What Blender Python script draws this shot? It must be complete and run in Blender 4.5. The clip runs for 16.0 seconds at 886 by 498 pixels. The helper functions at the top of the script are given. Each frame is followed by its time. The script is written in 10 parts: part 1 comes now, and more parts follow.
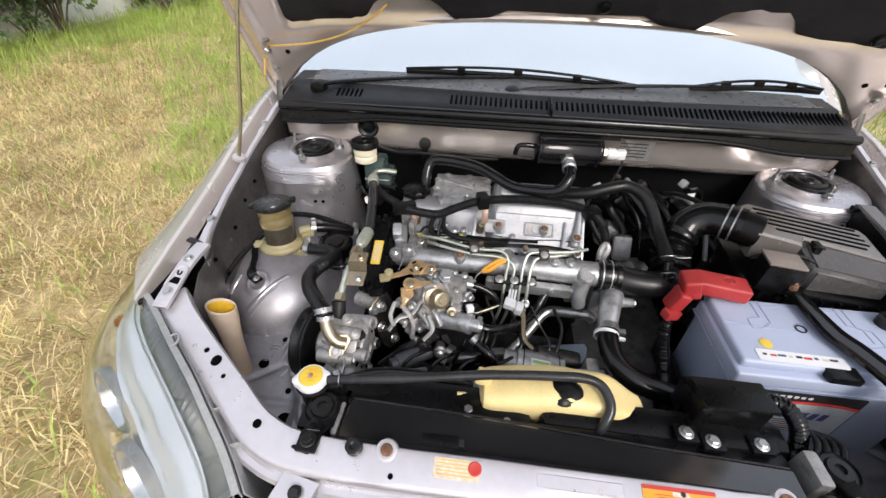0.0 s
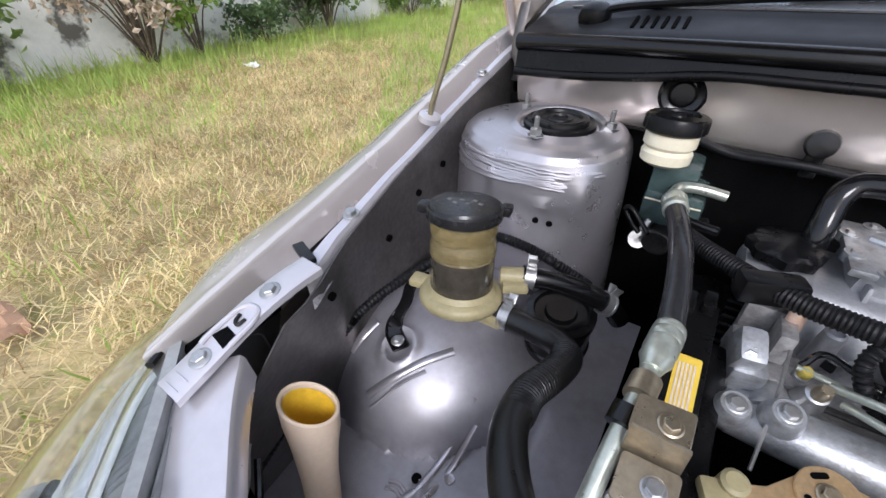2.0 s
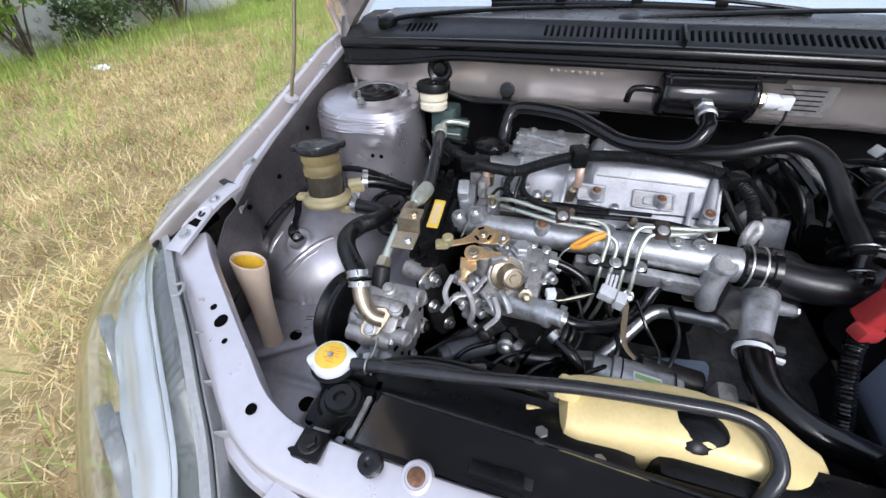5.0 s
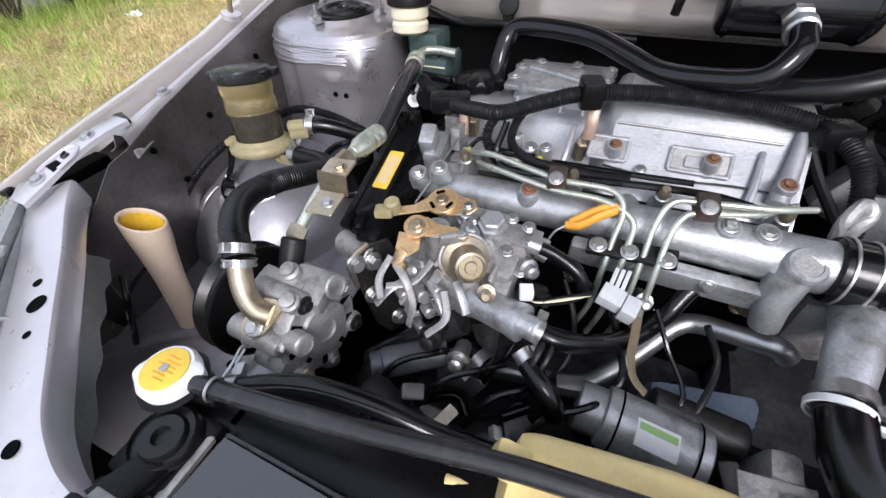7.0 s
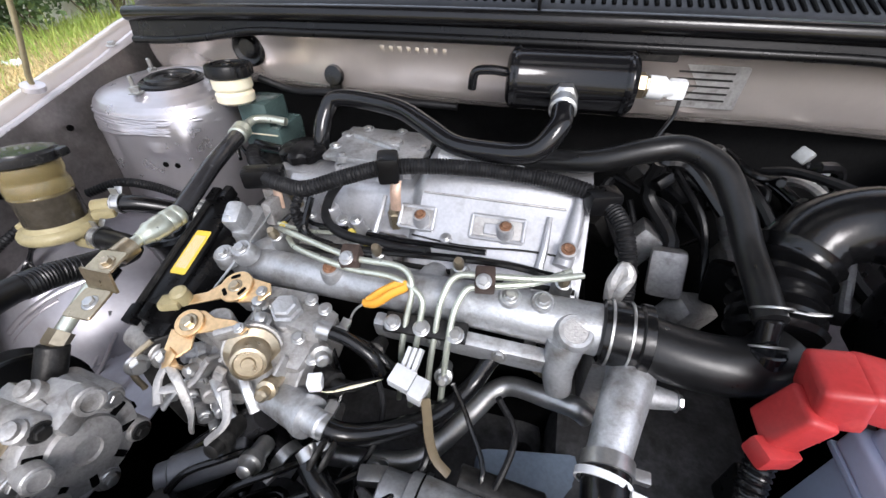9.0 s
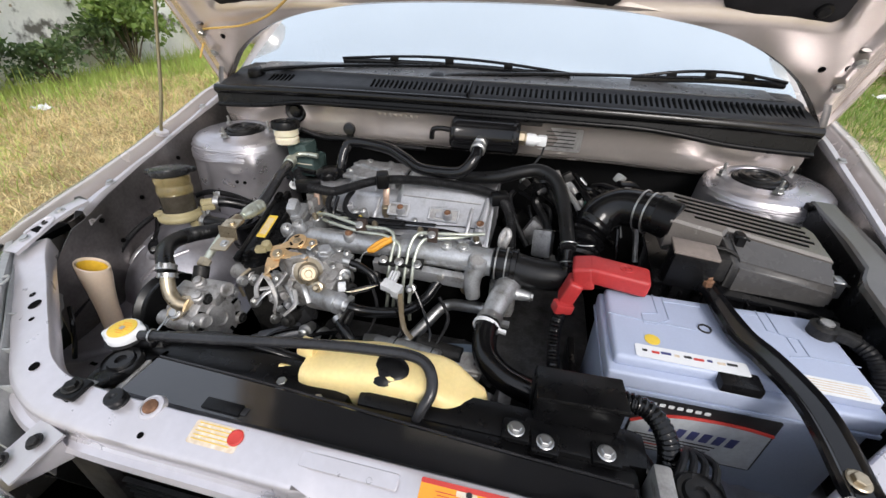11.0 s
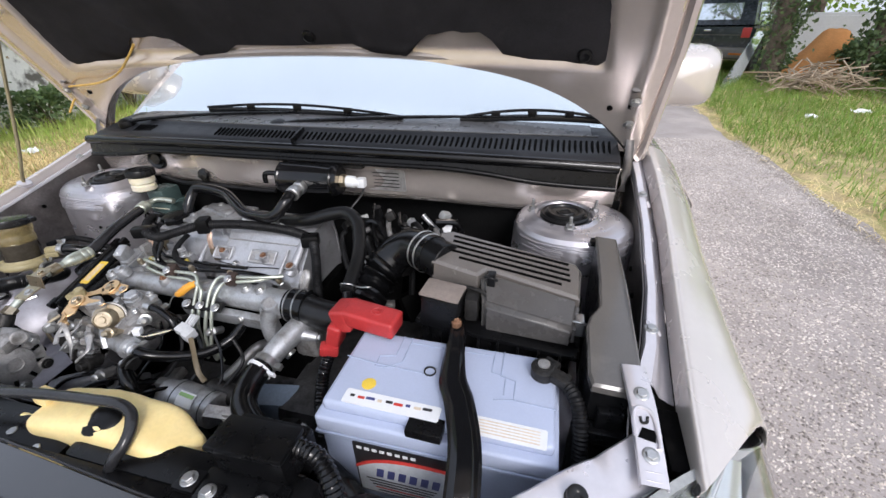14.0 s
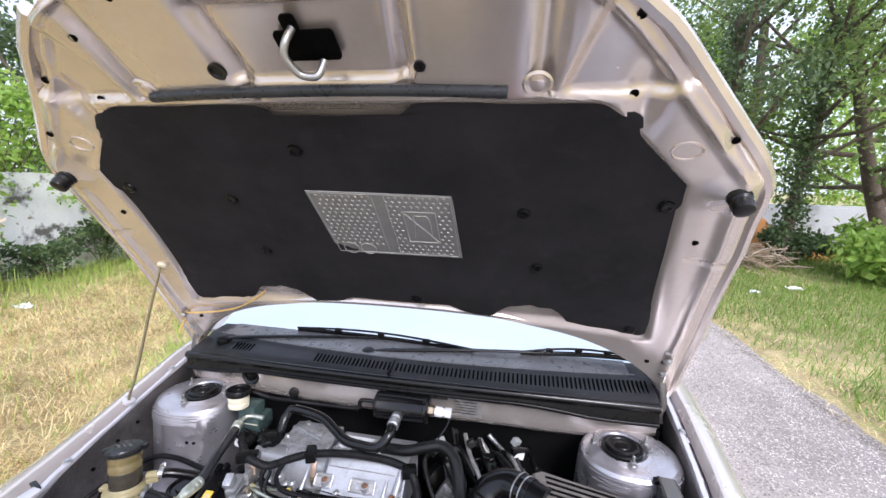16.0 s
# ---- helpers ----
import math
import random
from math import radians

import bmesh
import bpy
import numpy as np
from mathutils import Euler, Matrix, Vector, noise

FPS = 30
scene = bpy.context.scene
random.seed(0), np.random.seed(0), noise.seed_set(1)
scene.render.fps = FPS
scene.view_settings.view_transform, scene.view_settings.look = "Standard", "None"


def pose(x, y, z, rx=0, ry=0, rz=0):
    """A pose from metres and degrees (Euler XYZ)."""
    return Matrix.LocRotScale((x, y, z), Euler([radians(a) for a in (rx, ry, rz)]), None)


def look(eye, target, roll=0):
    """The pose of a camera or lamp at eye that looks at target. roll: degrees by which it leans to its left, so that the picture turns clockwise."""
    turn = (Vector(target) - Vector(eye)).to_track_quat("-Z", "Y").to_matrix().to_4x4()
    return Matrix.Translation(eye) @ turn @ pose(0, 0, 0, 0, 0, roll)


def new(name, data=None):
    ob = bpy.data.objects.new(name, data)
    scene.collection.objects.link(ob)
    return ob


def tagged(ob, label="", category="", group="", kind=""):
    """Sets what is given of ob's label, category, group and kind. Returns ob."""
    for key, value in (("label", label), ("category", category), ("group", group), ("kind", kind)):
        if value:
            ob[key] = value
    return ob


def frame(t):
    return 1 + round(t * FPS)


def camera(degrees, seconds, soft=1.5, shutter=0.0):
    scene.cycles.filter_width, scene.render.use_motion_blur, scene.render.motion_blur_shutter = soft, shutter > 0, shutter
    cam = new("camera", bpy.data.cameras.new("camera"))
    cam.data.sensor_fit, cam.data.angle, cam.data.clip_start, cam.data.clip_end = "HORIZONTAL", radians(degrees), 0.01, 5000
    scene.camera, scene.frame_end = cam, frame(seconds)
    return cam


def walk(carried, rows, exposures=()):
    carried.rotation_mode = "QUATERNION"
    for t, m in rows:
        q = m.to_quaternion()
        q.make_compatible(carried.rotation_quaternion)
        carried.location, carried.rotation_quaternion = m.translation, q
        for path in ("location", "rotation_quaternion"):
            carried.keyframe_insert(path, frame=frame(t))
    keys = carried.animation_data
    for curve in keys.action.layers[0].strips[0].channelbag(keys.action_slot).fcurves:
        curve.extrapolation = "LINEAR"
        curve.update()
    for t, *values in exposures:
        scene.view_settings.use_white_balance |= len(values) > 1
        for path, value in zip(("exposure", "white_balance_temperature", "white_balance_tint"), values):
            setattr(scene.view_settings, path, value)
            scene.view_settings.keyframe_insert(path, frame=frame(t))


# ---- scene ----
cam = camera(95.1, 16.0)
PATH = [
    (0, (-0.136, 0.52, 1.207), (-0.294, 2.077, -0.038), 1.5),
    (0.5, (-0.225, 0.548, 1.168), (-0.642, 2.087, -0.041), 1.4),
    (1, (-0.291, 0.694, 1.076), (-0.926, 2.143, -0.148), 1.8),
    (1.5, (-0.347, 0.829, 0.978), (-1.191, 2.183, -0.23), -0.2),
    (2, (-0.382, 0.883, 0.961), (-1.28, 2.225, -0.219), -0.7),
    (2.5, (-0.394, 0.9, 0.96), (-1.248, 2.28, -0.211), -1.2),
    (3, (-0.377, 0.962, 0.995), (-1.123, 2.415, -0.16), -1.4),
    (3.5, (-0.313, 0.968, 1.007), (-0.986, 2.446, -0.16), -2.1),
    (4, (-0.261, 0.895, 1.004), (-0.831, 2.406, -0.175), -2.0),
    (4.5, (-0.211, 0.748, 1.008), (-0.733, 2.247, -0.21), -2.1),
    (5, (-0.151, 0.624, 1.056), (-0.643, 2.1, -0.202), -1.7),
    (5.2, (-0.127, 0.621, 1.061), (-0.63, 2.079, -0.212), -2.1),
    (7.3, (-0.083, 0.812, 0.937), (-0.718, 2.107, -0.449), -3.5),
    (7.5, (-0.061, 0.818, 0.935), (-0.693, 2.111, -0.453), -3.7),
    (8, (-0.056, 0.802, 0.94), (-0.641, 2.132, -0.434), -3.1),
    (8.5, (-0.044, 0.835, 0.958), (-0.597, 2.242, -0.351), -3.1),
    (9, (0.031, 0.876, 0.972), (-0.374, 2.374, -0.29), -0.7),
    (9.2, (0.047, 0.884, 0.982), (-0.336, 2.406, -0.258), -0.6),
    (11.3, (0.211, 0.488, 1.092), (-0.166, 2.13, 0.014), 1.2),
    (11.5, (0.268, 0.462, 1.095), (-0.169, 2.093, 0.024), -0.1),
    (12, (0.394, 0.517, 1.091), (-0.102, 2.097, -0.03), 0.2),
    (12.5, (0.509, 0.613, 1.062), (-0.081, 2.142, -0.084), -0.7),
    (13, (0.548, 0.654, 1.038), (-0.12, 2.141, -0.119), -1.4),
    (13.5, (0.554, 0.67, 1.047), (-0.089, 2.184, -0.09), -2.2),
    (14, (0.531, 0.648, 1.119), (0.086, 2.327, 0.129), -1.4),
    (14.5, (0.441, 0.59, 1.255), (0.206, 2.431, 0.51), 0.1),
    (15, (0.361, 0.526, 1.367), (0.096, 2.439, 0.847), 0.3),
    (15.5, (0.325, 0.488, 1.388), (-0.012, 2.423, 1.008), 0.9),
    (16, (0.306, 0.474, 1.391), (-0.047, 2.414, 1.057), 1.5),
]
walk(cam, [(t, look(eye, target, roll)) for t, eye, target, roll in PATH], [(0.0, 0.05, 6500, 12), (1.5, 0.05, 5950, 12), (2.5, 0.06, 5800, 16), (3.5, 0.1, 5700, 14), (5.0, 0.08, 5750, 13), (7.5, 0.25, 6050, 14), (8.3, 0.28, 6000, 14), (9.0, 0.5, 6100, 13), (11.0, -0.02, 6350, 11), (13.2, -0.1, 6200, 12), (14.5, 0.25, 6050, 14), (15.0, 0.4, 5950, 15), (16.0, 0.38, 5850, 16)])

# ---- daylight: bright thin overcast, sun veiled and high on the left ----
SUN_ELEV, SUN_AZ = 38.0, 150.0
world = bpy.data.worlds.new("sky")
scene.world = world
world.use_nodes = True
wn = world.node_tree.nodes
wl = world.node_tree.links
sky = wn.new("ShaderNodeTexSky")
sky.sky_type = "NISHITA"
sky.sun_disc = False
sky.sun_elevation, sky.sun_rotation = radians(SUN_ELEV), radians(SUN_AZ)
sky.air_density, sky.dust_density, sky.ozone_density = 1.0, 4.0, 1.0
veil = wn.new("ShaderNodeMixRGB")
veil.inputs[0].default_value = 0.55
veil.inputs[2].default_value = (9.3, 9.8, 10.6, 1)
wl.new(sky.outputs[0], veil.inputs[1])
wl.new(veil.outputs[0], wn["Background"].inputs[0])
wn["Background"].inputs[1].default_value = 0.15
sun_data = bpy.data.lights.new("sun", "SUN")
sun_data.energy, sun_data.angle, sun_data.color = 2.0, radians(20), (1.0, 0.965, 0.92)
sun = new("sun", sun_data)
_az, _el = radians(SUN_AZ), radians(SUN_ELEV)
SUN_DIR = Vector((math.sin(_az) * math.cos(_el), math.cos(_az) * math.cos(_el), math.sin(_el)))
sun.matrix_basis = look((0, 0, 20), Vector((0, 0, 20)) - SUN_DIR)

# ---- mesh helpers ----
V = Vector
CX = 0.017


def empty(name, at, label="", category="", group=""):
    ob = new(name)
    ob.location = at
    ob.empty_display_size = 0.05
    return tagged(ob, label, category, group)


def mesh_of(name, bm, material, angle=38):
    me = bpy.data.meshes.new(name)
    bmesh.ops.recalc_face_normals(bm, faces=bm.faces)
    bm.to_mesh(me)
    bm.free()
    me.shade_smooth()
    me.set_sharp_from_angle(angle=radians(angle))
    me.materials.append(material)
    return me


def part(name, bm, material, parent=None, label="", angle=38):
    ob = new(name, mesh_of(name, bm, material, angle))
    if parent is not None:
        ob.parent = parent
        if parent.data is None:
            ob.matrix_parent_inverse = Matrix.Translation(-parent.location)
    if label:
        tagged(ob, label)
    return ob


def axis(at, way, spin=0.0):
    """A matrix whose z runs along way."""
    q = V(way).normalized().to_track_quat("Z", "Y")
    return Matrix.Translation(at) @ q.to_matrix().to_4x4() @ Matrix.Rotation(radians(spin), 4, "Z")


def join(*bms):
    out = bms[0]
    for b in bms[1:]:
        me = bpy.data.meshes.new("tmp")
        b.to_mesh(me)
        b.free()
        out.from_mesh(me)
        bpy.data.meshes.remove(me)
    return out


def box(at, size, bev=0.003, turn=(0, 0, 0), seg=2, taper=1.0):
    bm = bmesh.new()
    bmesh.ops.create_cube(bm, size=1.0)
    for v in bm.verts:
        k = taper if v.co.z > 0 else 1.0
        v.co = V((v.co.x * size[0] * k, v.co.y * size[1] * k, v.co.z * size[2]))
    if bev:
        bmesh.ops.bevel(bm, geom=bm.edges[:], offset=min(bev, min(size) * 0.45), segments=seg, affect="EDGES", profile=0.6)
    bm.transform(pose(*at, *turn))
    return bm


def lathe(profile, m=None, n=28, capped=True):
    """A turned body from (radius, height) pairs."""
    bm = bmesh.new()
    rings = []
    for r, z in profile:
        rings.append([bm.verts.new((r * math.cos(6.28318531 * k / n), r * math.sin(6.28318531 * k / n), z)) for k in range(n)])
    for a, b in zip(rings, rings[1:]):
        for k in range(n):
            bm.faces.new((a[k], a[(k + 1) % n], b[(k + 1) % n], b[k]))
    if capped:
        if profile[0][0] > 1e-4:
            bm.faces.new(rings[0][::-1])
        if profile[-1][0] > 1e-4:
            bm.faces.new(rings[-1])
    if m is not None:
        bm.transform(m)
    return bm


def rod(p0, p1, r, r1=None, n=20, bev=0.0015):
    p0, p1 = V(p0), V(p1)
    h = (p1 - p0).length
    r1 = r if r1 is None else r1
    b = min(bev, r * 0.4, r1 * 0.4, h * 0.4)
    return lathe([(r - b, 0), (r, b), (r1, h - b), (r1 - b, h)], axis(p0, p1 - p0), n)


def curve_points(points, sub=6):
    """Catmull-Rom through the points."""
    pts = [V(p) for p in points]
    if len(pts) == 2:
        return [pts[0].lerp(pts[1], k / sub) for k in range(sub + 1)]
    ext = [2 * pts[0] - pts[1]] + pts + [2 * pts[-1] - pts[-2]]
    out = []
    for a, b, c, d in zip(ext, ext[1:], ext[2:], ext[3:]):
        for k in range(sub):
            t = k / sub
            out.append(0.5 * (2 * b + (c - a) * t + (2 * a - 5 * b + 4 * c - d) * t * t + (3 * b - a - 3 * c + d) * t ** 3))
    out.append(pts[-1])
    return out


def tube(points, r, n=14, sub=6, ridge=0.0, pitch=0.006, flat=1.0, hollow=0.0):
    """A round tube along a smooth path. r: one radius or one for each end. ridge: depth of corrugation."""
    path = curve_points(points, sub)
    if ridge:
        dense = []
        for a, b in zip(path, path[1:]):
            k = max(1, int((b - a).length / (pitch / 4)))
            dense += [a.lerp(b, i / k) for i in range(k)]
        path = dense + [path[-1]]
    bm = bmesh.new()
    up = V((0, 0, 1))
    rings, run = [], 0.0
    total = sum((b - a).length for a, b in zip(path, path[1:]))
    for i, p in enumerate(path):
        way = (path[min(i + 1, len(path) - 1)] - path[max(i - 1, 0)]).normalized()
        if i:
            run += (p - path[i - 1]).length
        side = way.cross(up)
        if side.length < 0.05:
            side = way.cross(V((0, 1, 0)))
        side.normalize()
        if rings and side.dot(last) < 0:
            side = -side
        last = side
        over = side.cross(way).normalized()
        rr = r if not isinstance(r, (tuple, list)) else r[0] + (r[1] - r[0]) * run / max(total, 1e-6)
        if ridge:
            rr += ridge * math.sin(6.2832 * run / pitch)
        rings.append([bm.verts.new(p + side * rr * math.cos(6.28318531 * k / n) + over * rr * flat * math.sin(6.28318531 * k / n)) for k in range(n)])
    for a, b in zip(rings, rings[1:]):
        for k in range(n):
            bm.faces.new((a[k], a[(k + 1) % n], b[(k + 1) % n], b[k]))
    bm.faces.new(rings[0][::-1])
    bm.faces.new(rings[-1])
    return bm


def plate(outline, thick, m=None, bev=0.001):
    """A flat plate with that outline in x, y, its top at z = 0 of m."""
    bm = bmesh.new()
    top = [bm.verts.new((x, y, 0)) for x, y in outline]
    low = [bm.verts.new((x, y, -thick)) for x, y in outline]
    bm.faces.new(top)
    bm.faces.new(low[::-1])
    n = len(outline)
    for k in range(n):
        bm.faces.new((top[k], low[k], low[(k + 1) % n], top[(k + 1) % n]))
    bmesh.ops.recalc_face_normals(bm, faces=bm.faces)
    if bev:
        bmesh.ops.bevel(bm, geom=[e for e in bm.edges if e.verts[0].co.z > -1e-6 and e.verts[1].co.z > -1e-6], offset=bev, segments=1, affect="EDGES")
    if m is not None:
        bm.transform(m)
    return bm


def rounded(w, h, r, k=4):
    """A rounded rectangle's outline round (0, 0)."""
    out = []
    for cx, cy, a0 in ((w / 2 - r, h / 2 - r, 0), (-w / 2 + r, h / 2 - r, 90), (-w / 2 + r, -h / 2 + r, 180), (w / 2 - r, -h / 2 + r, 270)):
        for i in range(k + 1):
            a = radians(a0 + 90 * i / k)
            out.append((cx + r * math.cos(a), cy + r * math.sin(a)))
    return out


def surf(fn, nu, nv, thick=0.0, u0=0.0, u1=1.0, v0=0.0, v1=1.0):
    """A sheet fn(u, v), given a thickness along its normals."""
    bm = bmesh.new()
    grid = [[bm.verts.new(fn(u0 + (u1 - u0) * i / nu, v0 + (v1 - v0) * j / nv)) for j in range(nv + 1)] for i in range(nu + 1)]
    for i in range(nu):
        for j in range(nv):
            bm.faces.new((grid[i][j], grid[i + 1][j], grid[i + 1][j + 1], grid[i][j + 1]))
    if thick:
        bm.normal_update()
        bmesh.ops.solidify(bm, geom=bm.faces[:], thickness=thick)
    return bm


def sweep(path, profile, thick=0.0, sub=4, scale=None):
    """A profile of (across, up) pairs drawn along a level path; across is to the path's right."""
    pts = curve_points(path, sub)
    bm = bmesh.new()
    rows = []
    for i, p in enumerate(pts):
        way = pts[min(i + 1, len(pts) - 1)] - pts[max(i - 1, 0)]
        side = V((way.y, -way.x, 0)).normalized()
        k = scale(i / (len(pts) - 1)) if scale else 1.0
        rows.append([bm.verts.new(p + side * a * k + V((0, 0, b))) for a, b in profile])
    for a, b in zip(rows, rows[1:]):
        for k in range(len(profile) - 1):
            bm.faces.new((a[k], a[k + 1], b[k + 1], b[k]))
    if thick:
        bm.normal_update()
        bmesh.ops.solidify(bm, geom=bm.faces[:], thickness=thick)
    return bm


def bolt(name, at, way, r, parent, material, h=None, label=""):
    r *= 0.84
    h = h or r * 0.9
    m = axis(at, way, random.uniform(0, 60))
    bm = join(lathe([(r * 1.45, 0), (r * 1.5, h * 0.12), (r * 1.3, h * 0.28), (r * 1.0, h * 0.3)], m, 16), lathe([(r, h * 0.25), (r, h * 0.88), (r * 0.86, h)], m, 6))
    return part(name, bm, material, parent, label, 30)


def clamp(at, way, r, parent, material, name="hose_clamp", w=0.012):
    """A band clamp with its ear."""
    m = axis(at, way)
    bm = lathe([(r, -w / 2), (r + 0.0022, -w / 2), (r + 0.0022, w / 2), (r, w / 2)], m, 24, False)
    ear = box((r + 0.007, 0, 0), (0.012, 0.008, w * 0.8), 0.001)
    ear.transform(m)
    return part(name, join(bm, ear), material, parent)


def wire_clip(at, way, r, parent, material):
    """A spring wire clamp with two bent tails."""
    m = axis(at, way)
    ring = [m @ V((r * math.cos(a), r * math.sin(a), 0)) for a in [6.2832 * k / 12 for k in range(12)]]
    tail = [m @ V((r, 0, 0)), m @ V((r + 0.012, 0.004, 0.002)), m @ V((r + 0.024, 0.006, 0.001)), m @ V((r + 0.026, 0, 0)), m @ V((r + 0.014, -0.002, 0))]
    return part("wire_clamp", join(tube(ring + [ring[0]], 0.0011, 6, 2), tube(tail, 0.0011, 6, 3)), material, parent)


def smooth(a, b, x):
    t = min(max((x - a) / (b - a), 0), 1)
    return t * t * (3 - 2 * t)


# ---- materials ----
def mat(name, col, rough=0.5, metal=0.0, var=0.12, scale=9.0, fine=140.0, bump=0.06, second=None, amount=0.35, coat=0.0, trans=0.0, ior=1.45, rvar=0.15, bscale=None, stretch=None, sub=0.0, alpha=1.0, detail=6.0, soft_edge=0.12):
    m = bpy.data.materials.new(name)
    m.use_nodes = True
    nt = m.node_tree
    N, L = nt.nodes, nt.links
    b = N["Principled BSDF"]
    co = N.new("ShaderNodeTexCoord")
    src = co.outputs["Object"]
    if stretch:
        mp = N.new("ShaderNodeMapping")
        mp.inputs["Scale"].default_value = stretch
        L.new(src, mp.inputs[0])
        src = mp.outputs[0]

    def noise_node(s, d=4.0, r=0.6):
        n = N.new("ShaderNodeTexNoise")
        n.inputs["Scale"].default_value, n.inputs["Detail"].default_value, n.inputs["Roughness"].default_value = s, d, r
        L.new(src, n.inputs["Vector"])
        return n.outputs["Fac"]

    def ramp(fac, a, z, p0=0.35, p1=0.65):
        r = N.new("ShaderNodeValToRGB")
        r.color_ramp.elements[0].position, r.color_ramp.elements[1].position = p0, p1
        r.color_ramp.elements[0].color, r.color_ramp.elements[1].color = (*a, 1), (*z, 1)
        L.new(fac, r.inputs[0])
        return r.outputs[0]

    big, small = noise_node(scale), noise_node(fine, 3.0)
    lo, hi = [max(c * (1 - var), 0) for c in col], [min(c * (1 + var), 1) for c in col]
    base = ramp(big, lo, hi)
    grain = N.new("ShaderNodeMixRGB")
    grain.blend_type = "MULTIPLY"
    grain.inputs[0].default_value = 1.0
    L.new(base, grain.inputs[1])
    L.new(ramp(small, [1 - var] * 3, [1.0] * 3), grain.inputs[2])
    out = grain.outputs[0]
    if second:
        mx = N.new("ShaderNodeMixRGB")
        L.new(ramp(noise_node(scale * 2.7, detail, 0.6), [0] * 3, [1] * 3, 1 - amount - soft_edge, 1 - amount + soft_edge), mx.inputs[0])
        L.new(out, mx.inputs[1])
        mx.inputs[2].default_value = (*second, 1)
        out = mx.outputs[0]
    L.new(out, b.inputs["Base Color"])
    rr = N.new("ShaderNodeMapRange")
    rr.inputs[3].default_value, rr.inputs[4].default_value = max(rough - rvar, 0.02), min(rough + rvar, 1)
    L.new(noise_node(scale * 4.3, 5.0), rr.inputs[0])
    L.new(rr.outputs[0], b.inputs["Roughness"])
    b.inputs["Metallic"].default_value = metal
    b.inputs["Coat Weight"].default_value = coat
    b.inputs["Coat Roughness"].default_value = 0.08
    b.inputs["Transmission Weight"].default_value = trans
    b.inputs["IOR"].default_value = ior
    b.inputs["Alpha"].default_value = alpha
    if sub:
        b.inputs["Subsurface Weight"].default_value = sub
        b.inputs["Subsurface Radius"].default_value = (0.02, 0.015, 0.008)
    if bump:
        bp = N.new("ShaderNodeBump")
        bp.inputs["Strength"].default_value, bp.inputs["Distance"].default_value = bump, 0.002
        L.new(noise_node(bscale or fine, 5.0), bp.inputs["Height"])
        L.new(bp.outputs[0], b.inputs["Normal"])
    return m


PAINT = mat("silver_beige_paint", (0.64, 0.59, 0.55), 0.25, 0.42, 0.03, 3, 90, 0.0, (0.61, 0.56, 0.52), 0.3, coat=0.6, detail=2.5, soft_edge=0.3)
PAINT_IN = mat("inner_panel_paint", (0.66, 0.635, 0.665), 0.3, 0.5, 0.05, 5, 90, 0.0, (0.57, 0.54, 0.55), 0.26, coat=0.35, rvar=0.1, detail=2.5, soft_edge=0.3)
PAINT_HOOD = mat("hood_inner_paint", (0.77, 0.69, 0.635), 0.24, 0.72, 0.04, 4, 90, 0.0, (0.70, 0.625, 0.57), 0.26, coat=0.4, rvar=0.07, detail=2.5, soft_edge=0.3)
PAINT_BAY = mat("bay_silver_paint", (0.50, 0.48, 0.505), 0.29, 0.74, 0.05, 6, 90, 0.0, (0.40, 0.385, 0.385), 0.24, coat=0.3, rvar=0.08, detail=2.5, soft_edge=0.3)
# Same silver with its base lowered for the shade over the wheel arch.
PAINT_ARCH = mat("arch_shaded_silver", (0.43, 0.42, 0.455), 0.46, 0.68, 0.07, 9, 120, 0.03, (0.29, 0.275, 0.28), 0.34, rvar=0.10, detail=4.0, soft_edge=0.2)
CAP_BLACK = mat("worn_cap_plastic", (0.02, 0.02, 0.021), 0.24, 0, 0.2, 40, 300, 0.05, (0.05, 0.048, 0.045), 0.3)
# Dirty bay paint whose base also carries the shade low in the bay.
APRON = mat("dirty_shaded_paint", (0.19, 0.178, 0.172), 0.36, 0.75, 0.2, 7, 160, 0.08, (0.1, 0.09, 0.085), 0.36)
DARK_PANEL = mat("dusty_dark_panel", (0.13, 0.125, 0.12), 0.55, 0.3, 0.2, 9, 180, 0.08, (0.08, 0.07, 0.065), 0.4)
BLACK = mat("black_plastic", (0.0055, 0.0055, 0.006), 0.3, 0, 0.3, 12, 260, 0.08, (0.017, 0.0165, 0.016), 0.25)
BLACK_SHINY = mat("glossy_black_paint", (0.008, 0.008, 0.009), 0.11, 0, 0.2, 12, 200, 0.02, rvar=0.05)
GREY_PLASTIC = mat("dusty_grey_plastic", (0.135, 0.122, 0.112), 0.24, 0, 0.10, 8, 420, 0.05, (0.17, 0.155, 0.14), 0.3, coat=0.35, rvar=0.1)
COWL_GREY = mat("cowl_plastic", (0.017, 0.0185, 0.022), 0.45, 0, 0.15, 8, 500, 0.12, (0.035, 0.035, 0.036), 0.3)
RUBBER = mat("black_rubber", (0.005, 0.005, 0.0055), 0.2, 0, 0.25, 14, 220, 0.06, (0.011, 0.0105, 0.010), 0.25)
RUBBER_DULL = mat("dull_rubber", (0.009, 0.009, 0.0095), 0.32, 0, 0.25, 14, 220, 0.08, (0.018, 0.0175, 0.017), 0.25)
ALLOY = mat("cast_aluminium", (0.49, 0.50, 0.515), 0.38, 0.66, 0.16, 16, 300, 0.25, (0.2, 0.185, 0.165), 0.38, bscale=420)
ALLOY_DULL = mat("dull_cast_alloy", (0.43, 0.42, 0.41), 0.46, 0.55, 0.18, 22, 300, 0.3, (0.16, 0.145, 0.13), 0.36, bscale=380)
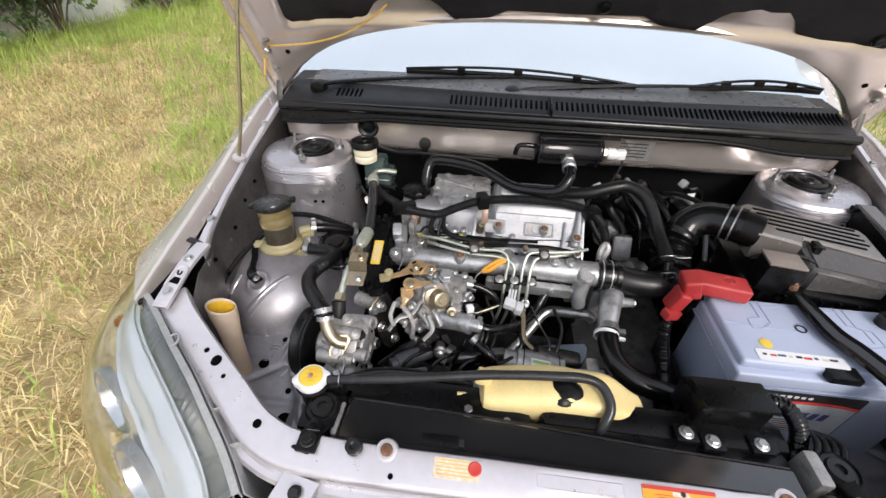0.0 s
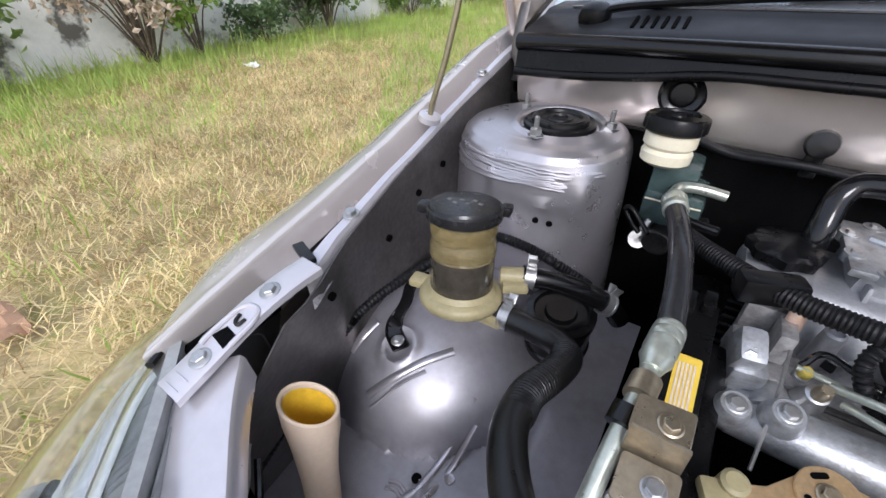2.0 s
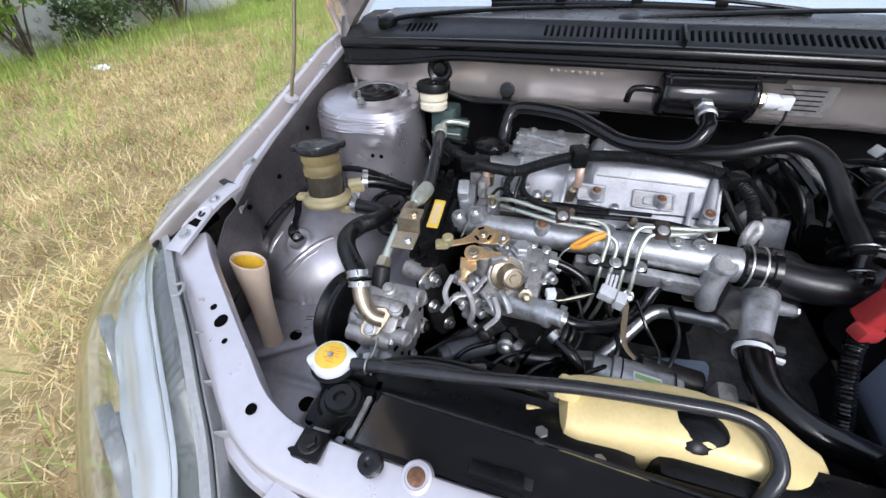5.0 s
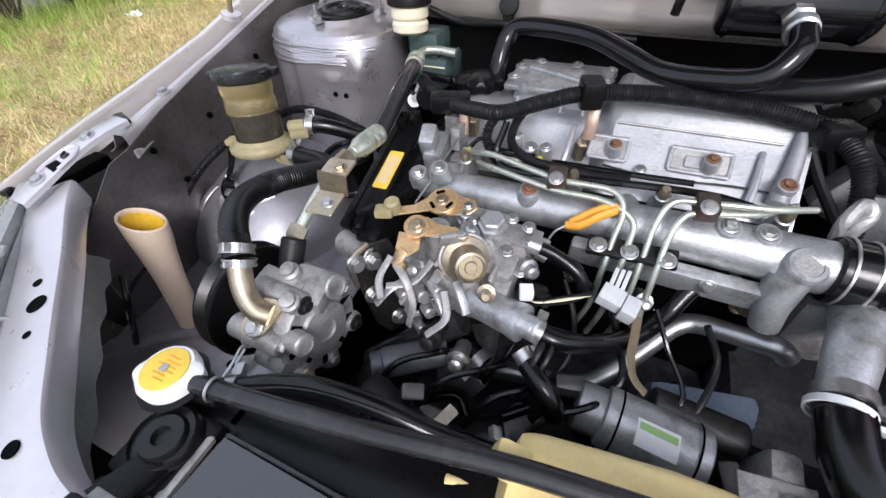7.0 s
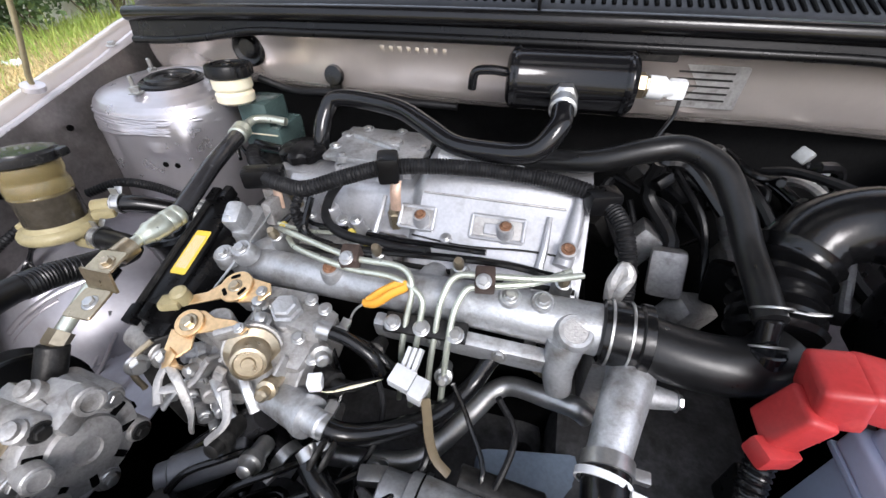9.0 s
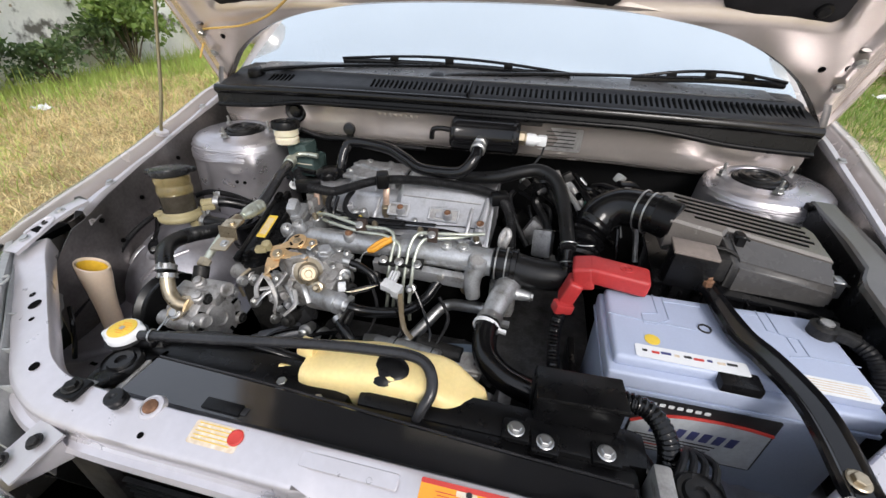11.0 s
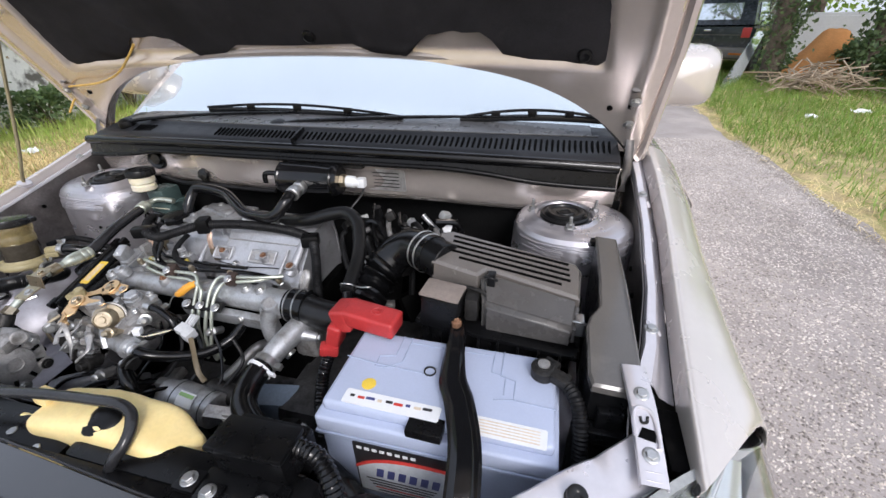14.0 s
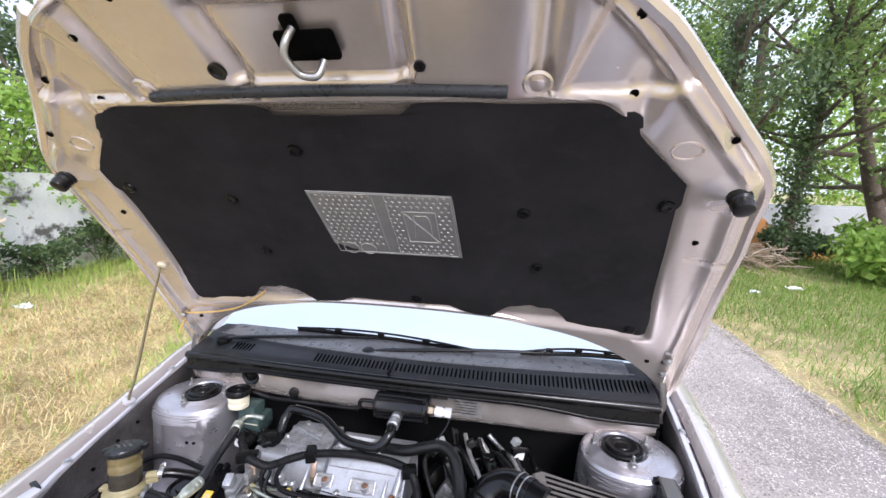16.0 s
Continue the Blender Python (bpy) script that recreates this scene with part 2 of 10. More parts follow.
COVER_ALLOY = mat("painted_cover_alloy", (0.47, 0.475, 0.495), 0.36, 0.55, 0.12, 14, 260, 0.18, (0.30, 0.29, 0.285), 0.33, bscale=300)
STEEL = mat("zinc_steel", (0.5, 0.5, 0.495), 0.36, 0.9, 0.12, 20, 300, 0.06, (0.36, 0.34, 0.3), 0.25)
BRASS = mat("yellow_zinc", (0.465, 0.393, 0.282), 0.32, 0.85, 0.15, 26, 240, 0.08, (0.5, 0.42, 0.3), 0.35)
LEVER_GOLD = mat("gold_passivated_plate", (0.72, 0.5, 0.27), 0.34, 0.75, 0.14, 30, 240, 0.06, (0.58, 0.42, 0.26), 0.3)
RUST = mat("rusty_steel", (0.2, 0.1, 0.055), 0.7, 0.3, 0.3, 40, 260, 0.3, (0.35, 0.2, 0.12), 0.4)
CLIP_BROWN = mat("brown_clip", (0.085, 0.06, 0.05), 0.5, 0.4, 0.25, 40, 260, 0.2, (0.2, 0.13, 0.10), 0.3)
DARK_METAL = mat("oily_dark_metal", (0.05, 0.048, 0.046), 0.45, 0.6, 0.3, 18, 240, 0.25, (0.02, 0.02, 0.02), 0.45)
# Near-black colour carrying deep shade: holes, slots, gaps and the bay's dark depth.
VOID = mat("deep_shade_black", (0.003, 0.003, 0.003), 0.6, 0.0, 0.4, 20, 200, 0.3, (0.007, 0.0065, 0.006), 0.3)
TANK_CREAM = mat("aged_cream_plastic", (0.83, 0.67, 0.32), 0.36, 0, 0.07, 7, 200, 0.04, (0.76, 0.57, 0.23), 0.22, sub=0.2, detail=2.5, soft_edge=0.3)
WHITE_PLASTIC = mat("milky_plastic", (0.78, 0.72, 0.55), 0.38, 0, 0.06, 14, 200, 0.03, (0.7, 0.6, 0.4), 0.25, sub=0.2)
FILLER = mat("tan_filler_plastic", (0.7, 0.56, 0.42), 0.45, 0, 0.06, 10, 200, 0.03, (0.6, 0.47, 0.33), 0.25, sub=0.15)
FILLER_IN = mat("yellow_filler_throat", (0.75, 0.47, 0.03), 0.45, 0, 0.12, 20, 200, 0.03, (0.45, 0.26, 0.02), 0.3)
AMBER = mat("amber_clear_plastic", (0.62, 0.50, 0.24), 0.14, 0, 0.12, 22, 200, 0.03, (0.36, 0.26, 0.10), 0.35, trans=0.75)
AMBER_DARK = mat("dark_fluid_plastic", (0.060, 0.052, 0.040), 0.12, 0, 0.2, 22, 200, 0.03, (0.2, 0.16, 0.1), 0.25)
OLIVE_PLASTIC = mat("olive_flange_plastic", (0.36, 0.31, 0.17), 0.4, 0, 0.12, 16, 200, 0.04, (0.22, 0.18, 0.1), 0.3)
GREEN_GLASS = mat("smoky_green_plastic", (0.085, 0.13, 0.125), 0.16, 0, 0.15, 14, 200, 0.02, trans=0.3)
RED = mat("red_plastic", (0.42, 0.035, 0.035), 0.4, 0, 0.12, 18, 240, 0.05, (0.5, 0.07, 0.06), 0.3)
BATTERY = mat("pale_blue_grey_plastic", (0.43, 0.48, 0.62), 0.35, 0, 0.04, 8, 320, 0.05, (0.37, 0.41, 0.52), 0.15)
BATTERY_LOW = mat("battery_case_plastic", (0.33, 0.38, 0.5), 0.38, 0, 0.05, 8, 320, 0.05, (0.27, 0.31, 0.42), 0.2)
LENS_RIB = mat("ribbed_lamp_top", (0.15, 0.158, 0.145), 0.3, 0.2, 0.2, 12, 200, 0.05, (0.25, 0.25, 0.23), 0.3)
WHITE = mat("white_print", (0.78, 0.79, 0.8), 0.4, 0, 0.04, 12, 200, 0.02)
INK = mat("black_print", (0.02, 0.02, 0.022), 0.45, 0, 0.1, 12, 200, 0.0)
NAVY = mat("navy_print", (0.06, 0.07, 0.2), 0.4, 0, 0.05, 12, 200, 0.0)
RED_INK = mat("red_print", (0.55, 0.05, 0.04), 0.42, 0, 0.06, 20, 200, 0.0)
YELLOW = mat("yellow_print", (0.8, 0.56, 0.07), 0.42, 0, 0.06, 30, 200, 0.02, (0.75, 0.6, 0.25), 0.2)
ORANGE = mat("orange_sticker", (0.83, 0.34, 0.03), 0.42, 0, 0.05, 30, 200, 0.02)
ORANGE_GRIP = mat("orange_grip_plastic", (0.72, 0.34, 0.04), 0.38, 0, 0.1, 30, 200, 0.04)
FADED = mat("faded_sticker", (0.68, 0.56, 0.42), 0.5, 0, 0.08, 60, 300, 0.02, (0.75, 0.7, 0.62), 0.4)
CHROME = mat("chrome", (0.72, 0.73, 0.75), 0.12, 1.0, 0.05, 12, 200, 0.02, rvar=0.06)
FELT = mat("black_felt", (0.025, 0.024, 0.027), 0.85, 0, 0.2, 7, 500, 0.25, (0.034, 0.033, 0.036), 0.3)
# Insulation black, taken darker to hold the shadow under the scuttle.
DEADENER = mat("shade_dark_deadener", (0.006, 0.006, 0.0062), 0.7, 0, 0.25, 9, 200, 0.3, (0.011, 0.0105, 0.010), 0.3)
DEADENER.node_tree.nodes["Principled BSDF"].inputs["Specular IOR Level"].default_value = 0.15
FOIL = mat("embossed_foil", (0.56, 0.55, 0.53), 0.38, 0.85, 0.06, 30, 300, 0.12, (0.45, 0.44, 0.42), 0.3)
SEAL_GREY = mat("weather_strip", (0.035, 0.038, 0.044), 0.3, 0, 0.15, 16, 200, 0.05, (0.02, 0.02, 0.022), 0.3)
OLIVE_ROD = mat("olive_zinc_rod", (0.3, 0.26, 0.16), 0.35, 0.6, 0.15, 30, 200, 0.05)
YELLOW_CORD = mat("yellow_cord", (0.62, 0.4, 0.1), 0.6, 0, 0.15, 60, 300, 0.1)
GLASS_CLEAR = mat("clear_lamp_lens", (0.98, 0.99, 0.985), 0.03, 0, 0.01, 6, 200, 0.0, trans=1.0, rvar=0.02)
SHIELD = mat("reflective_windscreen", (0.80, 0.86, 0.88), 0.05, 0.82, 0.02, 3, 200, 0.0, rvar=0.03, detail=2.5, soft_edge=0.3)
LAMP_GREY = mat("lamp_housing_grey", (0.37, 0.38, 0.375), 0.38, 0.1, 0.14, 12, 200, 0.05, (0.44, 0.44, 0.43), 0.3)
GRIME = mat("oily_grey_casting", (0.085, 0.084, 0.085), 0.5, 0.3, 0.3, 16, 200, 0.3, (0.03, 0.029, 0.028), 0.42)
FIN = mat("radiator_fin", (0.06, 0.06, 0.062), 0.5, 0.5, 0.2, 30, 300, 0.1)
CLOTH_TAPE = mat("wrapped_tape", (0.012, 0.012, 0.013), 0.45, 0, 0.3, 60, 200, 0.25)
# Fuse lid grey; base lifted to include sky sheen on its top.
LID_GREY = mat("satin_lid_plastic", (0.105, 0.098, 0.092), 0.2, 0, 0.06, 8, 420, 0.03, (0.13, 0.122, 0.112), 0.3, coat=0.5)
# Shaded copy of the filter lid's grey, for its sloping front.
LID_SHADE = mat("shaded_lid_plastic", (0.075, 0.071, 0.068), 0.26, 0, 0.1, 8, 420, 0.04, (0.065, 0.06, 0.057), 0.3)
COVER_GLOSS = mat("glossy_cover_plastic", (0.014, 0.014, 0.015), 0.12, 0, 0.1, 8, 300, 0.02, (0.035, 0.034, 0.033), 0.3, coat=1.0, rvar=0.05)
COVER_GLOSS.node_tree.nodes["Principled BSDF"].inputs["Specular IOR Level"].default_value = 0.9
GREY_RUBBER = mat("bloomed_grey_rubber", (0.026, 0.026, 0.028), 0.2, 0, 0.2, 14, 220, 0.05, (0.05, 0.048, 0.047), 0.3)
BLUE_PLASTIC = mat("blue_grey_shroud", (0.2, 0.25, 0.32), 0.45, 0, 0.15, 10, 200, 0.05)
PALE_TUBE = mat("pale_plated_tube", (0.55, 0.58, 0.5), 0.32, 0.7, 0.12, 26, 200, 0.05)
ASPHALT_T = mat("tyre_rubber", (0.03, 0.03, 0.03), 0.7, 0, 0.2, 20, 200, 0.2)
ORANGE_LENS = mat("amber_lens", (0.7, 0.2, 0.02), 0.15, 0, 0.05, 30, 200, 0.0, trans=0.4)
INTERIOR = mat("dark_cabin", (0.03, 0.03, 0.032), 0.8, 0, 0.2, 5, 100, 0.05)
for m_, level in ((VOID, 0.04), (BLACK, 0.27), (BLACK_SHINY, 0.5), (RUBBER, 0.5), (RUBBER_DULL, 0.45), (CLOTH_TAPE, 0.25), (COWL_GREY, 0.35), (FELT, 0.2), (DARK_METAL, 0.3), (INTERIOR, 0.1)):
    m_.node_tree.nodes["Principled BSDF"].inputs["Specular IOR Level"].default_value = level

# ---- the car's body ----
car = empty("car", (CX, 1.6, 0), "silver-beige saloon car with its bonnet propped open over the engine", "car")


def mirror_x(x):
    return 2 * CX - x


def side_pts(points, s):
    """Points given for the +x side, on either side."""
    return [V((CX + s * (p[0] - CX), p[1], p[2])) for p in points]


# bonnet slam panel with its swept-back arms
SLAM = [(-0.632, 0.952, 0.716), (-0.60, 0.920, 0.709), (-0.545, 0.876, 0.7), (-0.46, 0.812, 0.694), (-0.392, 0.764, 0.686), (-0.31, 0.747, 0.680), (-0.1, 0.746, 0.678), (0.1, 0.746, 0.678), (0.335, 0.748, 0.679), (0.42, 0.766, 0.684), (0.495, 0.828, 0.695), (0.58, 0.898, 0.702), (0.63, 0.932, 0.709), (0.668, 0.962, 0.715)]
def slam_shape():
    def narrow(t):
        k = min(1.0, max(0.0, (abs(2 * t - 1) - 0.52) / 0.22))
        return 1.0 + 0.10 * k * k * (3 - 2 * k)

    bm = sweep(SLAM, [(0.040, -0.037), (0.037, -0.032), (0.030, -0.031), (0.0265, -0.027), (0.0275, -0.013), (0.0258, -0.0088), (0.022, -0.0065), (-0.010, 0.0015), (-0.0145, 0.0015), (-0.0165, -0.001), (-0.018, -0.024)], 0, 12, narrow)
    for v in bm.verts:
        x, y, z = v.co
        # recess over the catch, and shallow pressed swages
        k = max(0.0, 1 - abs((x - 0.022) / 0.056) ** 4)
        if y < 0.733:
            v.co.z -= 0.014 * k * min(1, (0.733 - y) / 0.008) if z > 0.655 else 0
            v.co.y += 0.012 * k if y < 0.722 and z > 0.64 else 0
        if z > 0.672:
            v.co.z += 0.0004 * math.sin(38 * x + 1.3) * math.sin(17 * x) - 0.002 * math.exp(-((x - 0.205) / 0.012) ** 2) - 0.002 * math.exp(-((x + 0.185) / 0.012) ** 2)
            v.co.z += 0.003 * math.exp(-((x - 0.535) / 0.012) ** 2) - 0.003 * math.exp(-((x - 0.615) / 0.008) ** 2)
    bm.normal_update()
    bmesh.ops.solidify(bm, geom=bm.faces[:], thickness=0.0015)
    return bm


slam = part("slam_panel", slam_shape(), PAINT_IN, car, "pale silver upper cross panel with stickers and holes")


def slam_at(x):
    for a, b in zip(SLAM, SLAM[1:]):
        if a[0] <= x <= b[0]:
            return V(a).lerp(V(b), (x - a[0]) / (b[0] - a[0]))


def on_slam(x, dy, h=0.0):
    """A matrix on the sloping top of the cross panel; dy runs towards the engine."""
    p = slam_at(x)
    way = (slam_at(x + 0.012) - slam_at(x - 0.012)).normalized()
    back = V((-way.y, way.x, 0)).normalized()
    q = p + back * dy + V((0, 0, -0.0004 + 0.25 * dy + h))
    ty = (back + V((0, 0, 0.25))).normalized()
    tx = V((way.x, way.y, 0)).normalized()
    tz = tx.cross(ty)
    return Matrix(((tx.x, ty.x, tz.x, q.x), (tx.y, ty.y, tz.y, q.y), (tx.z, ty.z, tz.z, q.z), (0, 0, 0, 1)))


for x, dy, r in ((-0.215, -0.018, 0.0035), (0.192, -0.014, 0.0035), (0.04, -0.004, 0.003), (0.545, -0.004, 0.0042), (-0.503, 0.002, 0.0085), (-0.525, 0.0, 0.0042), (-0.478, -0.002, 0.0035), (-0.400, -0.004, 0.0058), (0.44, -0.012, 0.003)):
    part("hole", lathe([(r, -0.001), (r, 0.0008), (r * 0.82, 0.0004)], on_slam(x, dy, 0.0022 if -0.42 < x < -0.38 else 0.0006), 16), VOID, slam)
for x, dy in ((0.303, 0.010), (-0.267, 0.008), (0.589, -0.008), (0.418, 0.02)):
    m = on_slam(x, dy)
    part("rubber_buffer", lathe([(0.0108, 0), (0.011, 0.003), (0.009, 0.004), (0.009, 0.0065), (0.0108, 0.0078), (0.0105, 0.012), (0.0076, 0.0132), (0.004, 0.0128), (0.0025, 0.0116)], m, 24), RUBBER_DULL, slam, "round black rubber buffer")
for x in (0.258, -0.2255):
    m = on_slam(x, 0.010)
    part("raised_boss", lathe([(0.0155, -0.004), (0.0135, 0.0018), (0.0105, 0.0026), (0.010, 0.0016)], m, 24), PAINT_IN, slam)
    part("plug", lathe([(0.008, 0.001), (0.008, 0.004), (0.0065, 0.005), (0.0035, 0.0048)], m, 20), RUST, slam, "rusty brown plug")
# stickers on the slam panel
st = part("warning_sticker", plate(rounded(0.086, 0.023, 0.003), 0.0008, on_slam(0.133, -0.001, 0.0014), 0), ORANGE, slam, "orange warning sticker with a red band")
part("sticker_band", plate(rounded(0.086, 0.0045, 0.0015), 0.0004, on_slam(0.133, 0.008, 0.0018), 0), RED_INK, st)
for k in range(4):
    part("print_line", plate(rounded(0.040 - 0.005 * (k % 2), 0.0007, 0.0003), 0.0003, on_slam(0.125, 0.001 - 0.0029 * k, 0.0018), 0), RED_INK, st)
part("print_block", plate(rounded(0.02, 0.005, 0.001), 0.0003, on_slam(0.135, 0.003, 0.002), 0), FADED, st)
part("print_dot", plate(rounded(0.005, 0.004, 0.0018), 0.0003, on_slam(0.147, -0.006, 0.0018), 0), INK, st)
part("print_dot", lathe([(0.003, 0), (0.003, 0.0006), (0.001, 0.0006)], on_slam(0.1375, 0.0035, 0.0022), 12), INK, st)
fs = part("faded_sticker", plate(rounded(0.058, 0.024, 0.003), 0.0007, on_slam(-0.135, -0.001, 0.0013), 0), FADED, slam, "sun-bleached sticker with a red seal")
for k in range(5):
    part("print_line", plate(rounded(0.046, 0.0009, 0.0004), 0.0003, on_slam(-0.137, 0.008 - 0.004 * k, 0.0017), 0), YELLOW, fs)
part("seal", lathe([(0.0085, 0), (0.0085, 0.0012), (0.007, 0.0018), (0.005, 0.0012)], on_slam(-0.112, 0.002, 0.0015), 20), RED_INK, fs, "red wax seal")
part("emboss", plate(rounded(0.105, 0.016, 0.003), 0.0015, on_slam(0.016, 0.0, 0.0013), 0.0012), PAINT_IN, slam)

# bonnet catch under the panel
latch = part("bonnet_catch", join(box((0.018, 0.722, 0.625), (0.10, 0.022, 0.05), 0.006), box((-0.02, 0.712, 0.637), (0.05, 0.014, 0.018), 0.004, (0, 20, 0)), box((0.05, 0.711, 0.630), (0.06, 0.012, 0.03), 0.004, (0, 25, 8)), rod((-0.012, 0.69, 0.62), (-0.012, 0.725, 0.62), 0.016), tube([(-0.03, 0.70, 0.645), (0.0, 0.698, 0.637), (0.04, 0.70, 0.642), (0.07, 0.705, 0.632)], 0.006, 8, 4)), DARK_METAL, slam, "greasy black catch with a pale lever")
part("catch_lever", surf(lambda u, v: V((0.052 + 0.022 * u + 0.006 * v + 0.004 * math.sin(3.1 * v), 0.683 - 0.047 * v, 0.666 - 0.009 * v - 0.004 * math.sin(3.14 * u))), 8, 10, 0.002), ALLOY, latch, "pale worn release lever")
part("spring", tube([(-0.035 + 0.0035 * k, 0.702 + 0.006 * math.cos(k * 1.6), 0.638 + 0.006 * math.sin(k * 1.6)) for k in range(14)], 0.0013, 6, 3), STEEL, latch)
part("catch_plate", plate(rounded(0.034, 0.022, 0.003), 0.002, Matrix.Translation((-0.046, 0.696, 0.655)) @ Matrix.Rotation(radians(35), 4, "X"), 0.0006), STEEL, latch, "pale guide plate")
part("striker_bracket", tube([(-0.022, 0.656, 0.662), (-0.002, 0.650, 0.665), (0.006, 0.640, 0.664), (-0.012, 0.634, 0.660), (-0.03, 0.640, 0.658), (-0.022, 0.656, 0.662)], 0.0022, 8, 5), ALLOY_DULL, latch, "dull wire bracket")
part("striker_pad", box((-0.011, 0.645, 0.662), (0.022, 0.014, 0.006), 0.003, (0, 0, -20)), LAMP_GREY, latch)
for x, y in ((0.016, 0.727), (0.076, 0.716)):
    bolt("bolt", (x, y, 0.648), (0, -0.4, 1), 0.0065, latch, STEEL)


# wings: gutter with bolts, rolled top edge and outer skin
def between(table, y):
    for (y0, a), (y1, b_) in zip(table, table[1:]):
        if y <= y1:
            return a + (b_ - a) * max(0.0, (y - y0) / (y1 - y0))
    return table[-1][1]


def flange_x(y):
    """Inner edge of the wing's flange."""
    return between(((0.96, 0.656), (1.04, 0.660), (1.10, 0.681), (1.21, 0.699), (1.37, 0.710), (1.62, 0.708)), y)


def wing_x(y):
    """Top edge of the wing."""
    return between(((0.92, 0.706), (1.02, 0.713), (1.12, 0.722), (1.24, 0.733), (1.36, 0.741), (1.62, 0.743)), y)


def wing(s):
    # stations from the windscreen forward: y, height of gutter floor, height of top edge
    st = [(1.62, 0.858, 0.862), (1.5, 0.832, 0.84), (1.38, 0.796, 0.806), (1.25, 0.765, 0.775), (1.12, 0.742, 0.753), (1.03, 0.73, 0.741), (0.97, 0.72, 0.731), (0.922, 0.712, 0.721)]

    def at(t):
        k = min(int(t * (len(st) - 1)), len(st) - 2)
        w = t * (len(st) - 1) - k
        return [a + (b - a) * w for a, b in zip(st[k], st[k + 1])]

    def skin(u, v):
        y, zg, zt = at(v)
        nose = max(0.0, (1.12 - y) / 0.198)
        e = wing_x(y)
        prof = [(e, zt - 0.034), (e + 0.004, zt - 0.004), (e + 0.009, zt), (e + 0.018, zt - 0.001), (0.55 * e + 0.45 * 0.83, zt - 0.014), (0.808, zt - 0.040), (0.834, zt - 0.085), (0.847, zt - 0.15), (0.853, zt - 0.25), (0.85, zt - 0.36)]
        q = curve_points([V((a, 0, b)) for a, b in prof], 6)[round(u * 54)]
        x, z = q.x, q.z
        return V((CX + s * (x - CX), y + 1.25 * max(0, x - 0.712) * nose * nose, z + 0.012 * nose * nose * min(1, max(0, (x - 0.73) / 0.05))))

    def gutter(u, v):
        y, zg, zt = at(v)
        g0 = flange_x(y)
        g1 = wing_x(y) - 0.0015
        prof = [(g0 + (g1 - g0) * q, zg + h) for q, h in ((0.0, -0.03), (0.03, -0.004), (0.09, 0.0), (0.40, -0.001), (0.50, -0.006), (0.65, -0.02), (0.9, -0.028), (1.0, -0.03))]
        k = min(int(u * (len(prof) - 1)), len(prof) - 2)
        w = u * (len(prof) - 1) - k
        x = prof[k][0] + (prof[k + 1][0] - prof[k][0]) * w
        z = prof[k][1] + (prof[k + 1][1] - prof[k][1]) * w
        return V((CX + s * (x - CX), y, z))

    w = part("wing", surf(skin, 54, 42, 0.0012), PAINT, car, "silver-beige front wing")
    g = part("wing_gutter", surf(gutter, 21, 42, 0.0012, v0=0.0, v1=0.70), PAINT_IN, w, "channelled inner flange with bolts")
    for y, z in ((1.445, 0.816), (1.13, 0.7435)):
        bolt("bolt", (CX + s * (flange_x(y) + 0.009 - CX), y, z), (0, -0.1, 1), 0.0075, g, STEEL)
    for k in range(4):
        part("pressing", tube([V((CX + s * (0.703 - CX + 0.008 * k), 1.14 + 0.1 * k, 0.738 + 0.022 * k)), V((CX + s * (0.709 - CX + 0.008 * k), 1.135 + 0.1 * k, 0.729 + 0.022 * k))], 0.004, 8, 2), PAINT_IN, g)
    return w


wing_left, wing_right = wing(-1), wing(1)


def bracket_arm(s):
    """Bolted strap that joins wing flange and slam panel."""
    def q(x, y, z):
        return V((CX + s * (x - CX), y, z))

    pts = [q(0.659, 1.046, 0.7515), q(0.661, 1.018, 0.7495), q(0.664, 0.985, 0.7425), q(0.666, 0.945, 0.7295), q(0.667, 0.916, 0.7205)]
    prof = [(-0.0140, -0.006), (-0.0132, -0.0008), (-0.0115, 0), (0.0115, 0), (0.0132, -0.0008), (0.0140, -0.006)]
    b = part("corner_strap", sweep(pts, prof, 0.0018, 6), PAINT_IN, car, "bolted pale silver corner strap")
    for x, y, z in ((0.6625, 1.006, 0.7476), (0.6655, 0.943, 0.7292)):
        bolt("bolt", q(x, y, z), (0, -0.22, 1), 0.0068, b, STEEL, 0.0045)
    part("slot_loop", tube([q(0.6525, 0.960, 0.7348), q(0.6515, 0.982, 0.742), q(0.659, 0.990, 0.744), q(0.671, 0.984, 0.7425), q(0.675, 0.958, 0.735), q(0.675, 0.950, 0.732)], 0.0022, 8, 4), PAINT_IN, b)
    part("slot", plate([(-0.009, -0.005), (0.008, -0.008), (0.009, 0.004), (-0.004, 0.006)], 0.0012, Matrix.Translation(q(0.6635, 0.963, 0.7365)) @ Matrix.Rotation(radians(16), 4, "X"), 0), VOID, b)
    part("hook", tube([q(0.6585, 0.979, 0.7415), q(0.6595, 0.973, 0.7402), q(0.6645, 0.974, 0.7402), q(0.666, 0.980, 0.742)], 0.0016, 6, 4), DARK_METAL, b)
    for k in range(2):
        part("stamped_line", tube([q(0.659, 0.928 - 0.008 * k, 0.7246 - 0.0024 * k), q(0.674, 0.928 - 0.008 * k, 0.7246 - 0.0024 * k)], 0.0005, 5, 2), PAINT_IN, b)
    if s < 0:
        part("buffer", box(q(0.690, 1.062, 0.738), (0.034, 0.011, 0.006), 0.002, (0, 0, 20 * s)), RUBBER_DULL, b, "black rubber stop")


bracket_arm(-1)
bracket_arm(1)
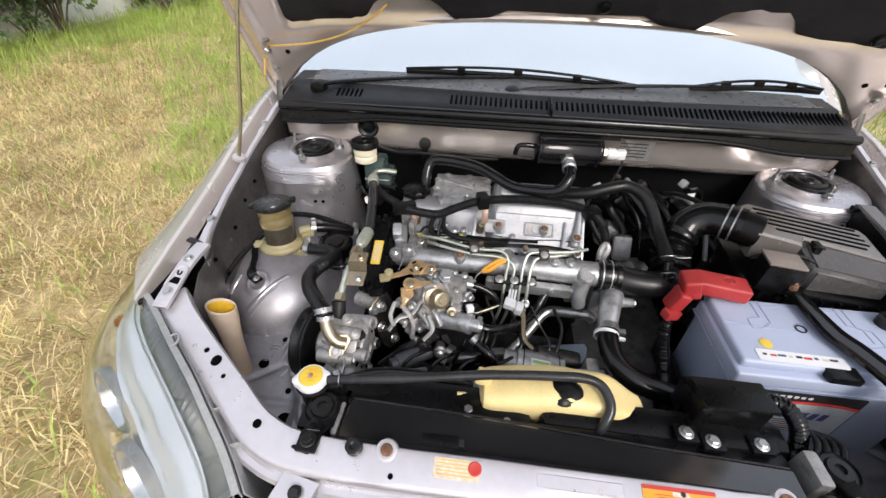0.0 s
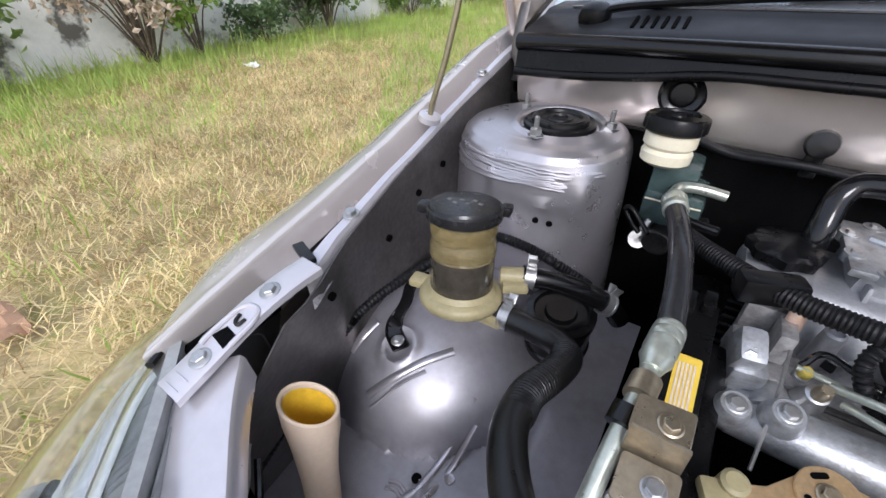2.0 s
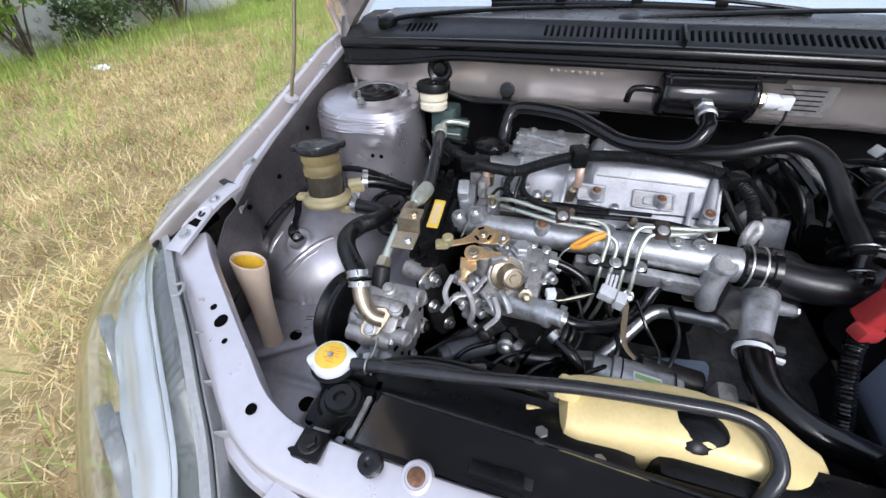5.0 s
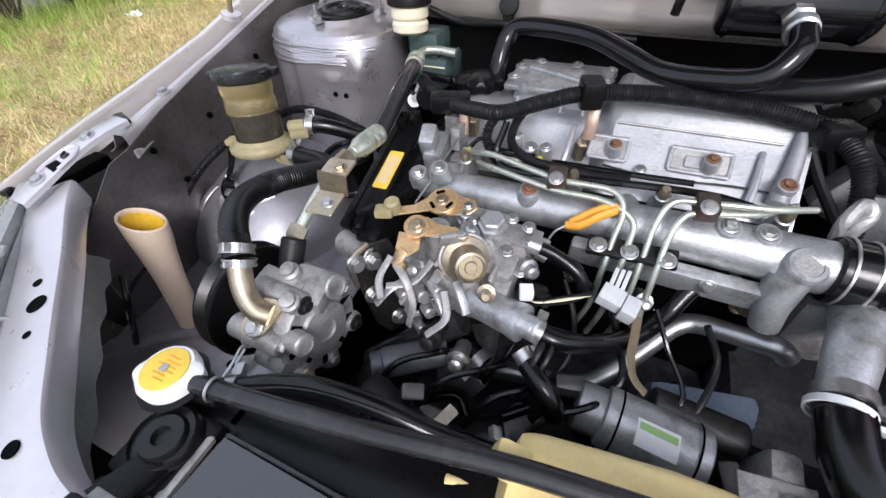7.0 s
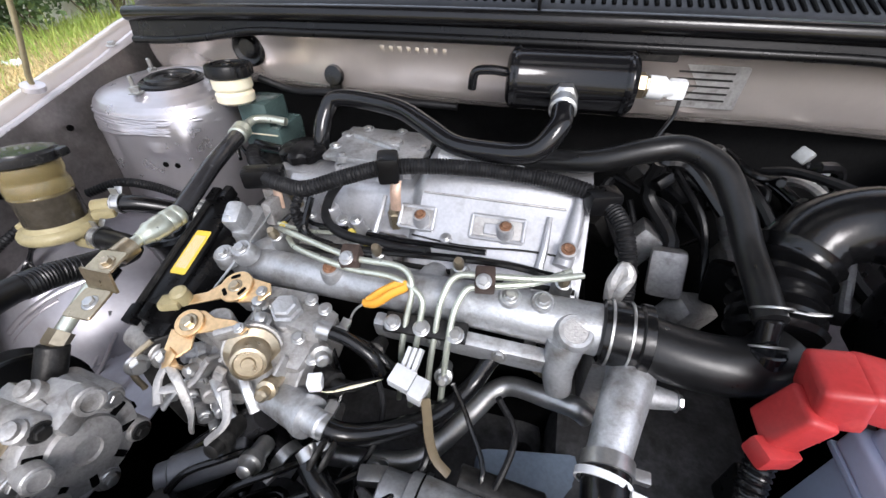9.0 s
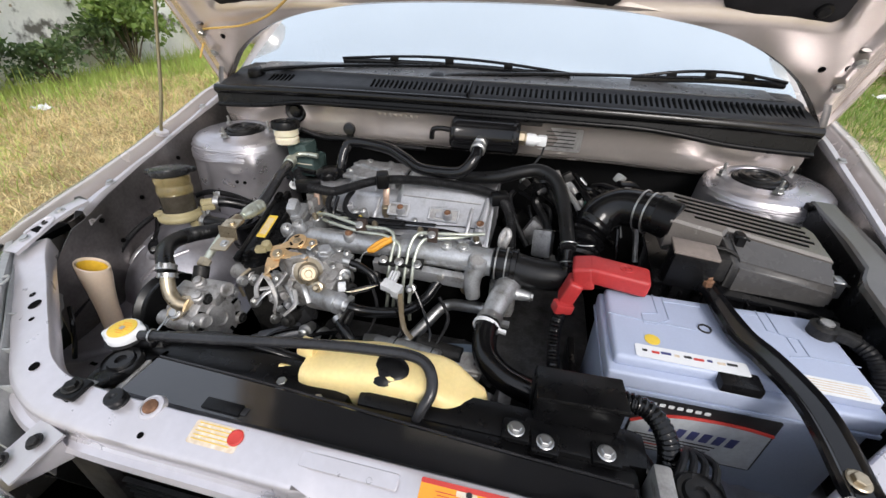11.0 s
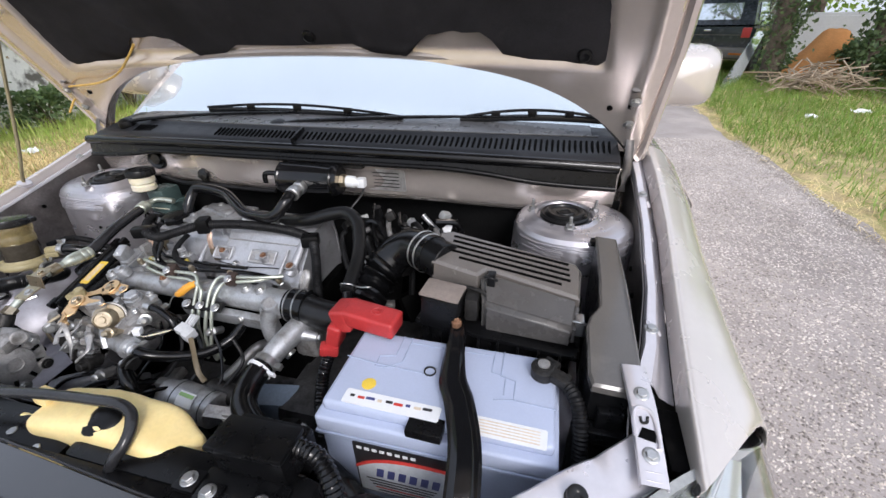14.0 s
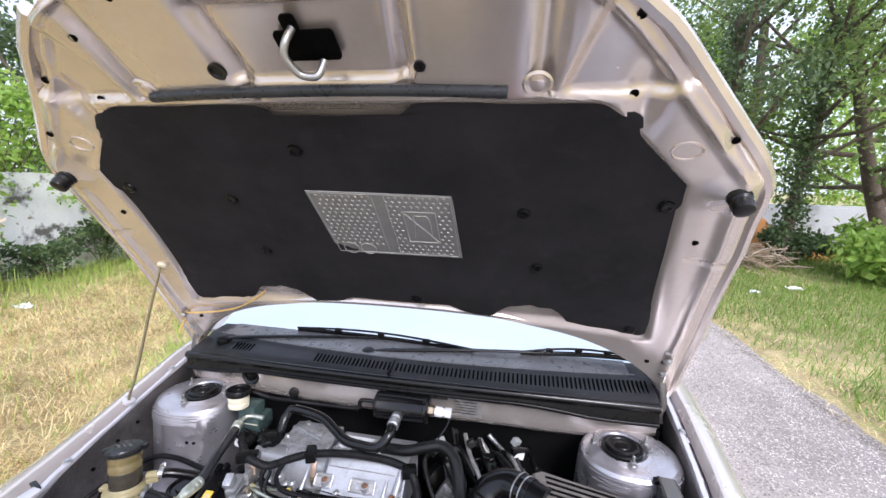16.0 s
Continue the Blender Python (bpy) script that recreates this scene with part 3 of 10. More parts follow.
# Solid black boxes stand in for the dark gap beside each strap.
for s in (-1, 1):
    part("corner_shade_block", box((CX + s * (0.703 - CX), 0.985, 0.702), (0.026, 0.08, 0.014), 0.003), VOID, car, "black block standing for the shaded gap between strap and wing")


# inner wing aprons, strut towers and wheel-arch bulges
def apron(s):
    def wall(u, v):
        y = 0.93 + 0.6 * u
        top = 0.700 + 0.13 * max(0, u) * (0.75 + 0.25 * u) + (0.0 if u > 0.12 else -0.05 * (1 - u / 0.12))
        z = 0.36 + (top - 0.36) * v
        x = 0.668 + (flange_x(y) - 0.67) * v * v + 0.012 * math.sin(3.14 * v) + 0.03 * (1 - v) ** 2
        return V((CX + s * (x - CX), y, z))

    a = part("inner_wing", surf(wall, 24, 14, 0.0015), APRON, car, "dusty inner wing panel, its colour darkened for shade")
    for y, z in ((1.24, 0.72), (1.17, 0.695), (1.085, 0.64), (1.06, 0.70), (1.3, 0.735)):
        part("hole", lathe([(0.0045, -0.001), (0.0045, 0.002), (0.0035, 0.001)], axis((CX + s * (0.660 + (flange_x(y) - 0.67) * 0.85 - CX + 0.004), y, z), (-s, 0, 0)), 12), VOID, a)
    return a


apron_left, apron_right = apron(-1), apron(1)


def tower(s):
    c = V((CX + s * 0.561, 1.402, 0))
    prof = [(0.001, 0.776), (0.050, 0.777), (0.053, 0.783), (0.057, 0.7855), (0.062, 0.783), (0.068, 0.780), (0.079, 0.777), (0.087, 0.773), (0.0925, 0.766), (0.0955, 0.755), (0.097, 0.74), (0.0985, 0.715), (0.101, 0.66), (0.106, 0.57), (0.114, 0.45), (0.122, 0.34)]

    def wide(a, r):
        """The tower grows into the inner wing on its outer side."""
        out = math.cos(a) * s
        return 1 + (0.40 if r > 0.065 else 0.0) * max(0, out) ** 1.5

    def body(u, v):
        a = 6.28318531 * u
        k = min(int(v * (len(prof) - 1)), len(prof) - 2)
        w = v * (len(prof) - 1) - k
        r = prof[k][0] + (prof[k + 1][0] - prof[k][0]) * w
        z = prof[k][1] + (prof[k + 1][1] - prof[k][1]) * w
        face = 4.97 if s < 0 else 4.45
        dent = 0.007 * math.exp(-(((a - face) / 0.30) ** 4 + ((z - 0.683) / 0.026) ** 4))
        dent -= 0.009 * math.exp(-(((a - face - 0.42) / 0.17) ** 2 + ((z - 0.722) / 0.028) ** 2))
        dent -= 0.007 * math.exp(-(((a - face + 0.05) / 0.22) ** 2 + ((z - 0.707) / 0.008) ** 2))
        dent += 0.006 * math.exp(-(((a - face + 0.85) / 0.10) ** 2)) * smooth(0.76, 0.73, z)
        r = r * wide(a, r) - dent
        tilt = 0.006 * math.sin(a) * min(1, r / 0.09)
        return c + V((r * math.cos(a), r * 0.94 * math.sin(a), z + (tilt if z > 0.74 else 0)))

    t = part("strut_tower", surf(body, 120, 90, 0), PAINT_BAY, car, "silver pressed-steel strut tower with brushed sealer")
    rub = lathe([(0.0465, 0.001), (0.0465, 0.006), (0.043, 0.0085), (0.040, 0.006), (0.037, 0.006), (0.036, 0.0115), (0.0325, 0.0135), (0.028, 0.0125), (0.026, 0.0095), (0.017, 0.0095), (0.0155, 0.0115), (0.010, 0.012), (0.009, 0.0095), (0.002, 0.0095)], Matrix.Translation(c + V((0, 0, 0.7775))), 48)
    part("strut_cap", rub, RUBBER_DULL, t, "round black rubber cap")
    for k in range(3):
        a = radians((262, 9, 157)[k] if s < 0 else (278, 171, 23)[k])
        p = c + V((0.0625 * math.cos(a), 0.0605 * math.sin(a), 0.781))
        part("strut_stud", join(lathe([(0.0105, 0), (0.0105, 0.0015), (0.0072, 0.002), (0.0072, 0.009), (0.005, 0.010)], axis(p, (0, 0, 1)), 6), rod(p + V((0, 0, 0.008)), p + V((0, 0, 0.024)), 0.0032, n=10)), STEEL, t)
    # brushed sealer, laid on by hand in wavering strokes
    rs = random.Random(41 if s < 0 else 43)
    for k in range(13):
        z = 0.7585 - 0.0024 * k
        a0, a1 = (3.35, 5.75) if s < 0 else (3.7, 6.0)
        a0, a1 = a0 + rs.uniform(0, 0.7), a1 - rs.uniform(0, 0.9)
        pts = []
        for i in range(22):
            a = a0 + (a1 - a0) * i / 21
            zz = z + 0.0022 * math.sin(3.1 * a + k) + rs.uniform(-0.0010, 0.0010)
            r = (0.0948 + 0.0035 * smooth(0.765, 0.73, zz)) * wide(a, 0.09)
            pts.append(c + V((r * math.cos(a), r * 0.94 * math.sin(a), zz + 0.006 * math.sin(a) * smooth(0.735, 0.745, zz))))
        part("sealer_ridge", tube(pts, (0.0010, 0.0016) if k % 3 else (0.0019, 0.0012), 6, 2, flat=1.6), PAINT_BAY, t)
    for da, z in ((-0.09, 0.683), (0.10, 0.681)):
        a = (4.97 if s < 0 else 4.45) + da
        r = 0.0935
        p = c + V((r * math.cos(a), r * 0.94 * math.sin(a), z))
        part("hole", lathe([(0.0042, -0.003), (0.0042, 0.0012), (0.0034, 0.0008)], axis(p, (math.cos(a), math.sin(a), 0)), 12), VOID, t)
    return t


tower_left, tower_right = tower(-1), tower(1)


def arch_z(x, y):
    """Height of the wheel-arch panel; x for the +x side."""
    d2 = ((x - 0.634) / 0.145) ** 2 + ((y - 1.19) / 0.15) ** 2
    z = 0.499 + 0.09 * max(0.0, y - 0.96) + 0.10 * math.sqrt(max(0.0, 1 - d2))
    z += 0.012 * smooth(0.486, 0.462, x)
    z -= 0.006 * math.exp(-(((x - 0.60) * 0.6 + (y - 0.935) * 0.8) / 0.007) ** 2) * smooth(1.0, 0.96, y)
    z += 0.005 * math.exp(-(((x - 0.53) * 0.85 - (y - 1.0) * 0.5) / 0.007) ** 2) * smooth(1.06, 1.02, y)
    z -= 0.004 * math.exp(-((y - 0.90) / 0.008) ** 2)
    return z


def wheel_bulge(s):
    def f(u, v):
        x = 0.69 - 0.285 * u
        y = 0.79 + 0.56 * v
        z = arch_z(x, y)
        z += 0.007 * math.exp(-((math.hypot(x - 0.631, y - 1.110) - 0.019) / 0.006) ** 2) - 0.004 * math.exp(-((x - 0.631) ** 2 + (y - 1.110) ** 2) / 0.012 ** 2)
        return V((CX + s * (x - CX), y, z))

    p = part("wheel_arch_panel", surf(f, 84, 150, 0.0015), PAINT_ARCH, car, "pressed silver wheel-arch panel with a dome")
    if s < 0:
        def on(x, y, h=0.0):
            return V((x, y, arch_z(2 * CX - x, y) + h))

        for x, y, r in ((-0.544, 0.978, 0.0105), (-0.522, 1.036, 0.0055), (-0.47, 0.925, 0.006), (-0.455, 0.87, 0.012), (-0.575, 0.90, 0.007)):
            part("hole", lathe([(r, -0.002), (r, 0.0014), (r * 0.85, 0.0006)], axis(on(x, y), (0, 0, 1)), 16), VOID, p)
        part("rib", tube([on(-0.605, 1.062, 0.000), on(-0.585, 1.082, 0.002), on(-0.562, 1.110, 0.002), on(-0.540, 1.138, 0.0)], 0.0055, 10, 5, flat=0.75), PAINT_BAY, p)
        part("rib", tube([on(-0.598, 1.055, -0.001), on(-0.575, 1.083, 0.0), on(-0.556, 1.106, -0.001)], 0.003, 8, 5, flat=0.7), PAINT_BAY, p)
        part("tab", tube([on(-0.653, 1.088, 0.003), on(-0.646, 1.106, 0.006), on(-0.641, 1.124, 0.004)], 0.0062, 10, 5, flat=0.35), PAINT_BAY, p)
        for pts in ([(-0.500, 1.120), (-0.508, 1.075), (-0.515, 1.03), (-0.535, 0.995)], [(-0.490, 1.105), (-0.497, 1.06), (-0.505, 1.02), (-0.517, 0.985)], [(-0.46, 1.05), (-0.475, 1.0), (-0.50, 0.955)]):
            part("crease", tube([on(x, y, -0.0012) for x, y in pts], 0.0034, 8, 5, flat=0.6), PAINT_BAY, p)
        for dy in (0.0, 0.007):
            part("crease", tube([on(-0.546, 1.012 + dy, 0.0), on(-0.535, 1.015 + dy, 0.0012), on(-0.525, 1.013 + dy, 0.0)], 0.0022, 8, 4), PAINT_BAY, p)
        for x, y in ((-0.492, 1.055), (-0.486, 1.02), (-0.50, 0.985), (-0.475, 0.96)):
            part("spot_weld", lathe([(0.0062, 0), (0.0055, 0.0007), (0.0035, 0.0003), (0.001, 0.0003)], axis(on(x, y, 0.0006), (0, 0, 1)), 14), PAINT_BAY, p)
    return p


wheel_bulge(-1)
wheel_bulge(1)

# bulkhead: painted upper scuttle panel and the dark insulated lower wall
def scuttle(u, v):
    x = -0.64 + 1.314 * u
    bow = 0.012 * (1 - ((x - CX) / 0.65) ** 2)
    prof = [(1.405, 0.862), (1.418, 0.858), (1.424, 0.845), (1.43, 0.80), (1.434, 0.783), (1.438, 0.776), (1.446, 0.768)]
    k = min(int(v * 6), 5)
    w = v * 6 - k
    y = prof[k][0] + (prof[k + 1][0] - prof[k][0]) * w
    z = prof[k][1] + (prof[k + 1][1] - prof[k][1]) * w
    z += bow if v < 0.4 else 0.0
    z -= 0.012 * math.exp(-((x - 0.52) / 0.12) ** 2) if v > 0.4 else 0
    y += 0.046 * ((x - CX) / 0.65) ** 2
    y -= 0.004 * (1 if -0.42 < x < -0.22 else 0) + 0.006 * math.exp(-((x - 0.38) / 0.07) ** 2)
    return V((x, y, z))


bulk = part("bulkhead", surf(scuttle, 80, 18, 0.0015), PAINT_HOOD, car, "beige-silver scuttle panel below the windscreen")
part("lower_bulkhead", surf(lambda u, v: V((-0.66 + 1.35 * u, 1.53 - 0.02 * math.sin(9 * u) - 0.03 * v, 0.28 + 0.5 * v)), 30, 12, 0.004), DEADENER, bulk, "black sound-deadened lower bulkhead with shade in its colour")
part("grommet", lathe([(0.026, -0.003), (0.026, 0.004), (0.022, 0.007), (0.015, 0.004), (0.012, 0.009), (0.002, 0.009)], axis((-0.418, 1.442, 0.826), (0.1, -1, 0.1)), 28), RUBBER, bulk)
knob = join(lathe([(0.014, 0), (0.015, 0.004), (0.013, 0.009), (0.002, 0.01)], axis((-0.278, 1.432, 0.798), (0, -1, 0.2)), 20), box((-0.278, 1.429, 0.777), (0.016, 0.01, 0.03), 0.003))
part("clip", knob, RUBBER, bulk)
plate_id = part("data_plate", plate(rounded(0.088, 0.05, 0.003), 0.001, Matrix.Translation((0.2, 1.4300, 0.815)) @ Matrix.Rotation(radians(96), 4, "X"), 0), ALLOY_DULL, bulk, "riveted grey data plate")
for k in range(5):
    part("print_line", plate(rounded(0.06, 0.0022, 0.001), 0.0004, Matrix.Translation((0.2, 1.4275 + 0.0008 * k, 0.832 - 0.008 * k)) @ Matrix.Rotation(radians(96), 4, "X"), 0), DARK_METAL, plate_id)
for k in range(8):
    part("stamp", box((-0.2 + 0.0125 * k, 1.4247 + 0.046 * ((-0.217 + 0.0125 * k) / 0.65) ** 2, 0.838), (0.006, 0.001, 0.008), 0.0004), PAINT_HOOD, bulk)

# cowl: rubber seal, grille panel, windscreen base
def cowl_z(x):
    return 0.905 - 0.021 * abs((x - CX) / 0.66) ** 2.2


def cowl_y(x):
    return 1.412 + 0.050 * abs((x - CX) / 0.66) ** 2


seal_pts = [(x, cowl_y(x) - 0.008, cowl_z(x) - 0.022) for x in [CX - 0.65 + 1.3 * k / 16 for k in range(17)]]
part("cowl_seal", tube(seal_pts, 0.011, 12, 3), RUBBER, car, "fat black rubber seal along the scuttle")
DROOP = [0.002 + 0.018 * smooth(0.34, 0.56, x) + 0.014 * smooth(-0.40, -0.52, x) for x, y, z in seal_pts]
LIP = [V((x, y - 0.006, z - 0.020 - d)) for (x, y, z), d in zip(seal_pts, DROOP)]
part("seal_lip", tube(LIP, 0.0055, 10, 3), BLACK, car, "black rubber lip below the seal")
part("seal_skirt", surf(lambda u, v: V(seal_pts[round(u * 16)]).lerp(LIP[round(u * 16)], v) + V((0, 0.002, 0)), 16, 3, 0.003), BLACK, car, "black rubber skirt below the seal")


def cowl_sheet(u, v):
    x = CX - 0.655 + 1.31 * u
    k = abs((x - CX) / 0.655)
    prof = [(0.0, -0.016), (0.012, -0.006), (0.045, 0.006), (0.052, 0.012), (0.06, 0.013), (0.10, 0.015), (0.15, 0.019)]
    i = min(int(v * 6), 5)
    w = v * 6 - i
    d = prof[i][0] + (prof[i + 1][0] - prof[i][0]) * w
    h = prof[i][1] + (prof[i + 1][1] - prof[i][1]) * w
    return V((x, cowl_y(x) + d + 0.9 * k * k * min(d, 0.052), cowl_z(x) + h - 0.004))


cowl = part("cowl_panel", surf(cowl_sheet, 70, 24, 0.003), COWL_GREY, car, "dark grey plastic cowl panel with slotted vents")
x = -0.22
while x < 0.655:
    if abs(x - 0.0) > 0.006:
        k = 1 + 0.9 * ((x - CX) / 0.655) ** 2
        y, z = cowl_y(x) + 0.029 * k, cowl_z(x) - 0.0032
        part("vent_slot", box((x, y, z), (0.0048, 0.027 * k, 0.0045), 0.0012, (20, 0, 0), 1), VOID, cowl)
    x += 0.0112
for k in range(6):
    x = -0.497 + 0.0115 * k
    part("vent_slot", box((x, cowl_y(x) + 0.043, cowl_z(x) - 0.0032), (0.0045, 0.030, 0.0045), 0.0012, (18, 0, 0), 1), VOID, cowl)
SHELF = mat("dusty_cowl_shelf", (0.10, 0.10, 0.103), 0.3, 0, 0.12, 10, 400, 0.05, (0.15, 0.148, 0.145), 0.35)
part("cowl_ridge", surf(lambda u, v: cowl_sheet(0.03 + 0.94 * u, 0.53 + 0.10 * v) + V((0, 0, 0.0025)), 60, 3, 0.002), SHELF, cowl, "pale dusty ridge")
part("cowl_shelf", surf(lambda u, v: cowl_sheet(0.04 + 0.92 * u, 0.66 + 0.33 * v) + V((0, 0, 0.002)), 60, 4, 0.002), SHELF, cowl, "dusty grey shelf at the screen's foot")
part("cowl_joint", box((0.002, cowl_y(0) + 0.02, cowl_z(0) - 0.001), (0.004, 0.055, 0.012), 0.001, (14, 0, 0)), BLACK, cowl)


# windscreen, pillars, roof and cabin shell
def screen(u, v):
    x = (u - 0.5) * (1.34 - 0.22 * v)
    bow = (x / 0.67) ** 2
    return V((CX + x, 1.537 + 0.72 * v + 0.085 * bow, 0.905 - 0.014 * bow + 0.44 * v - 0.045 * v * v))


part("windscreen", surf(screen, 40, 20, 0.005), SHIELD, car, "raked windscreen mirroring the pale sky")


def pillar(s):
    pts = [V((CX + s * 0.69, 1.63, 0.86)), V((CX + s * 0.665, 1.9, 1.04)), V((CX + s * 0.61, 2.2, 1.2)), V((CX + s * 0.57, 2.38, 1.28))]
    part("windscreen_pillar", tube(pts, 0.032, 10, 4, flat=0.6), PAINT, car)
    def flank(u, v):
        y = 1.6 + 2.5 * u
        prof = [(0.70, 0.86), (0.79, 0.82), (0.845, 0.74), (0.855, 0.55), (0.84, 0.3), (0.80, 0.2)]
        k = min(int(v * 5), 4)
        w = v * 5 - k
        return V((CX + s * (prof[k][0] + (prof[k + 1][0] - prof[k][0]) * w), y, prof[k][1] + (prof[k + 1][1] - prof[k][1]) * w + 0.02 * u))
    part("body_side", surf(flank, 30, 15, 0.002), PAINT, car, "silver-beige door side")
    def side_glass(u, v):
        y = 1.72 + 2.2 * u
        lean = 0.13 * v
        ytop = y + (0.55 - 1.0 * u) * v
        return V((CX + s * (0.70 - lean), ytop, 0.86 + 0.4 * v))
    part("side_window", surf(side_glass, 20, 6, 0.004), SHIELD, car, "tinted side window")
    def rear_pillar(u, v):
        a = V((CX + s * (0.70 - 0.13 * v), 3.90 - 0.45 * v, 0.86 + 0.4 * v))
        b = V((CX + s * 0.58, 4.06 - 0.52 * v, 0.80 + 0.42 * v))
        return a.lerp(b, u)
    part("rear_pillar", surf(rear_pillar, 6, 10, 0.004), PAINT, car)
    body = lathe([(0.001, 0.08), (0.04, 0.076), (0.068, 0.06), (0.082, 0.03), (0.084, 0.0), (0.001, -0.004)], axis((CX + s * 0.785, 1.79, 0.99), (0, -1, 0)), 40)
    for v in body.verts:
        dx, dz = v.co.x - (CX + s * 0.785), v.co.z - 0.99
        r = math.hypot(dx, dz) + 1e-9
        k = (abs(dx / r) ** 4 + abs(dz / r) ** 4) ** -0.25
        v.co.x, v.co.z = CX + s * 0.785 + dx * k * (1.2 - 0.12 * s * dx / 0.08), 0.99 + dz * k * 0.8
    m = part("door_mirror", body, PAINT, car, "silver door mirror housing")
    part("mirror_foot", tube([(CX + s * 0.70, 1.79, 0.92), (CX + s * 0.74, 1.785, 0.95), (CX + s * 0.77, 1.78, 0.975)], 0.022, 10, 4), PAINT, m)


pillar(-1)
pillar(1)
part("roof", surf(lambda u, v: V((CX + (u - 0.5) * 1.12, 2.24 + 1.3 * v, 1.285 + 0.05 * math.sin(3.14 * v) - 0.09 * (2 * u - 1) ** 2 + 0.02)), 20, 12, 0.004), PAINT, car)
part("rear_screen", surf(lambda u, v: V((CX + (u - 0.5) * 1.15, 3.54 + 0.5 * v, 1.27 - 0.4 * v - 0.05 * (2 * u - 1) ** 2)), 16, 8, 0.004), SHIELD, car)
part("tail", box((CX, 4.05, 0.55), (1.55, 0.35, 0.7), 0.1, seg=4), PAINT, car)
part("floor_pan", box((CX, 2.4, 0.2), (1.45, 3.5, 0.06), 0.02), VOID, car)


def wheel(x, y):
    s = 1 if x > CX else -1
    m = axis((x, y, 0.29), (s, 0, 0))
    t = part("wheel", lathe([(0.19, -0.09), (0.27, -0.09), (0.288, -0.07), (0.29, 0), (0.288, 0.07), (0.27, 0.09), (0.19, 0.09)], m, 40), ASPHALT_T, car, "black tyre on a silver rim")
    part("rim", lathe([(0.001, 0.05), (0.05, 0.06), (0.07, 0.045), (0.16, 0.055), (0.19, 0.085), (0.195, 0.08)], m, 30), ALLOY, t)


for x in (CX - 0.74, CX + 0.74):
    wheel(x, 1.27)
    wheel(x, 3.75)


# wipers
def wiper(base, tip, blade0, blade1):
    w = part("wiper", lathe([(0.02, -0.012), (0.021, 0.008), (0.017, 0.018), (0.006, 0.021)], axis(base, (0, -0.3, 1)), 20), BLACK, car, "black windscreen wiper")
    b, t = V(base), V(tip)
    part("wiper_arm", tube([b + V((0, 0, 0.01)), b.lerp(t, 0.12) + V((0, 0, 0.017)), b.lerp(t, 0.5) + V((0, 0, 0.019)), t + V((0, 0, 0.012))], (0.009, 0.0045), 8, 6, flat=0.6), BLACK, w)
    b0, b1 = V(blade0), V(blade1)
    pts = [b0.lerp(b1, k / 8) + V((0, 0, 0.002 + 0.006 * math.sin(3.14 * k / 8))) for k in range(9)]
    part("wiper_blade", tube(pts, 0.004, 8, 3, flat=1.8), RUBBER, w)
    part("blade_frame", tube([p + V((0, -0.004, 0.007 + 0.010 * math.sin(3.14 * k / 8))) for k, p in enumerate(pts)], 0.0032, 8, 3), BLACK, w)
    for k in (2, 4, 6):
        part("frame_link", box(pts[k] + V((0, -0.003, 0.01)), (0.02, 0.008, 0.014), 0.002), BLACK, w)


wiper((-0.553, 1.508, 0.886), (-0.075, 1.562, 0.914), (-0.347, 1.580, 0.919), (0.205, 1.548, 0.917))
wiper((-0.084, 1.493, 0.900), (0.49, 1.588, 0.914), (0.335, 1.568, 0.916), (0.650, 1.612, 0.914))
# ---- the propped bonnet ----
HING = V((CX, 1.527, 0.976))
H_UP = V((0, -0.6689, 0.7433))
H_OUT = V((0, 0.7433, 0.6689))


def hood_at(x, v, off=0.0):
    """A place on the open bonnet: x from its middle, v up from the hinges, off towards the outside."""
    w = 0.027 - 0.26 * (v - 0.42) ** 2 - 0.035 * (x / 0.7) ** 4
    return HING + V((x, 0, 0)) + H_UP * v + H_OUT * (w + off)


def hood_frame(x, v, off=0.0):
    """A matrix with x across, y up along the panel and z towards the engine."""
    m = Matrix((( 1, 0, 0), tuple(H_UP), tuple(-H_OUT))).transposed()
    m = Matrix((V((1, 0, 0)), H_UP, -H_OUT)).transposed().to_4x4()
    slope = 0.52 * (v - 0.42)
    m = m @ Matrix.Rotation(slope, 4, "X")
    return Matrix.Translation(hood_at(x, v, off)) @ m


def half_width(v):
    pts = [(-0.13, 0.705), (-0.05, 0.708), (0.14, 0.706), (0.40, 0.684), (0.57, 0.655), (0.60, 0.63), (0.65, 0.585), (0.72, 0.52), (0.79, 0.455), (0.84, 0.40), (0.885, 0.30)]
    for (a, x), (b, y) in zip(pts, pts[1:]):
        if v <= b:
            return x + (y - x) * (v - a) / (b - a)
    return pts[-1][1]


def rear_edge(k):
    """v of the bonnet's rear edge at k = x / half width."""
    return 0.105 - 0.06 * abs(k) ** 2 - 0.15 * abs(k) ** 5


def front_edge(k):
    return 0.905 - 0.02 * k * k


# front edge lies where the sides have closed in
def hood_grid(u, v, off):
    k = 2 * u - 1
    lo, hi = rear_edge(k), front_edge(k)
    vv = lo + (hi - lo) * v
    return hood_at(k * half_width(vv), vv, off)


hood = part("bonnet", surf(lambda u, v: hood_grid(u, v, 0.034), 48, 60, 0.0015), PAINT, car, "propped-open silver bonnet lined with black felt")


def felt_edge(x, v):
    """About 1 inside the felt's hollow, 0 on the frame round it."""
    ax = abs(x)
    side = 0.615 - 0.13 * max(0, v - 0.10) if v < 0.55 else 0.556 - 1.0 * (v - 0.55)
    return smooth(0, 0.03, side - ax) * smooth(0.085, 0.115, v) * smooth(0, 0.03, 0.705 - v)


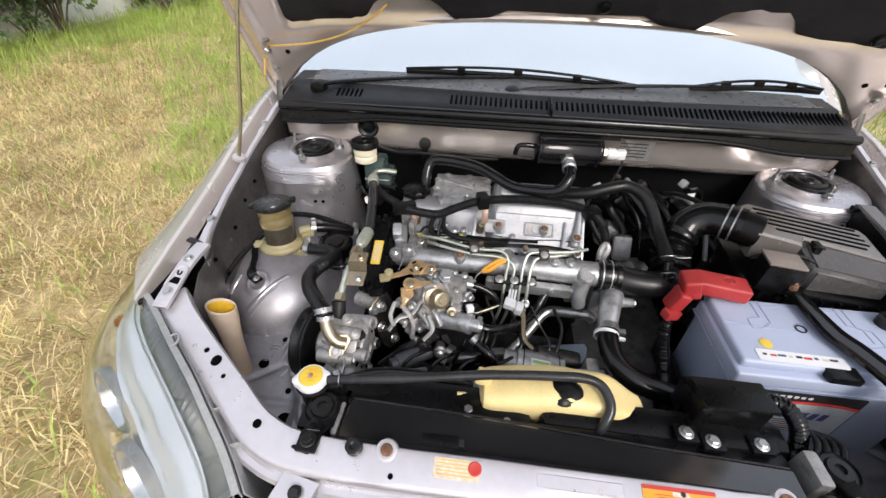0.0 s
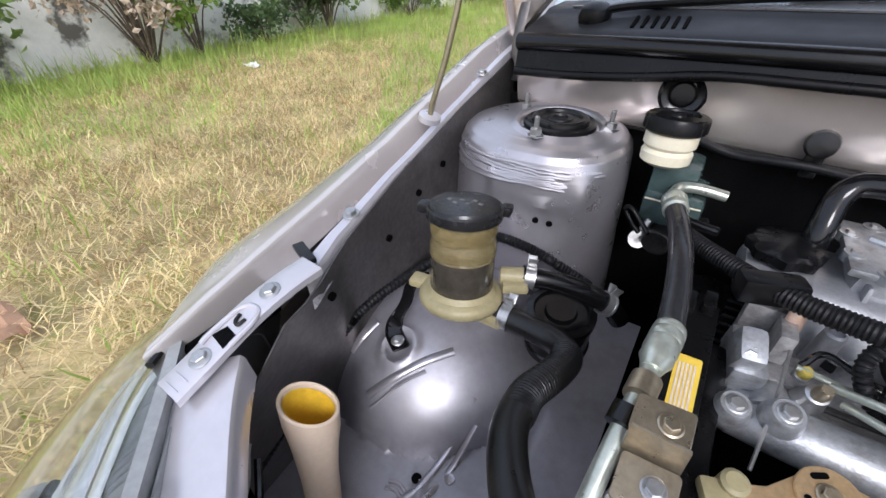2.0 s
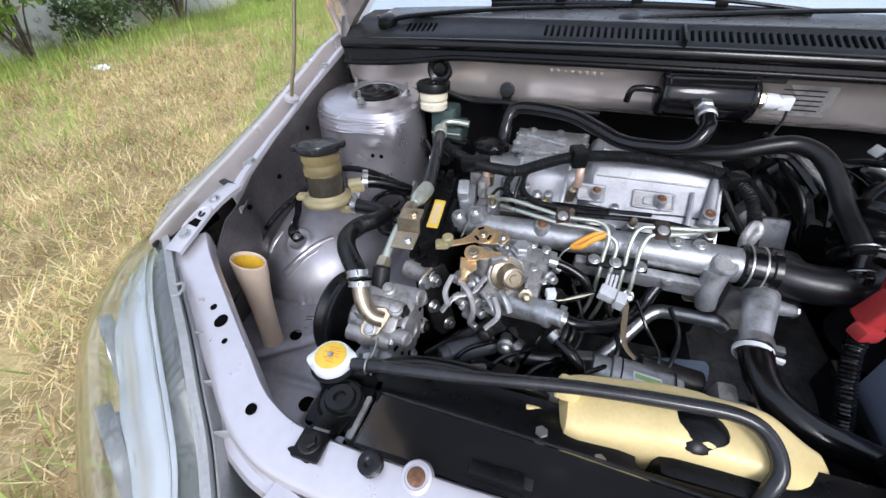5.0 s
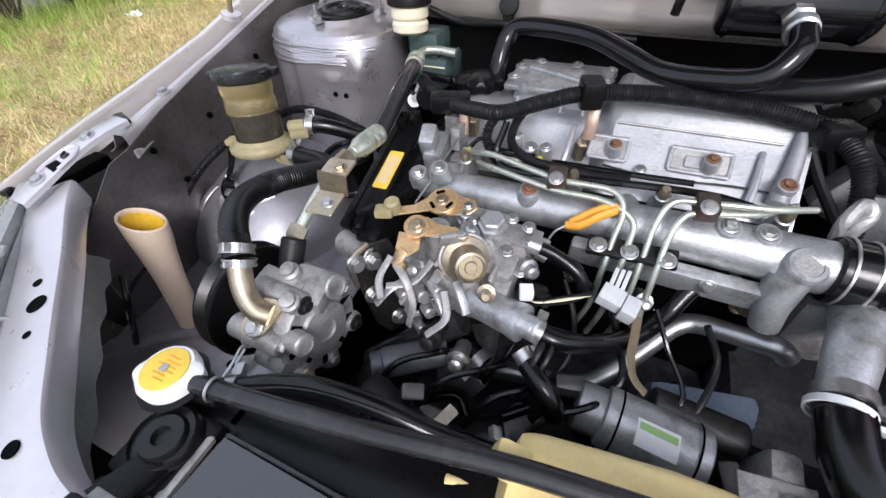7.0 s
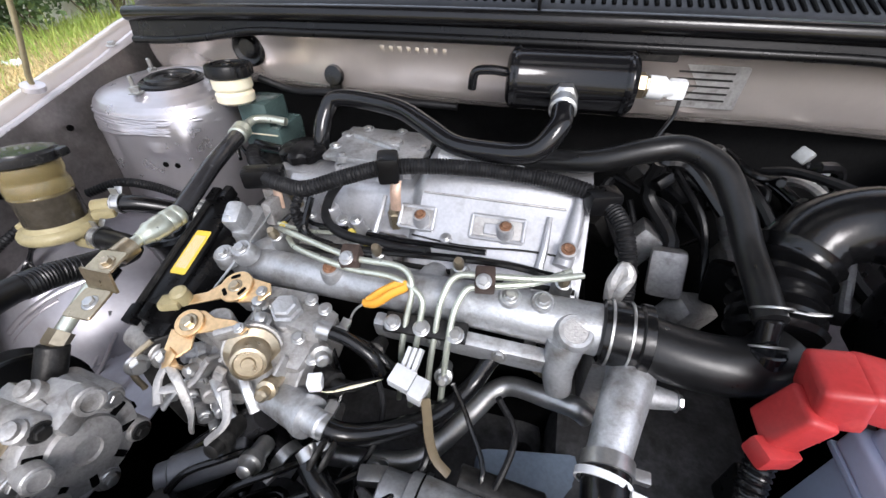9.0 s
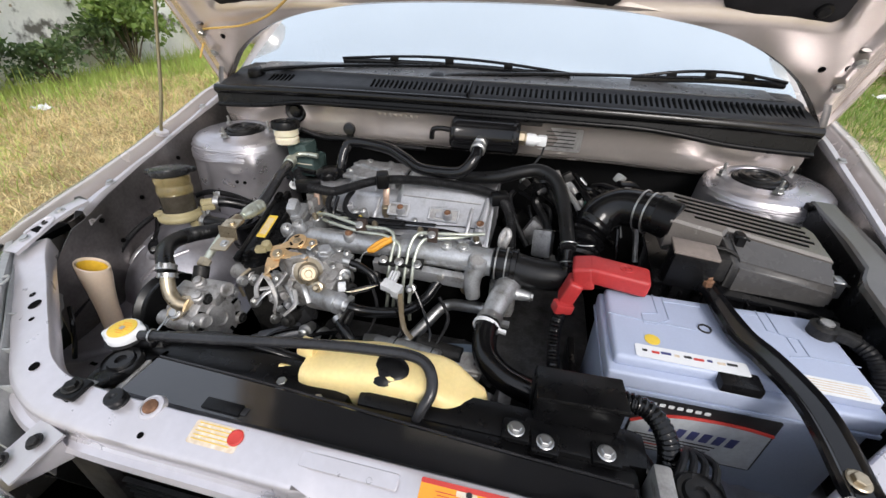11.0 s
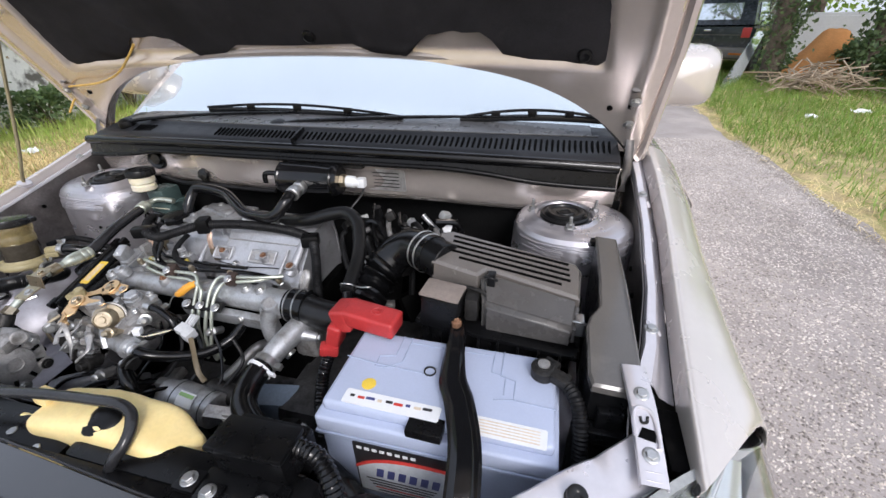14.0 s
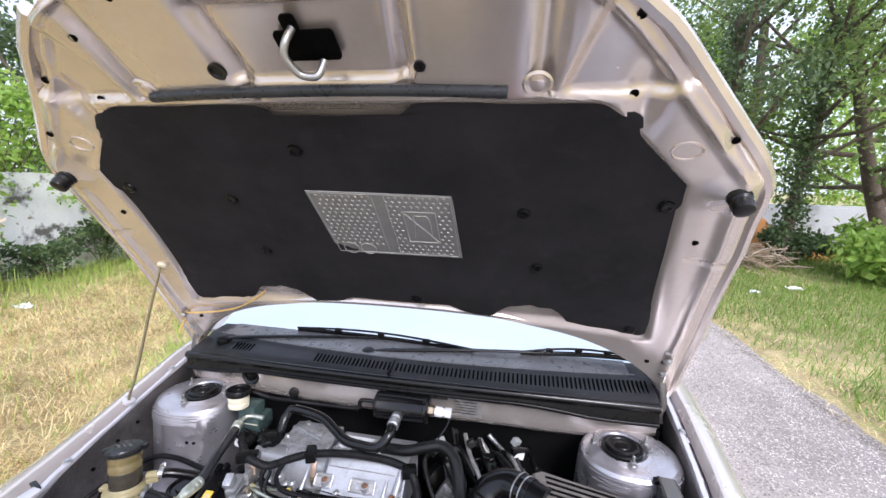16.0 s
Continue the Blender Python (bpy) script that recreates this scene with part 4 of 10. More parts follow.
def inner_off(x, v):
    ax = abs(x)
    off = 0.0
    off += 0.016 * felt_edge(x, v)
    rim = min(half_width(v) - ax, 0.2)
    off += 0.02 * (1 - smooth(0.0, 0.016, rim))
    # raised ribs on the front part
    if v > 0.71:
        for rx in (-0.125, 0.135):
            off += 0.012 * math.exp(-((x - rx - 0.1 * (v - 0.8) * (1 if rx > 0 else -1)) / 0.012) ** 2)
        for rx in (-0.31, 0.315):
            off += 0.014 * math.exp(-((x - rx) / 0.013) ** 2)
        off += 0.011 * smooth(0.15, 0.13, abs(x - 0.0)) * smooth(0.73, 0.745, v) * (1 - smooth(0.84, 0.86, v))
    # dished front corners between two creases, and a step along the front flange
    dish = smooth(0.0, 0.022, ax - 0.335 - 0.31 * (v - 0.73)) * smooth(0.0, 0.024, v - 0.695 - 0.85 * (ax - 0.47)) * smooth(0.70, 0.72, v) * smooth(0.90, 0.87, v)
    off += 0.014 * dish
    off -= 0.008 * smooth(0.87, 0.885, v)
    off += 0.007 * math.exp(-((ax - 0.585 + 0.35 * (v - 0.62)) / 0.012) ** 2) * smooth(0.60, 0.63, v)
    off -= 0.006 * math.exp(-((half_width(v) - ax - 0.035) / 0.010) ** 2)
    # dished corners near the buffers
    off += 0.012 * math.exp(-((ax - 0.45) / 0.02) ** 2 - ((v - 0.70) / 0.05) ** 2)
    off -= 0.012 * math.exp(-(((ax - 0.61) / 0.03) ** 2 + ((v - 0.545) / 0.03) ** 2))
    off += 0.005 * math.exp(-((v - 0.37) / 0.004) ** 2) * smooth(0.6, 0.62, ax)
    return off


inner = part("inner_frame", surf(lambda u, v: (lambda k, vv: hood_at(k * half_width(vv) * 0.992, vv, inner_off(k * half_width(vv), vv)))(2 * u - 1, rear_edge(2 * u - 1) + (front_edge(2 * u - 1) - rear_edge(2 * u - 1)) * v), 230, 190, 0.0012), PAINT_HOOD, hood, "beige inner frame with pressed ribs and holes")

# felt pad: outline with its notches
felt_half = [(0.0, 0.125), (0.13, 0.128), (0.17, 0.108), (0.235, 0.10), (0.27, 0.135), (0.285, 0.145), (0.38, 0.15), (0.40, 0.135), (0.42, 0.108), (0.47, 0.10), (0.53, 0.10), (0.585, 0.095), (0.60, 0.11), (0.604, 0.16), (0.585, 0.40), (0.568, 0.50), (0.575, 0.545), (0.53, 0.585), (0.48, 0.64), (0.445, 0.675), (0.40, 0.70), (0.16, 0.703), (0.135, 0.698), (0.105, 0.672), (0.0, 0.67)]


def felt_pad():
    bm = bmesh.new()
    ring = felt_half + [(-p[0], p[1]) for p in reversed(felt_half[1:-1])]
    dense = []
    for a, b in zip(ring, ring[1:] + ring[:1]):
        k = max(1, int(math.hypot(b[0] - a[0], b[1] - a[1]) / 0.03))
        dense += [(a[0] + (b[0] - a[0]) * i / k, a[1] + (b[1] - a[1]) * i / k) for i in range(k)]
    rim = [bm.verts.new((x, v, 0)) for x, v in dense]
    edges = [bm.edges.new((rim[i], rim[(i + 1) % len(rim)])) for i in range(len(rim))]
    bmesh.ops.triangle_fill(bm, use_beauty=True, edges=edges)
    for _ in range(2):
        bmesh.ops.subdivide_edges(bm, edges=[e for e in bm.edges if e.calc_length() > 0.03], cuts=1, use_grid_fill=True)
    bmesh.ops.triangulate(bm, faces=bm.faces[:])
    edge = {v for e in bm.edges if e.is_boundary for v in e.verts}
    for v in bm.verts:
        x, w = v.co.x, v.co.y
        ax = abs(x)
        puff = -0.004 if v in edge else -0.010 - 0.003 * math.sin(11 * x) * math.sin(13 * w)
        puff += 0.008 * math.exp(-((ax - (0.30 + 0.55 * (w - 0.1))) / 0.012) ** 2) * smooth(0.5, 0.4, w)
        v.co = hood_at(x, w, 0.012 + puff)
    return bm


felt = part("felt_liner", felt_pad(), FELT, hood, "black felt sound liner", 60)
for x, v in ((-0.10, 0.60), (-0.30, 0.30), (0.335, 0.30), (0.30, 0.46), (-0.52, 0.50), (0.53, 0.50), (0.05, 0.15), (0.56, 0.12), (-0.30, 0.47)):
    part("liner_clip", lathe([(0.013, -0.002), (0.012, 0.002), (0.008, 0.004), (0.003, 0.003)], hood_frame(x, v, 0.0), 18), BLACK, felt)

# embossed foil square
foil = part("foil_plate", plate([(-0.135, 0.094), (0.158, 0.093), (0.166, -0.093), (-0.12, -0.094)], 0.002, hood_frame(0.01, 0.405, -0.002), 0.0008), FOIL, felt, "embossed silver foil heat plate")
dots = bmesh.new()
for i in range(20):
    for j in range(15):
        x, y = -0.115 + 0.0135 * i + 0.006 * (j % 2), 0.082 - 0.0118 * j
        if (abs(x - 0.012) < 0.014) or (0.05 < x < 0.125 and -0.05 < y < 0.05) or y < -0.07 and x < 0.0:
            continue
        b = lathe([(0.0036, 0), (0.0028, 0.0012), (0.0008, 0.0016)], Matrix.Translation((x, y, 0.0)), 6)
        dots = join(dots, b)
dots.transform(hood_frame(0.01, 0.405, -0.002))
tagged(part("embossing", dots, FOIL, foil), kind="stuff")
rim = [(-0.13, 0.089), (0.153, 0.088), (0.16, -0.088), (-0.115, -0.089)]
fm = hood_frame(0.01, 0.405, -0.002)
part("foil_rim", join(*[tube([fm @ V((*a, 0)), fm @ V((*b, 0))], 0.0016, 6, 2) for a, b in zip(rim, rim[1:] + rim[:1])], *[tube([fm @ V((x, 0.088, 0)), fm @ V((x + 0.004, -0.088, 0))], 0.0014, 6, 2) for x in (-0.001, 0.024)]), FOIL, foil)
sq = [(0.055, 0.045), (0.12, 0.045), (0.122, -0.045), (0.056, -0.045)]
part("pictogram", join(*[tube([fm @ V((*a, 0)), fm @ V((*b, 0))], 0.0017, 6, 2) for a, b in zip(sq + [(0.055, 0.045)], sq[1:] + sq[:1] + [(0.122, -0.045)])], tube([fm @ V((0.07, -0.03, 0)), fm @ V((0.075, 0.01, 0)), fm @ V((0.075, 0.032, 0)), fm @ V((0.088, 0.034, 0)), fm @ V((0.105, 0.03, 0)), fm @ V((0.108, -0.02, 0))], 0.0016, 6, 3), *[lathe([(0.016, 0), (0.0175, 0.0015), (0.019, 0)], fm @ Matrix.Translation((x, -0.077, 0)), 20, False) for x in (-0.085, -0.045)]), FOIL, foil)

# weather strip, striker, buffers and small holes
part("weather_strip", tube([hood_at(x, 0.724 - 0.008 * (x / 0.3) ** 2, -0.004) for x in [-0.285 + 0.0552 * k for k in range(11)]], 0.0085, 10, 3), SEAL_GREY, hood, "shiny dark rubber weather strip")
part("striker_opening", join(plate(rounded(0.082, 0.042, 0.006), 0.004, hood_frame(0.01, 0.79, -0.0005), 0), plate(rounded(0.02, 0.03, 0.006), 0.004, hood_frame(-0.002, 0.817, -0.0008), 0)), VOID, hood)
part("striker", tube([hood_at(0.0, 0.815, 0.0), hood_at(-0.006, 0.805, -0.02), hood_at(-0.01, 0.79, -0.028), hood_at(-0.002, 0.768, -0.03), hood_at(0.01, 0.762, -0.03), hood_at(0.022, 0.762, -0.026), hood_at(0.028, 0.772, -0.006)], 0.005, 10, 5), STEEL, hood, "bent steel striker hook")
for s in (-1, 1):
    p = hood_at(s * 0.613, 0.548, 0.0)
    part("bonnet_buffer", lathe([(0.017, -0.012), (0.0175, 0.004), (0.0145, 0.007), (0.0165, 0.010), (0.0145, 0.014), (0.016, 0.018), (0.0145, 0.03), (0.008, 0.033)], hood_frame(s * 0.613, 0.548, -0.008), 22), RUBBER_DULL, hood, "ribbed black rubber bonnet buffer")
for x, v, r in ((-0.145, 0.757, 0.013), (0.153, 0.758, 0.008)):
    part("buffer_hole", lathe([(r, -0.002), (r, 0.0035), (r * 0.7, 0.003), (r * 0.6, 0.0005)], hood_frame(x, v, 0.0), 18), RUBBER_DULL, hood)
for x in (-0.29, 0.305):
    part("recess_stud", join(lathe([(0.02, 0.0), (0.017, 0.003), (0.012, 0.001)], hood_frame(x, 0.728, 0.0), 20), lathe([(0.01, 0), (0.0095, 0.004), (0.004, 0.005)], hood_frame(x, 0.728, 0.0), 16)), PAINT_HOOD, hood)
for x, v in ((0.429, 0.708), (0.50, 0.735), (0.574, 0.64), (-0.396, 0.71), (-0.47, 0.745), (-0.55, 0.65), (-0.33, 0.815), (0.41, 0.81), (-0.22, 0.865), (0.655, 0.03), (-0.62, 0.03), (0.62, 0.02), (-0.59, 0.43), (0.60, 0.42)):
    part("hole", lathe([(0.0055, -0.001), (0.0055, 0.0018), (0.0042, 0.0008)], hood_frame(x, v, inner_off(x, v)), 12), VOID, hood)
part("stamped_mark", plate(rounded(0.05, 0.014, 0.003), 0.0015, hood_frame(-0.235, 0.775, 0.001), 0.0006), PAINT_HOOD, hood)
for s in (-1, 1):
    part("corner_pad", tube([(lambda x, v: hood_at(x, v, inner_off(x, v) - 0.0005))(s * 0.52 + 0.02 * math.cos(a), 0.62 + 0.016 * math.sin(a)) for a in [0.4 * k for k in range(16)]], 0.002, 6, 2), PAINT_HOOD, hood)
    hg = part("bonnet_hinge", tube([V((CX + s * 0.672, 1.50, 0.80)), V((CX + s * 0.674, 1.5, 0.86)), V((CX + s * 0.67, 1.515, 0.92)), V((CX + s * 0.664, 1.52, 0.97)), hood_at(s * 0.655, 0.07, -0.004)], 0.0085, 8, 5, flat=0.4), APRON, hood, "greasy grey-brown bonnet hinge")
    for v in (0.0, 0.05):
        bolt("bolt", hood_at(s * 0.658, v, -0.01), -H_OUT, 0.0085, hg, STEEL)
part("hem", tube([hood_at(k * half_width(rear_edge(k)) * 0.99, rear_edge(k), 0.016) for k in [-1 + 0.125 * i for i in range(17)]], 0.012, 8, 2, flat=0.8), PAINT_HOOD, hood)
part("front_hem", tube([hood_at(k * half_width(front_edge(k)) * 0.99, front_edge(k), 0.016) for k in [-1 + 0.25 * i for i in range(9)]], 0.012, 8, 2), PAINT, hood)
for s in (-1, 1):
    part("side_hem", tube([hood_at(s * half_width(v) * 0.994, v, 0.018) for v in [-0.1 + 0.05 * i for i in range(20)]], 0.0115, 8, 2), PAINT_HOOD, hood)
part("prop_rod", tube([(-0.676, 1.298, 0.790), (-0.672, 1.296, 0.81), (-0.655, 1.31, 0.88), (-0.63, 1.338, 1.03), (-0.607, 1.36, 1.145), (-0.605, 1.366, 1.155)], 0.0036, 10, 5), OLIVE_ROD, car, "thin olive bonnet prop rod")
part("prop_grommet", lathe([(0.014, -0.004), (0.014, 0.003), (0.008, 0.005), (0.005, 0.005)], axis((-0.676, 1.296, 0.795), (0.3, 0, 1)), 18), PAINT_IN, car)
part("prop_socket", lathe([(0.011, -0.003), (0.011, 0.004), (0.006, 0.006)], axis((-0.605, 1.364, 1.152), -H_OUT), 16), WHITE_PLASTIC, car)
cord = [(-0.655, 1.45, 0.93), (-0.665, 1.50, 0.98), hood_at(-0.64, 0.06, -0.012), hood_at(-0.55, 0.062, -0.012), hood_at(-0.47, 0.085, -0.014), hood_at(-0.40, 0.125, -0.012), hood_at(-0.37, 0.145, -0.004)]
part("yellow_cord", tube(cord, 0.0024, 6, 6), YELLOW_CORD, car, "thin yellow washer cord")

# ---- headlamps, grille and bumper ----
def ring_curve(pts, s):
    return curve_points(side_pts(pts, s), 8)


RIM = [(0.722, 0.952, 0.713), (0.692, 0.929, 0.714), (0.655, 0.897, 0.713), (0.610, 0.858, 0.711), (0.555, 0.812, 0.705), (0.505, 0.766, 0.695), (0.465, 0.728, 0.681), (0.43, 0.688, 0.666)]
CREST = [(0.762, 0.996, 0.697), (0.716, 0.916, 0.700), (0.668, 0.866, 0.700), (0.618, 0.823, 0.698), (0.562, 0.776, 0.692), (0.518, 0.738, 0.682), (0.482, 0.702, 0.667), (0.455, 0.665, 0.650)]
FRONT = [(0.842, 1.095, 0.625), (0.824, 0.955, 0.632), (0.790, 0.858, 0.628), (0.742, 0.785, 0.620), (0.672, 0.722, 0.608), (0.605, 0.668, 0.598), (0.545, 0.63, 0.588), (0.49, 0.605, 0.578)]
CHIN = [(0.853, 1.11, 0.53), (0.842, 0.945, 0.515), (0.812, 0.85, 0.50), (0.755, 0.772, 0.485), (0.68, 0.705, 0.472), (0.61, 0.65, 0.465), (0.545, 0.615, 0.46), (0.48, 0.592, 0.455)]
REFLECTOR = mat("bright_reflector", (0.86, 0.87, 0.86), 0.24, 0.6, 0.03, 8, 200, 0.02, rvar=0.06)


def headlamp(s):
    rim, crest, front, chin = [ring_curve(c, s) for c in (RIM, CREST, FRONT, CHIN)]
    lamp = part("headlamp", sweep([p + V((0, 0, 0.0015)) for p in side_pts(RIM, s)], [(-0.005, -0.014), (-0.0045, 0.0), (0.004, 0.001), (0.005, -0.008)], 0.002, 6), LAMP_GREY, car, "clouded headlamp with chrome bowls and a grey rim")
    n = len(rim) - 1

    def across(u, v, inset=0.0):
        i = min(int(u * n), n - 1)
        w = u * n - i
        a, b, c, d = [q[i].lerp(q[i + 1], w) for q in (rim, crest, front, chin)]
        t = v * 3
        if t <= 1:
            p = a.lerp(b, t) + V((0, 0, 0.004 * math.sin(3.1416 * t)))
        elif t <= 2:
            w = t - 1
            k = a + (b - a) * 1.0
            mid = b.lerp(c, 0.5) + V((s * 0.012, -0.014, 0.012))
            p = b * (1 - w) ** 2 + (2 * mid - (b + c) * 0.5) * (2 * w * (1 - w)) + c * w * w
        else:
            p = c.lerp(d, t - 2)
        core = V((CX + s * 0.60, 0.90, 0.56))
        return p + (core - p) * inset

    part("lens", surf(lambda u, v: across(u, v), 56, 30, 0.002), GLASS_CLEAR, lamp, "clouded clear lens")
    part("ribbed_top", surf(lambda u, v: across(0.03 + 0.95 * u, 0.02 + v * 0.29, 0.03) + V((0, 0, -0.004 + (0.0008 if int(u * 360) % 2 else 0.0))), 360, 4), LENS_RIB, lamp, "dark ribbed inner top")
    part("reflector_shelf", surf(lambda u, v: across(0.008 + 0.984 * u, 0.31 + 0.15 * v, 0.045 + 0.05 * v + 0.012 * math.sin(9.42 * v) * (0.4 + 0.6 * math.sin(3.14 * u)) + 0.006 * math.sin(26 * u) * v), 96, 20), REFLECTOR, lamp, "bright satin reflector")
    part("reflector", surf(lambda u, v: across(0.02 + 0.96 * u, 0.44 + 0.56 * v, 0.10 + 0.16 * math.sin(3.1 * v) + 0.006 * math.sin(60 * u)), 120, 12), REFLECTOR, lamp, "bright satin reflector")
    for k, (at, r) in enumerate((((0.690, 0.832, 0.612), 0.050), ((0.585, 0.735, 0.592), 0.056))):
        p = side_pts([at], s)[0]
        way = (s * 0.45, -0.8, 0.25)
        p = p + V(way) * 0.008
        bowl = part("lamp_bowl", lathe([(r, 0.03), (r * 0.97, 0.026), (r * 0.8, 0.006), (r * 0.5, -0.014), (r * 0.2, -0.02), (0.002, -0.02)], axis(p, way), 32, False), CHROME, lamp, "chrome lamp bowl")
        part("bulb", lathe([(0.012, -0.02), (0.012, 0.0), (0.009, 0.012), (0.003, 0.016)], axis(p, way), 16), STEEL, bowl)
        part("bezel", lathe([(r * 1.02, 0.028), (r * 1.05, 0.031), (r * 1.09, 0.028), (r * 1.1, 0.016)], axis(p, way), 32, False), LAMP_GREY, bowl)
    part("lamp_bucket", surf(lambda u, v: across(u, 0.30 + 0.70 * v, 0.30), 40, 14, 0.002), REFLECTOR, lamp, "pale lamp housing")
    part("bucket_end", surf(lambda u, v: across(0.004, 0.02 + 0.96 * v, 0.01 + 0.55 * u), 8, 20, 0.002), REFLECTOR, lamp)
    part("bucket_end", surf(lambda u, v: across(0.996, 0.02 + 0.96 * v, 0.01 + 0.45 * u), 8, 20, 0.002), LAMP_GREY, lamp)
    # Thin white ridge added as the crest's highlight.
    part("crest_highlight", tube([across(0.03 + 0.94 * k / 20, 0.335, 0.004) for k in range(21)], 0.0016, 6, 2), REFLECTOR, lamp, "bright strip standing for the highlight along the lens crest")
    part("indicator", lathe([(0.012, 0), (0.012, 0.012), (0.008, 0.018), (0.002, 0.02)], axis(side_pts([(0.80, 0.955, 0.622)], s)[0], (s, -0.4, 0)), 18), ORANGE_LENS, lamp, "amber indicator bulb")
    part("lamp_clip", tube(side_pts([(0.618, 0.868, 0.713), (0.608, 0.872, 0.716), (0.600, 0.866, 0.716), (0.600, 0.856, 0.714), (0.606, 0.852, 0.713)], s), 0.002, 8, 4), LAMP_GREY, lamp, "pale plastic clip")
    hs = part("lamp_back", surf(lambda u, v: across(0.15 + 0.85 * u, 0.0) + V((-s * (0.006 + 0.016 * v), 0.006 + 0.014 * v, -0.008 - 0.10 * v + 0.004 * math.sin(u * 40) * v)), 40, 8, 0.002), LAMP_GREY, lamp, "dusty grey lamp housing")
    for k in range(3):
        a = across(0.55 + 0.14 * k, 0.0)
        part("housing_web", surf(lambda u, v: a + V((-s * (0.006 + 0.030 * u), 0.006 + 0.020 * u + 0.004 * v, -0.010 - 0.03 * v - 0.012 * u)), 4, 4, 0.0025), LAMP_GREY, hs)
    part("wing_seal", tube(side_pts([(0.705, 0.922, 0.716), (0.735, 0.962, 0.709), (0.768, 1.004, 0.694), (0.806, 1.05, 0.667), (0.845, 1.098, 0.622)], s), 0.0035, 8, 5), RUBBER_DULL, lamp, "dark rubber seal against the wing")


headlamp(-1)
headlamp(1)


def grille_y(x):
    return 0.618 + 0.30 * (x - CX) ** 2


def grille_z(x):
    return 0.679 - 0.33 * (x - CX) ** 2


def band(x):
    """Depth of the trim over the grille."""
    return 0.043 * (1 - 0.62 * ((x - CX) / 0.40) ** 2)


g = part("grille", surf(lambda u, v: (lambda x: V((x, grille_y(x) - band(x) * v, grille_z(x) - 0.005 * v - 0.016 * v ** 3)))(CX - 0.40 + 0.80 * u), 40, 8, 0.004), PAINT, car, "white-silver grille with upright chrome bars")
for x0, x1 in ((-0.385, 0.0), (0.034, 0.42)):
    part("grille_back_edge", tube([(x, grille_y(x) + 0.002, grille_z(x) + 0.001) for x in [x0 + (x1 - x0) * k / 8 for k in range(9)]], 0.0045, 8, 3), CHROME, g)
# Black sheet stands for the shade behind the bars.
part("grille_backing", surf(lambda u, v: V((CX - 0.38 + 0.76 * u, grille_y(CX - 0.38 + 0.76 * u) - 0.01, grille_z(CX - 0.38 + 0.76 * u) - 0.04 - 0.16 * v)), 20, 4, 0.003), VOID, g)
for k in range(31):
    x = CX - 0.36 + 0.024 * k
    top = grille_z(x) - 0.019
    yy = grille_y(x) - band(x) - 0.001
    part("grille_bar", tube([(x, yy + 0.004, top), (x, yy - 0.008, top - 0.03), (x, yy - 0.014, (top + 0.43) / 2), (x, yy - 0.006, 0.44)], 0.0062, 10, 3, flat=1.7), CHROME, g)
for s in (-1, 1):
    part("grille_frame", tube([(CX + s * 0.398, grille_y(CX + 0.398) - 0.004, grille_z(CX + 0.398) - 0.006), (CX + s * 0.402, grille_y(CX + 0.40) - 0.02, 0.585), (CX + s * 0.392, grille_y(CX + 0.40) - 0.032, 0.51), (CX + s * 0.36, grille_y(CX + 0.36) - 0.03, 0.445)], (0.009, 0.007), 10, 5, flat=1.3), CHROME, g, "chrome side of the grille frame")
part("grille_badge", plate(rounded(0.06, 0.02, 0.0095), 0.005, Matrix.Translation((-0.10, grille_y(-0.1) - 0.036, 0.670)) @ Matrix.Rotation(radians(22), 4, "X"), 0.002), CHROME, g)


def bumper(u, v):
    a = (u - 0.5) * 2
    x = CX + 0.86 * a
    y = 0.578 + 0.16 * a * a + 0.33 * a ** 8
    prof = [(0.012, 0.435), (-0.01, 0.42), (-0.03, 0.37), (-0.034, 0.30), (-0.01, 0.22), (0.05, 0.18)]
    k = min(int(v * 5), 4)
    w = v * 5 - k
    return V((x, y + prof[k][0] + (prof[k + 1][0] - prof[k][0]) * w, prof[k][1] + (prof[k + 1][1] - prof[k][1]) * w + 0.05 * abs(a) ** 6 * (1 - v)))


part("bumper", surf(bumper, 60, 15, 0.003), PAINT, car, "silver front bumper")
part("radiator_support", join(box((-0.36, 0.755, 0.48), (0.06, 0.05, 0.30), 0.01), box((0.40, 0.755, 0.48), (0.06, 0.05, 0.30), 0.01), box((CX, 0.74, 0.25), (0.9, 0.06, 0.06), 0.01)), DARK_PANEL, car)
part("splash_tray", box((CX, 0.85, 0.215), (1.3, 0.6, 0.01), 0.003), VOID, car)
# Added black panels, not known parts: they block light and ground from below.
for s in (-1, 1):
    part("lamp_gap_blocker", box((CX + s * 0.52, 0.87, 0.44), (0.34, 0.26, 0.008), 0.003), VOID, car, "added black panel closing the gap below the headlamp")
    part("arch_gap_blocker", box((CX + s * 0.70, 1.22, 0.47), (0.26, 0.60, 0.008), 0.003), VOID, car, "added black panel closing the wheel arch from below")
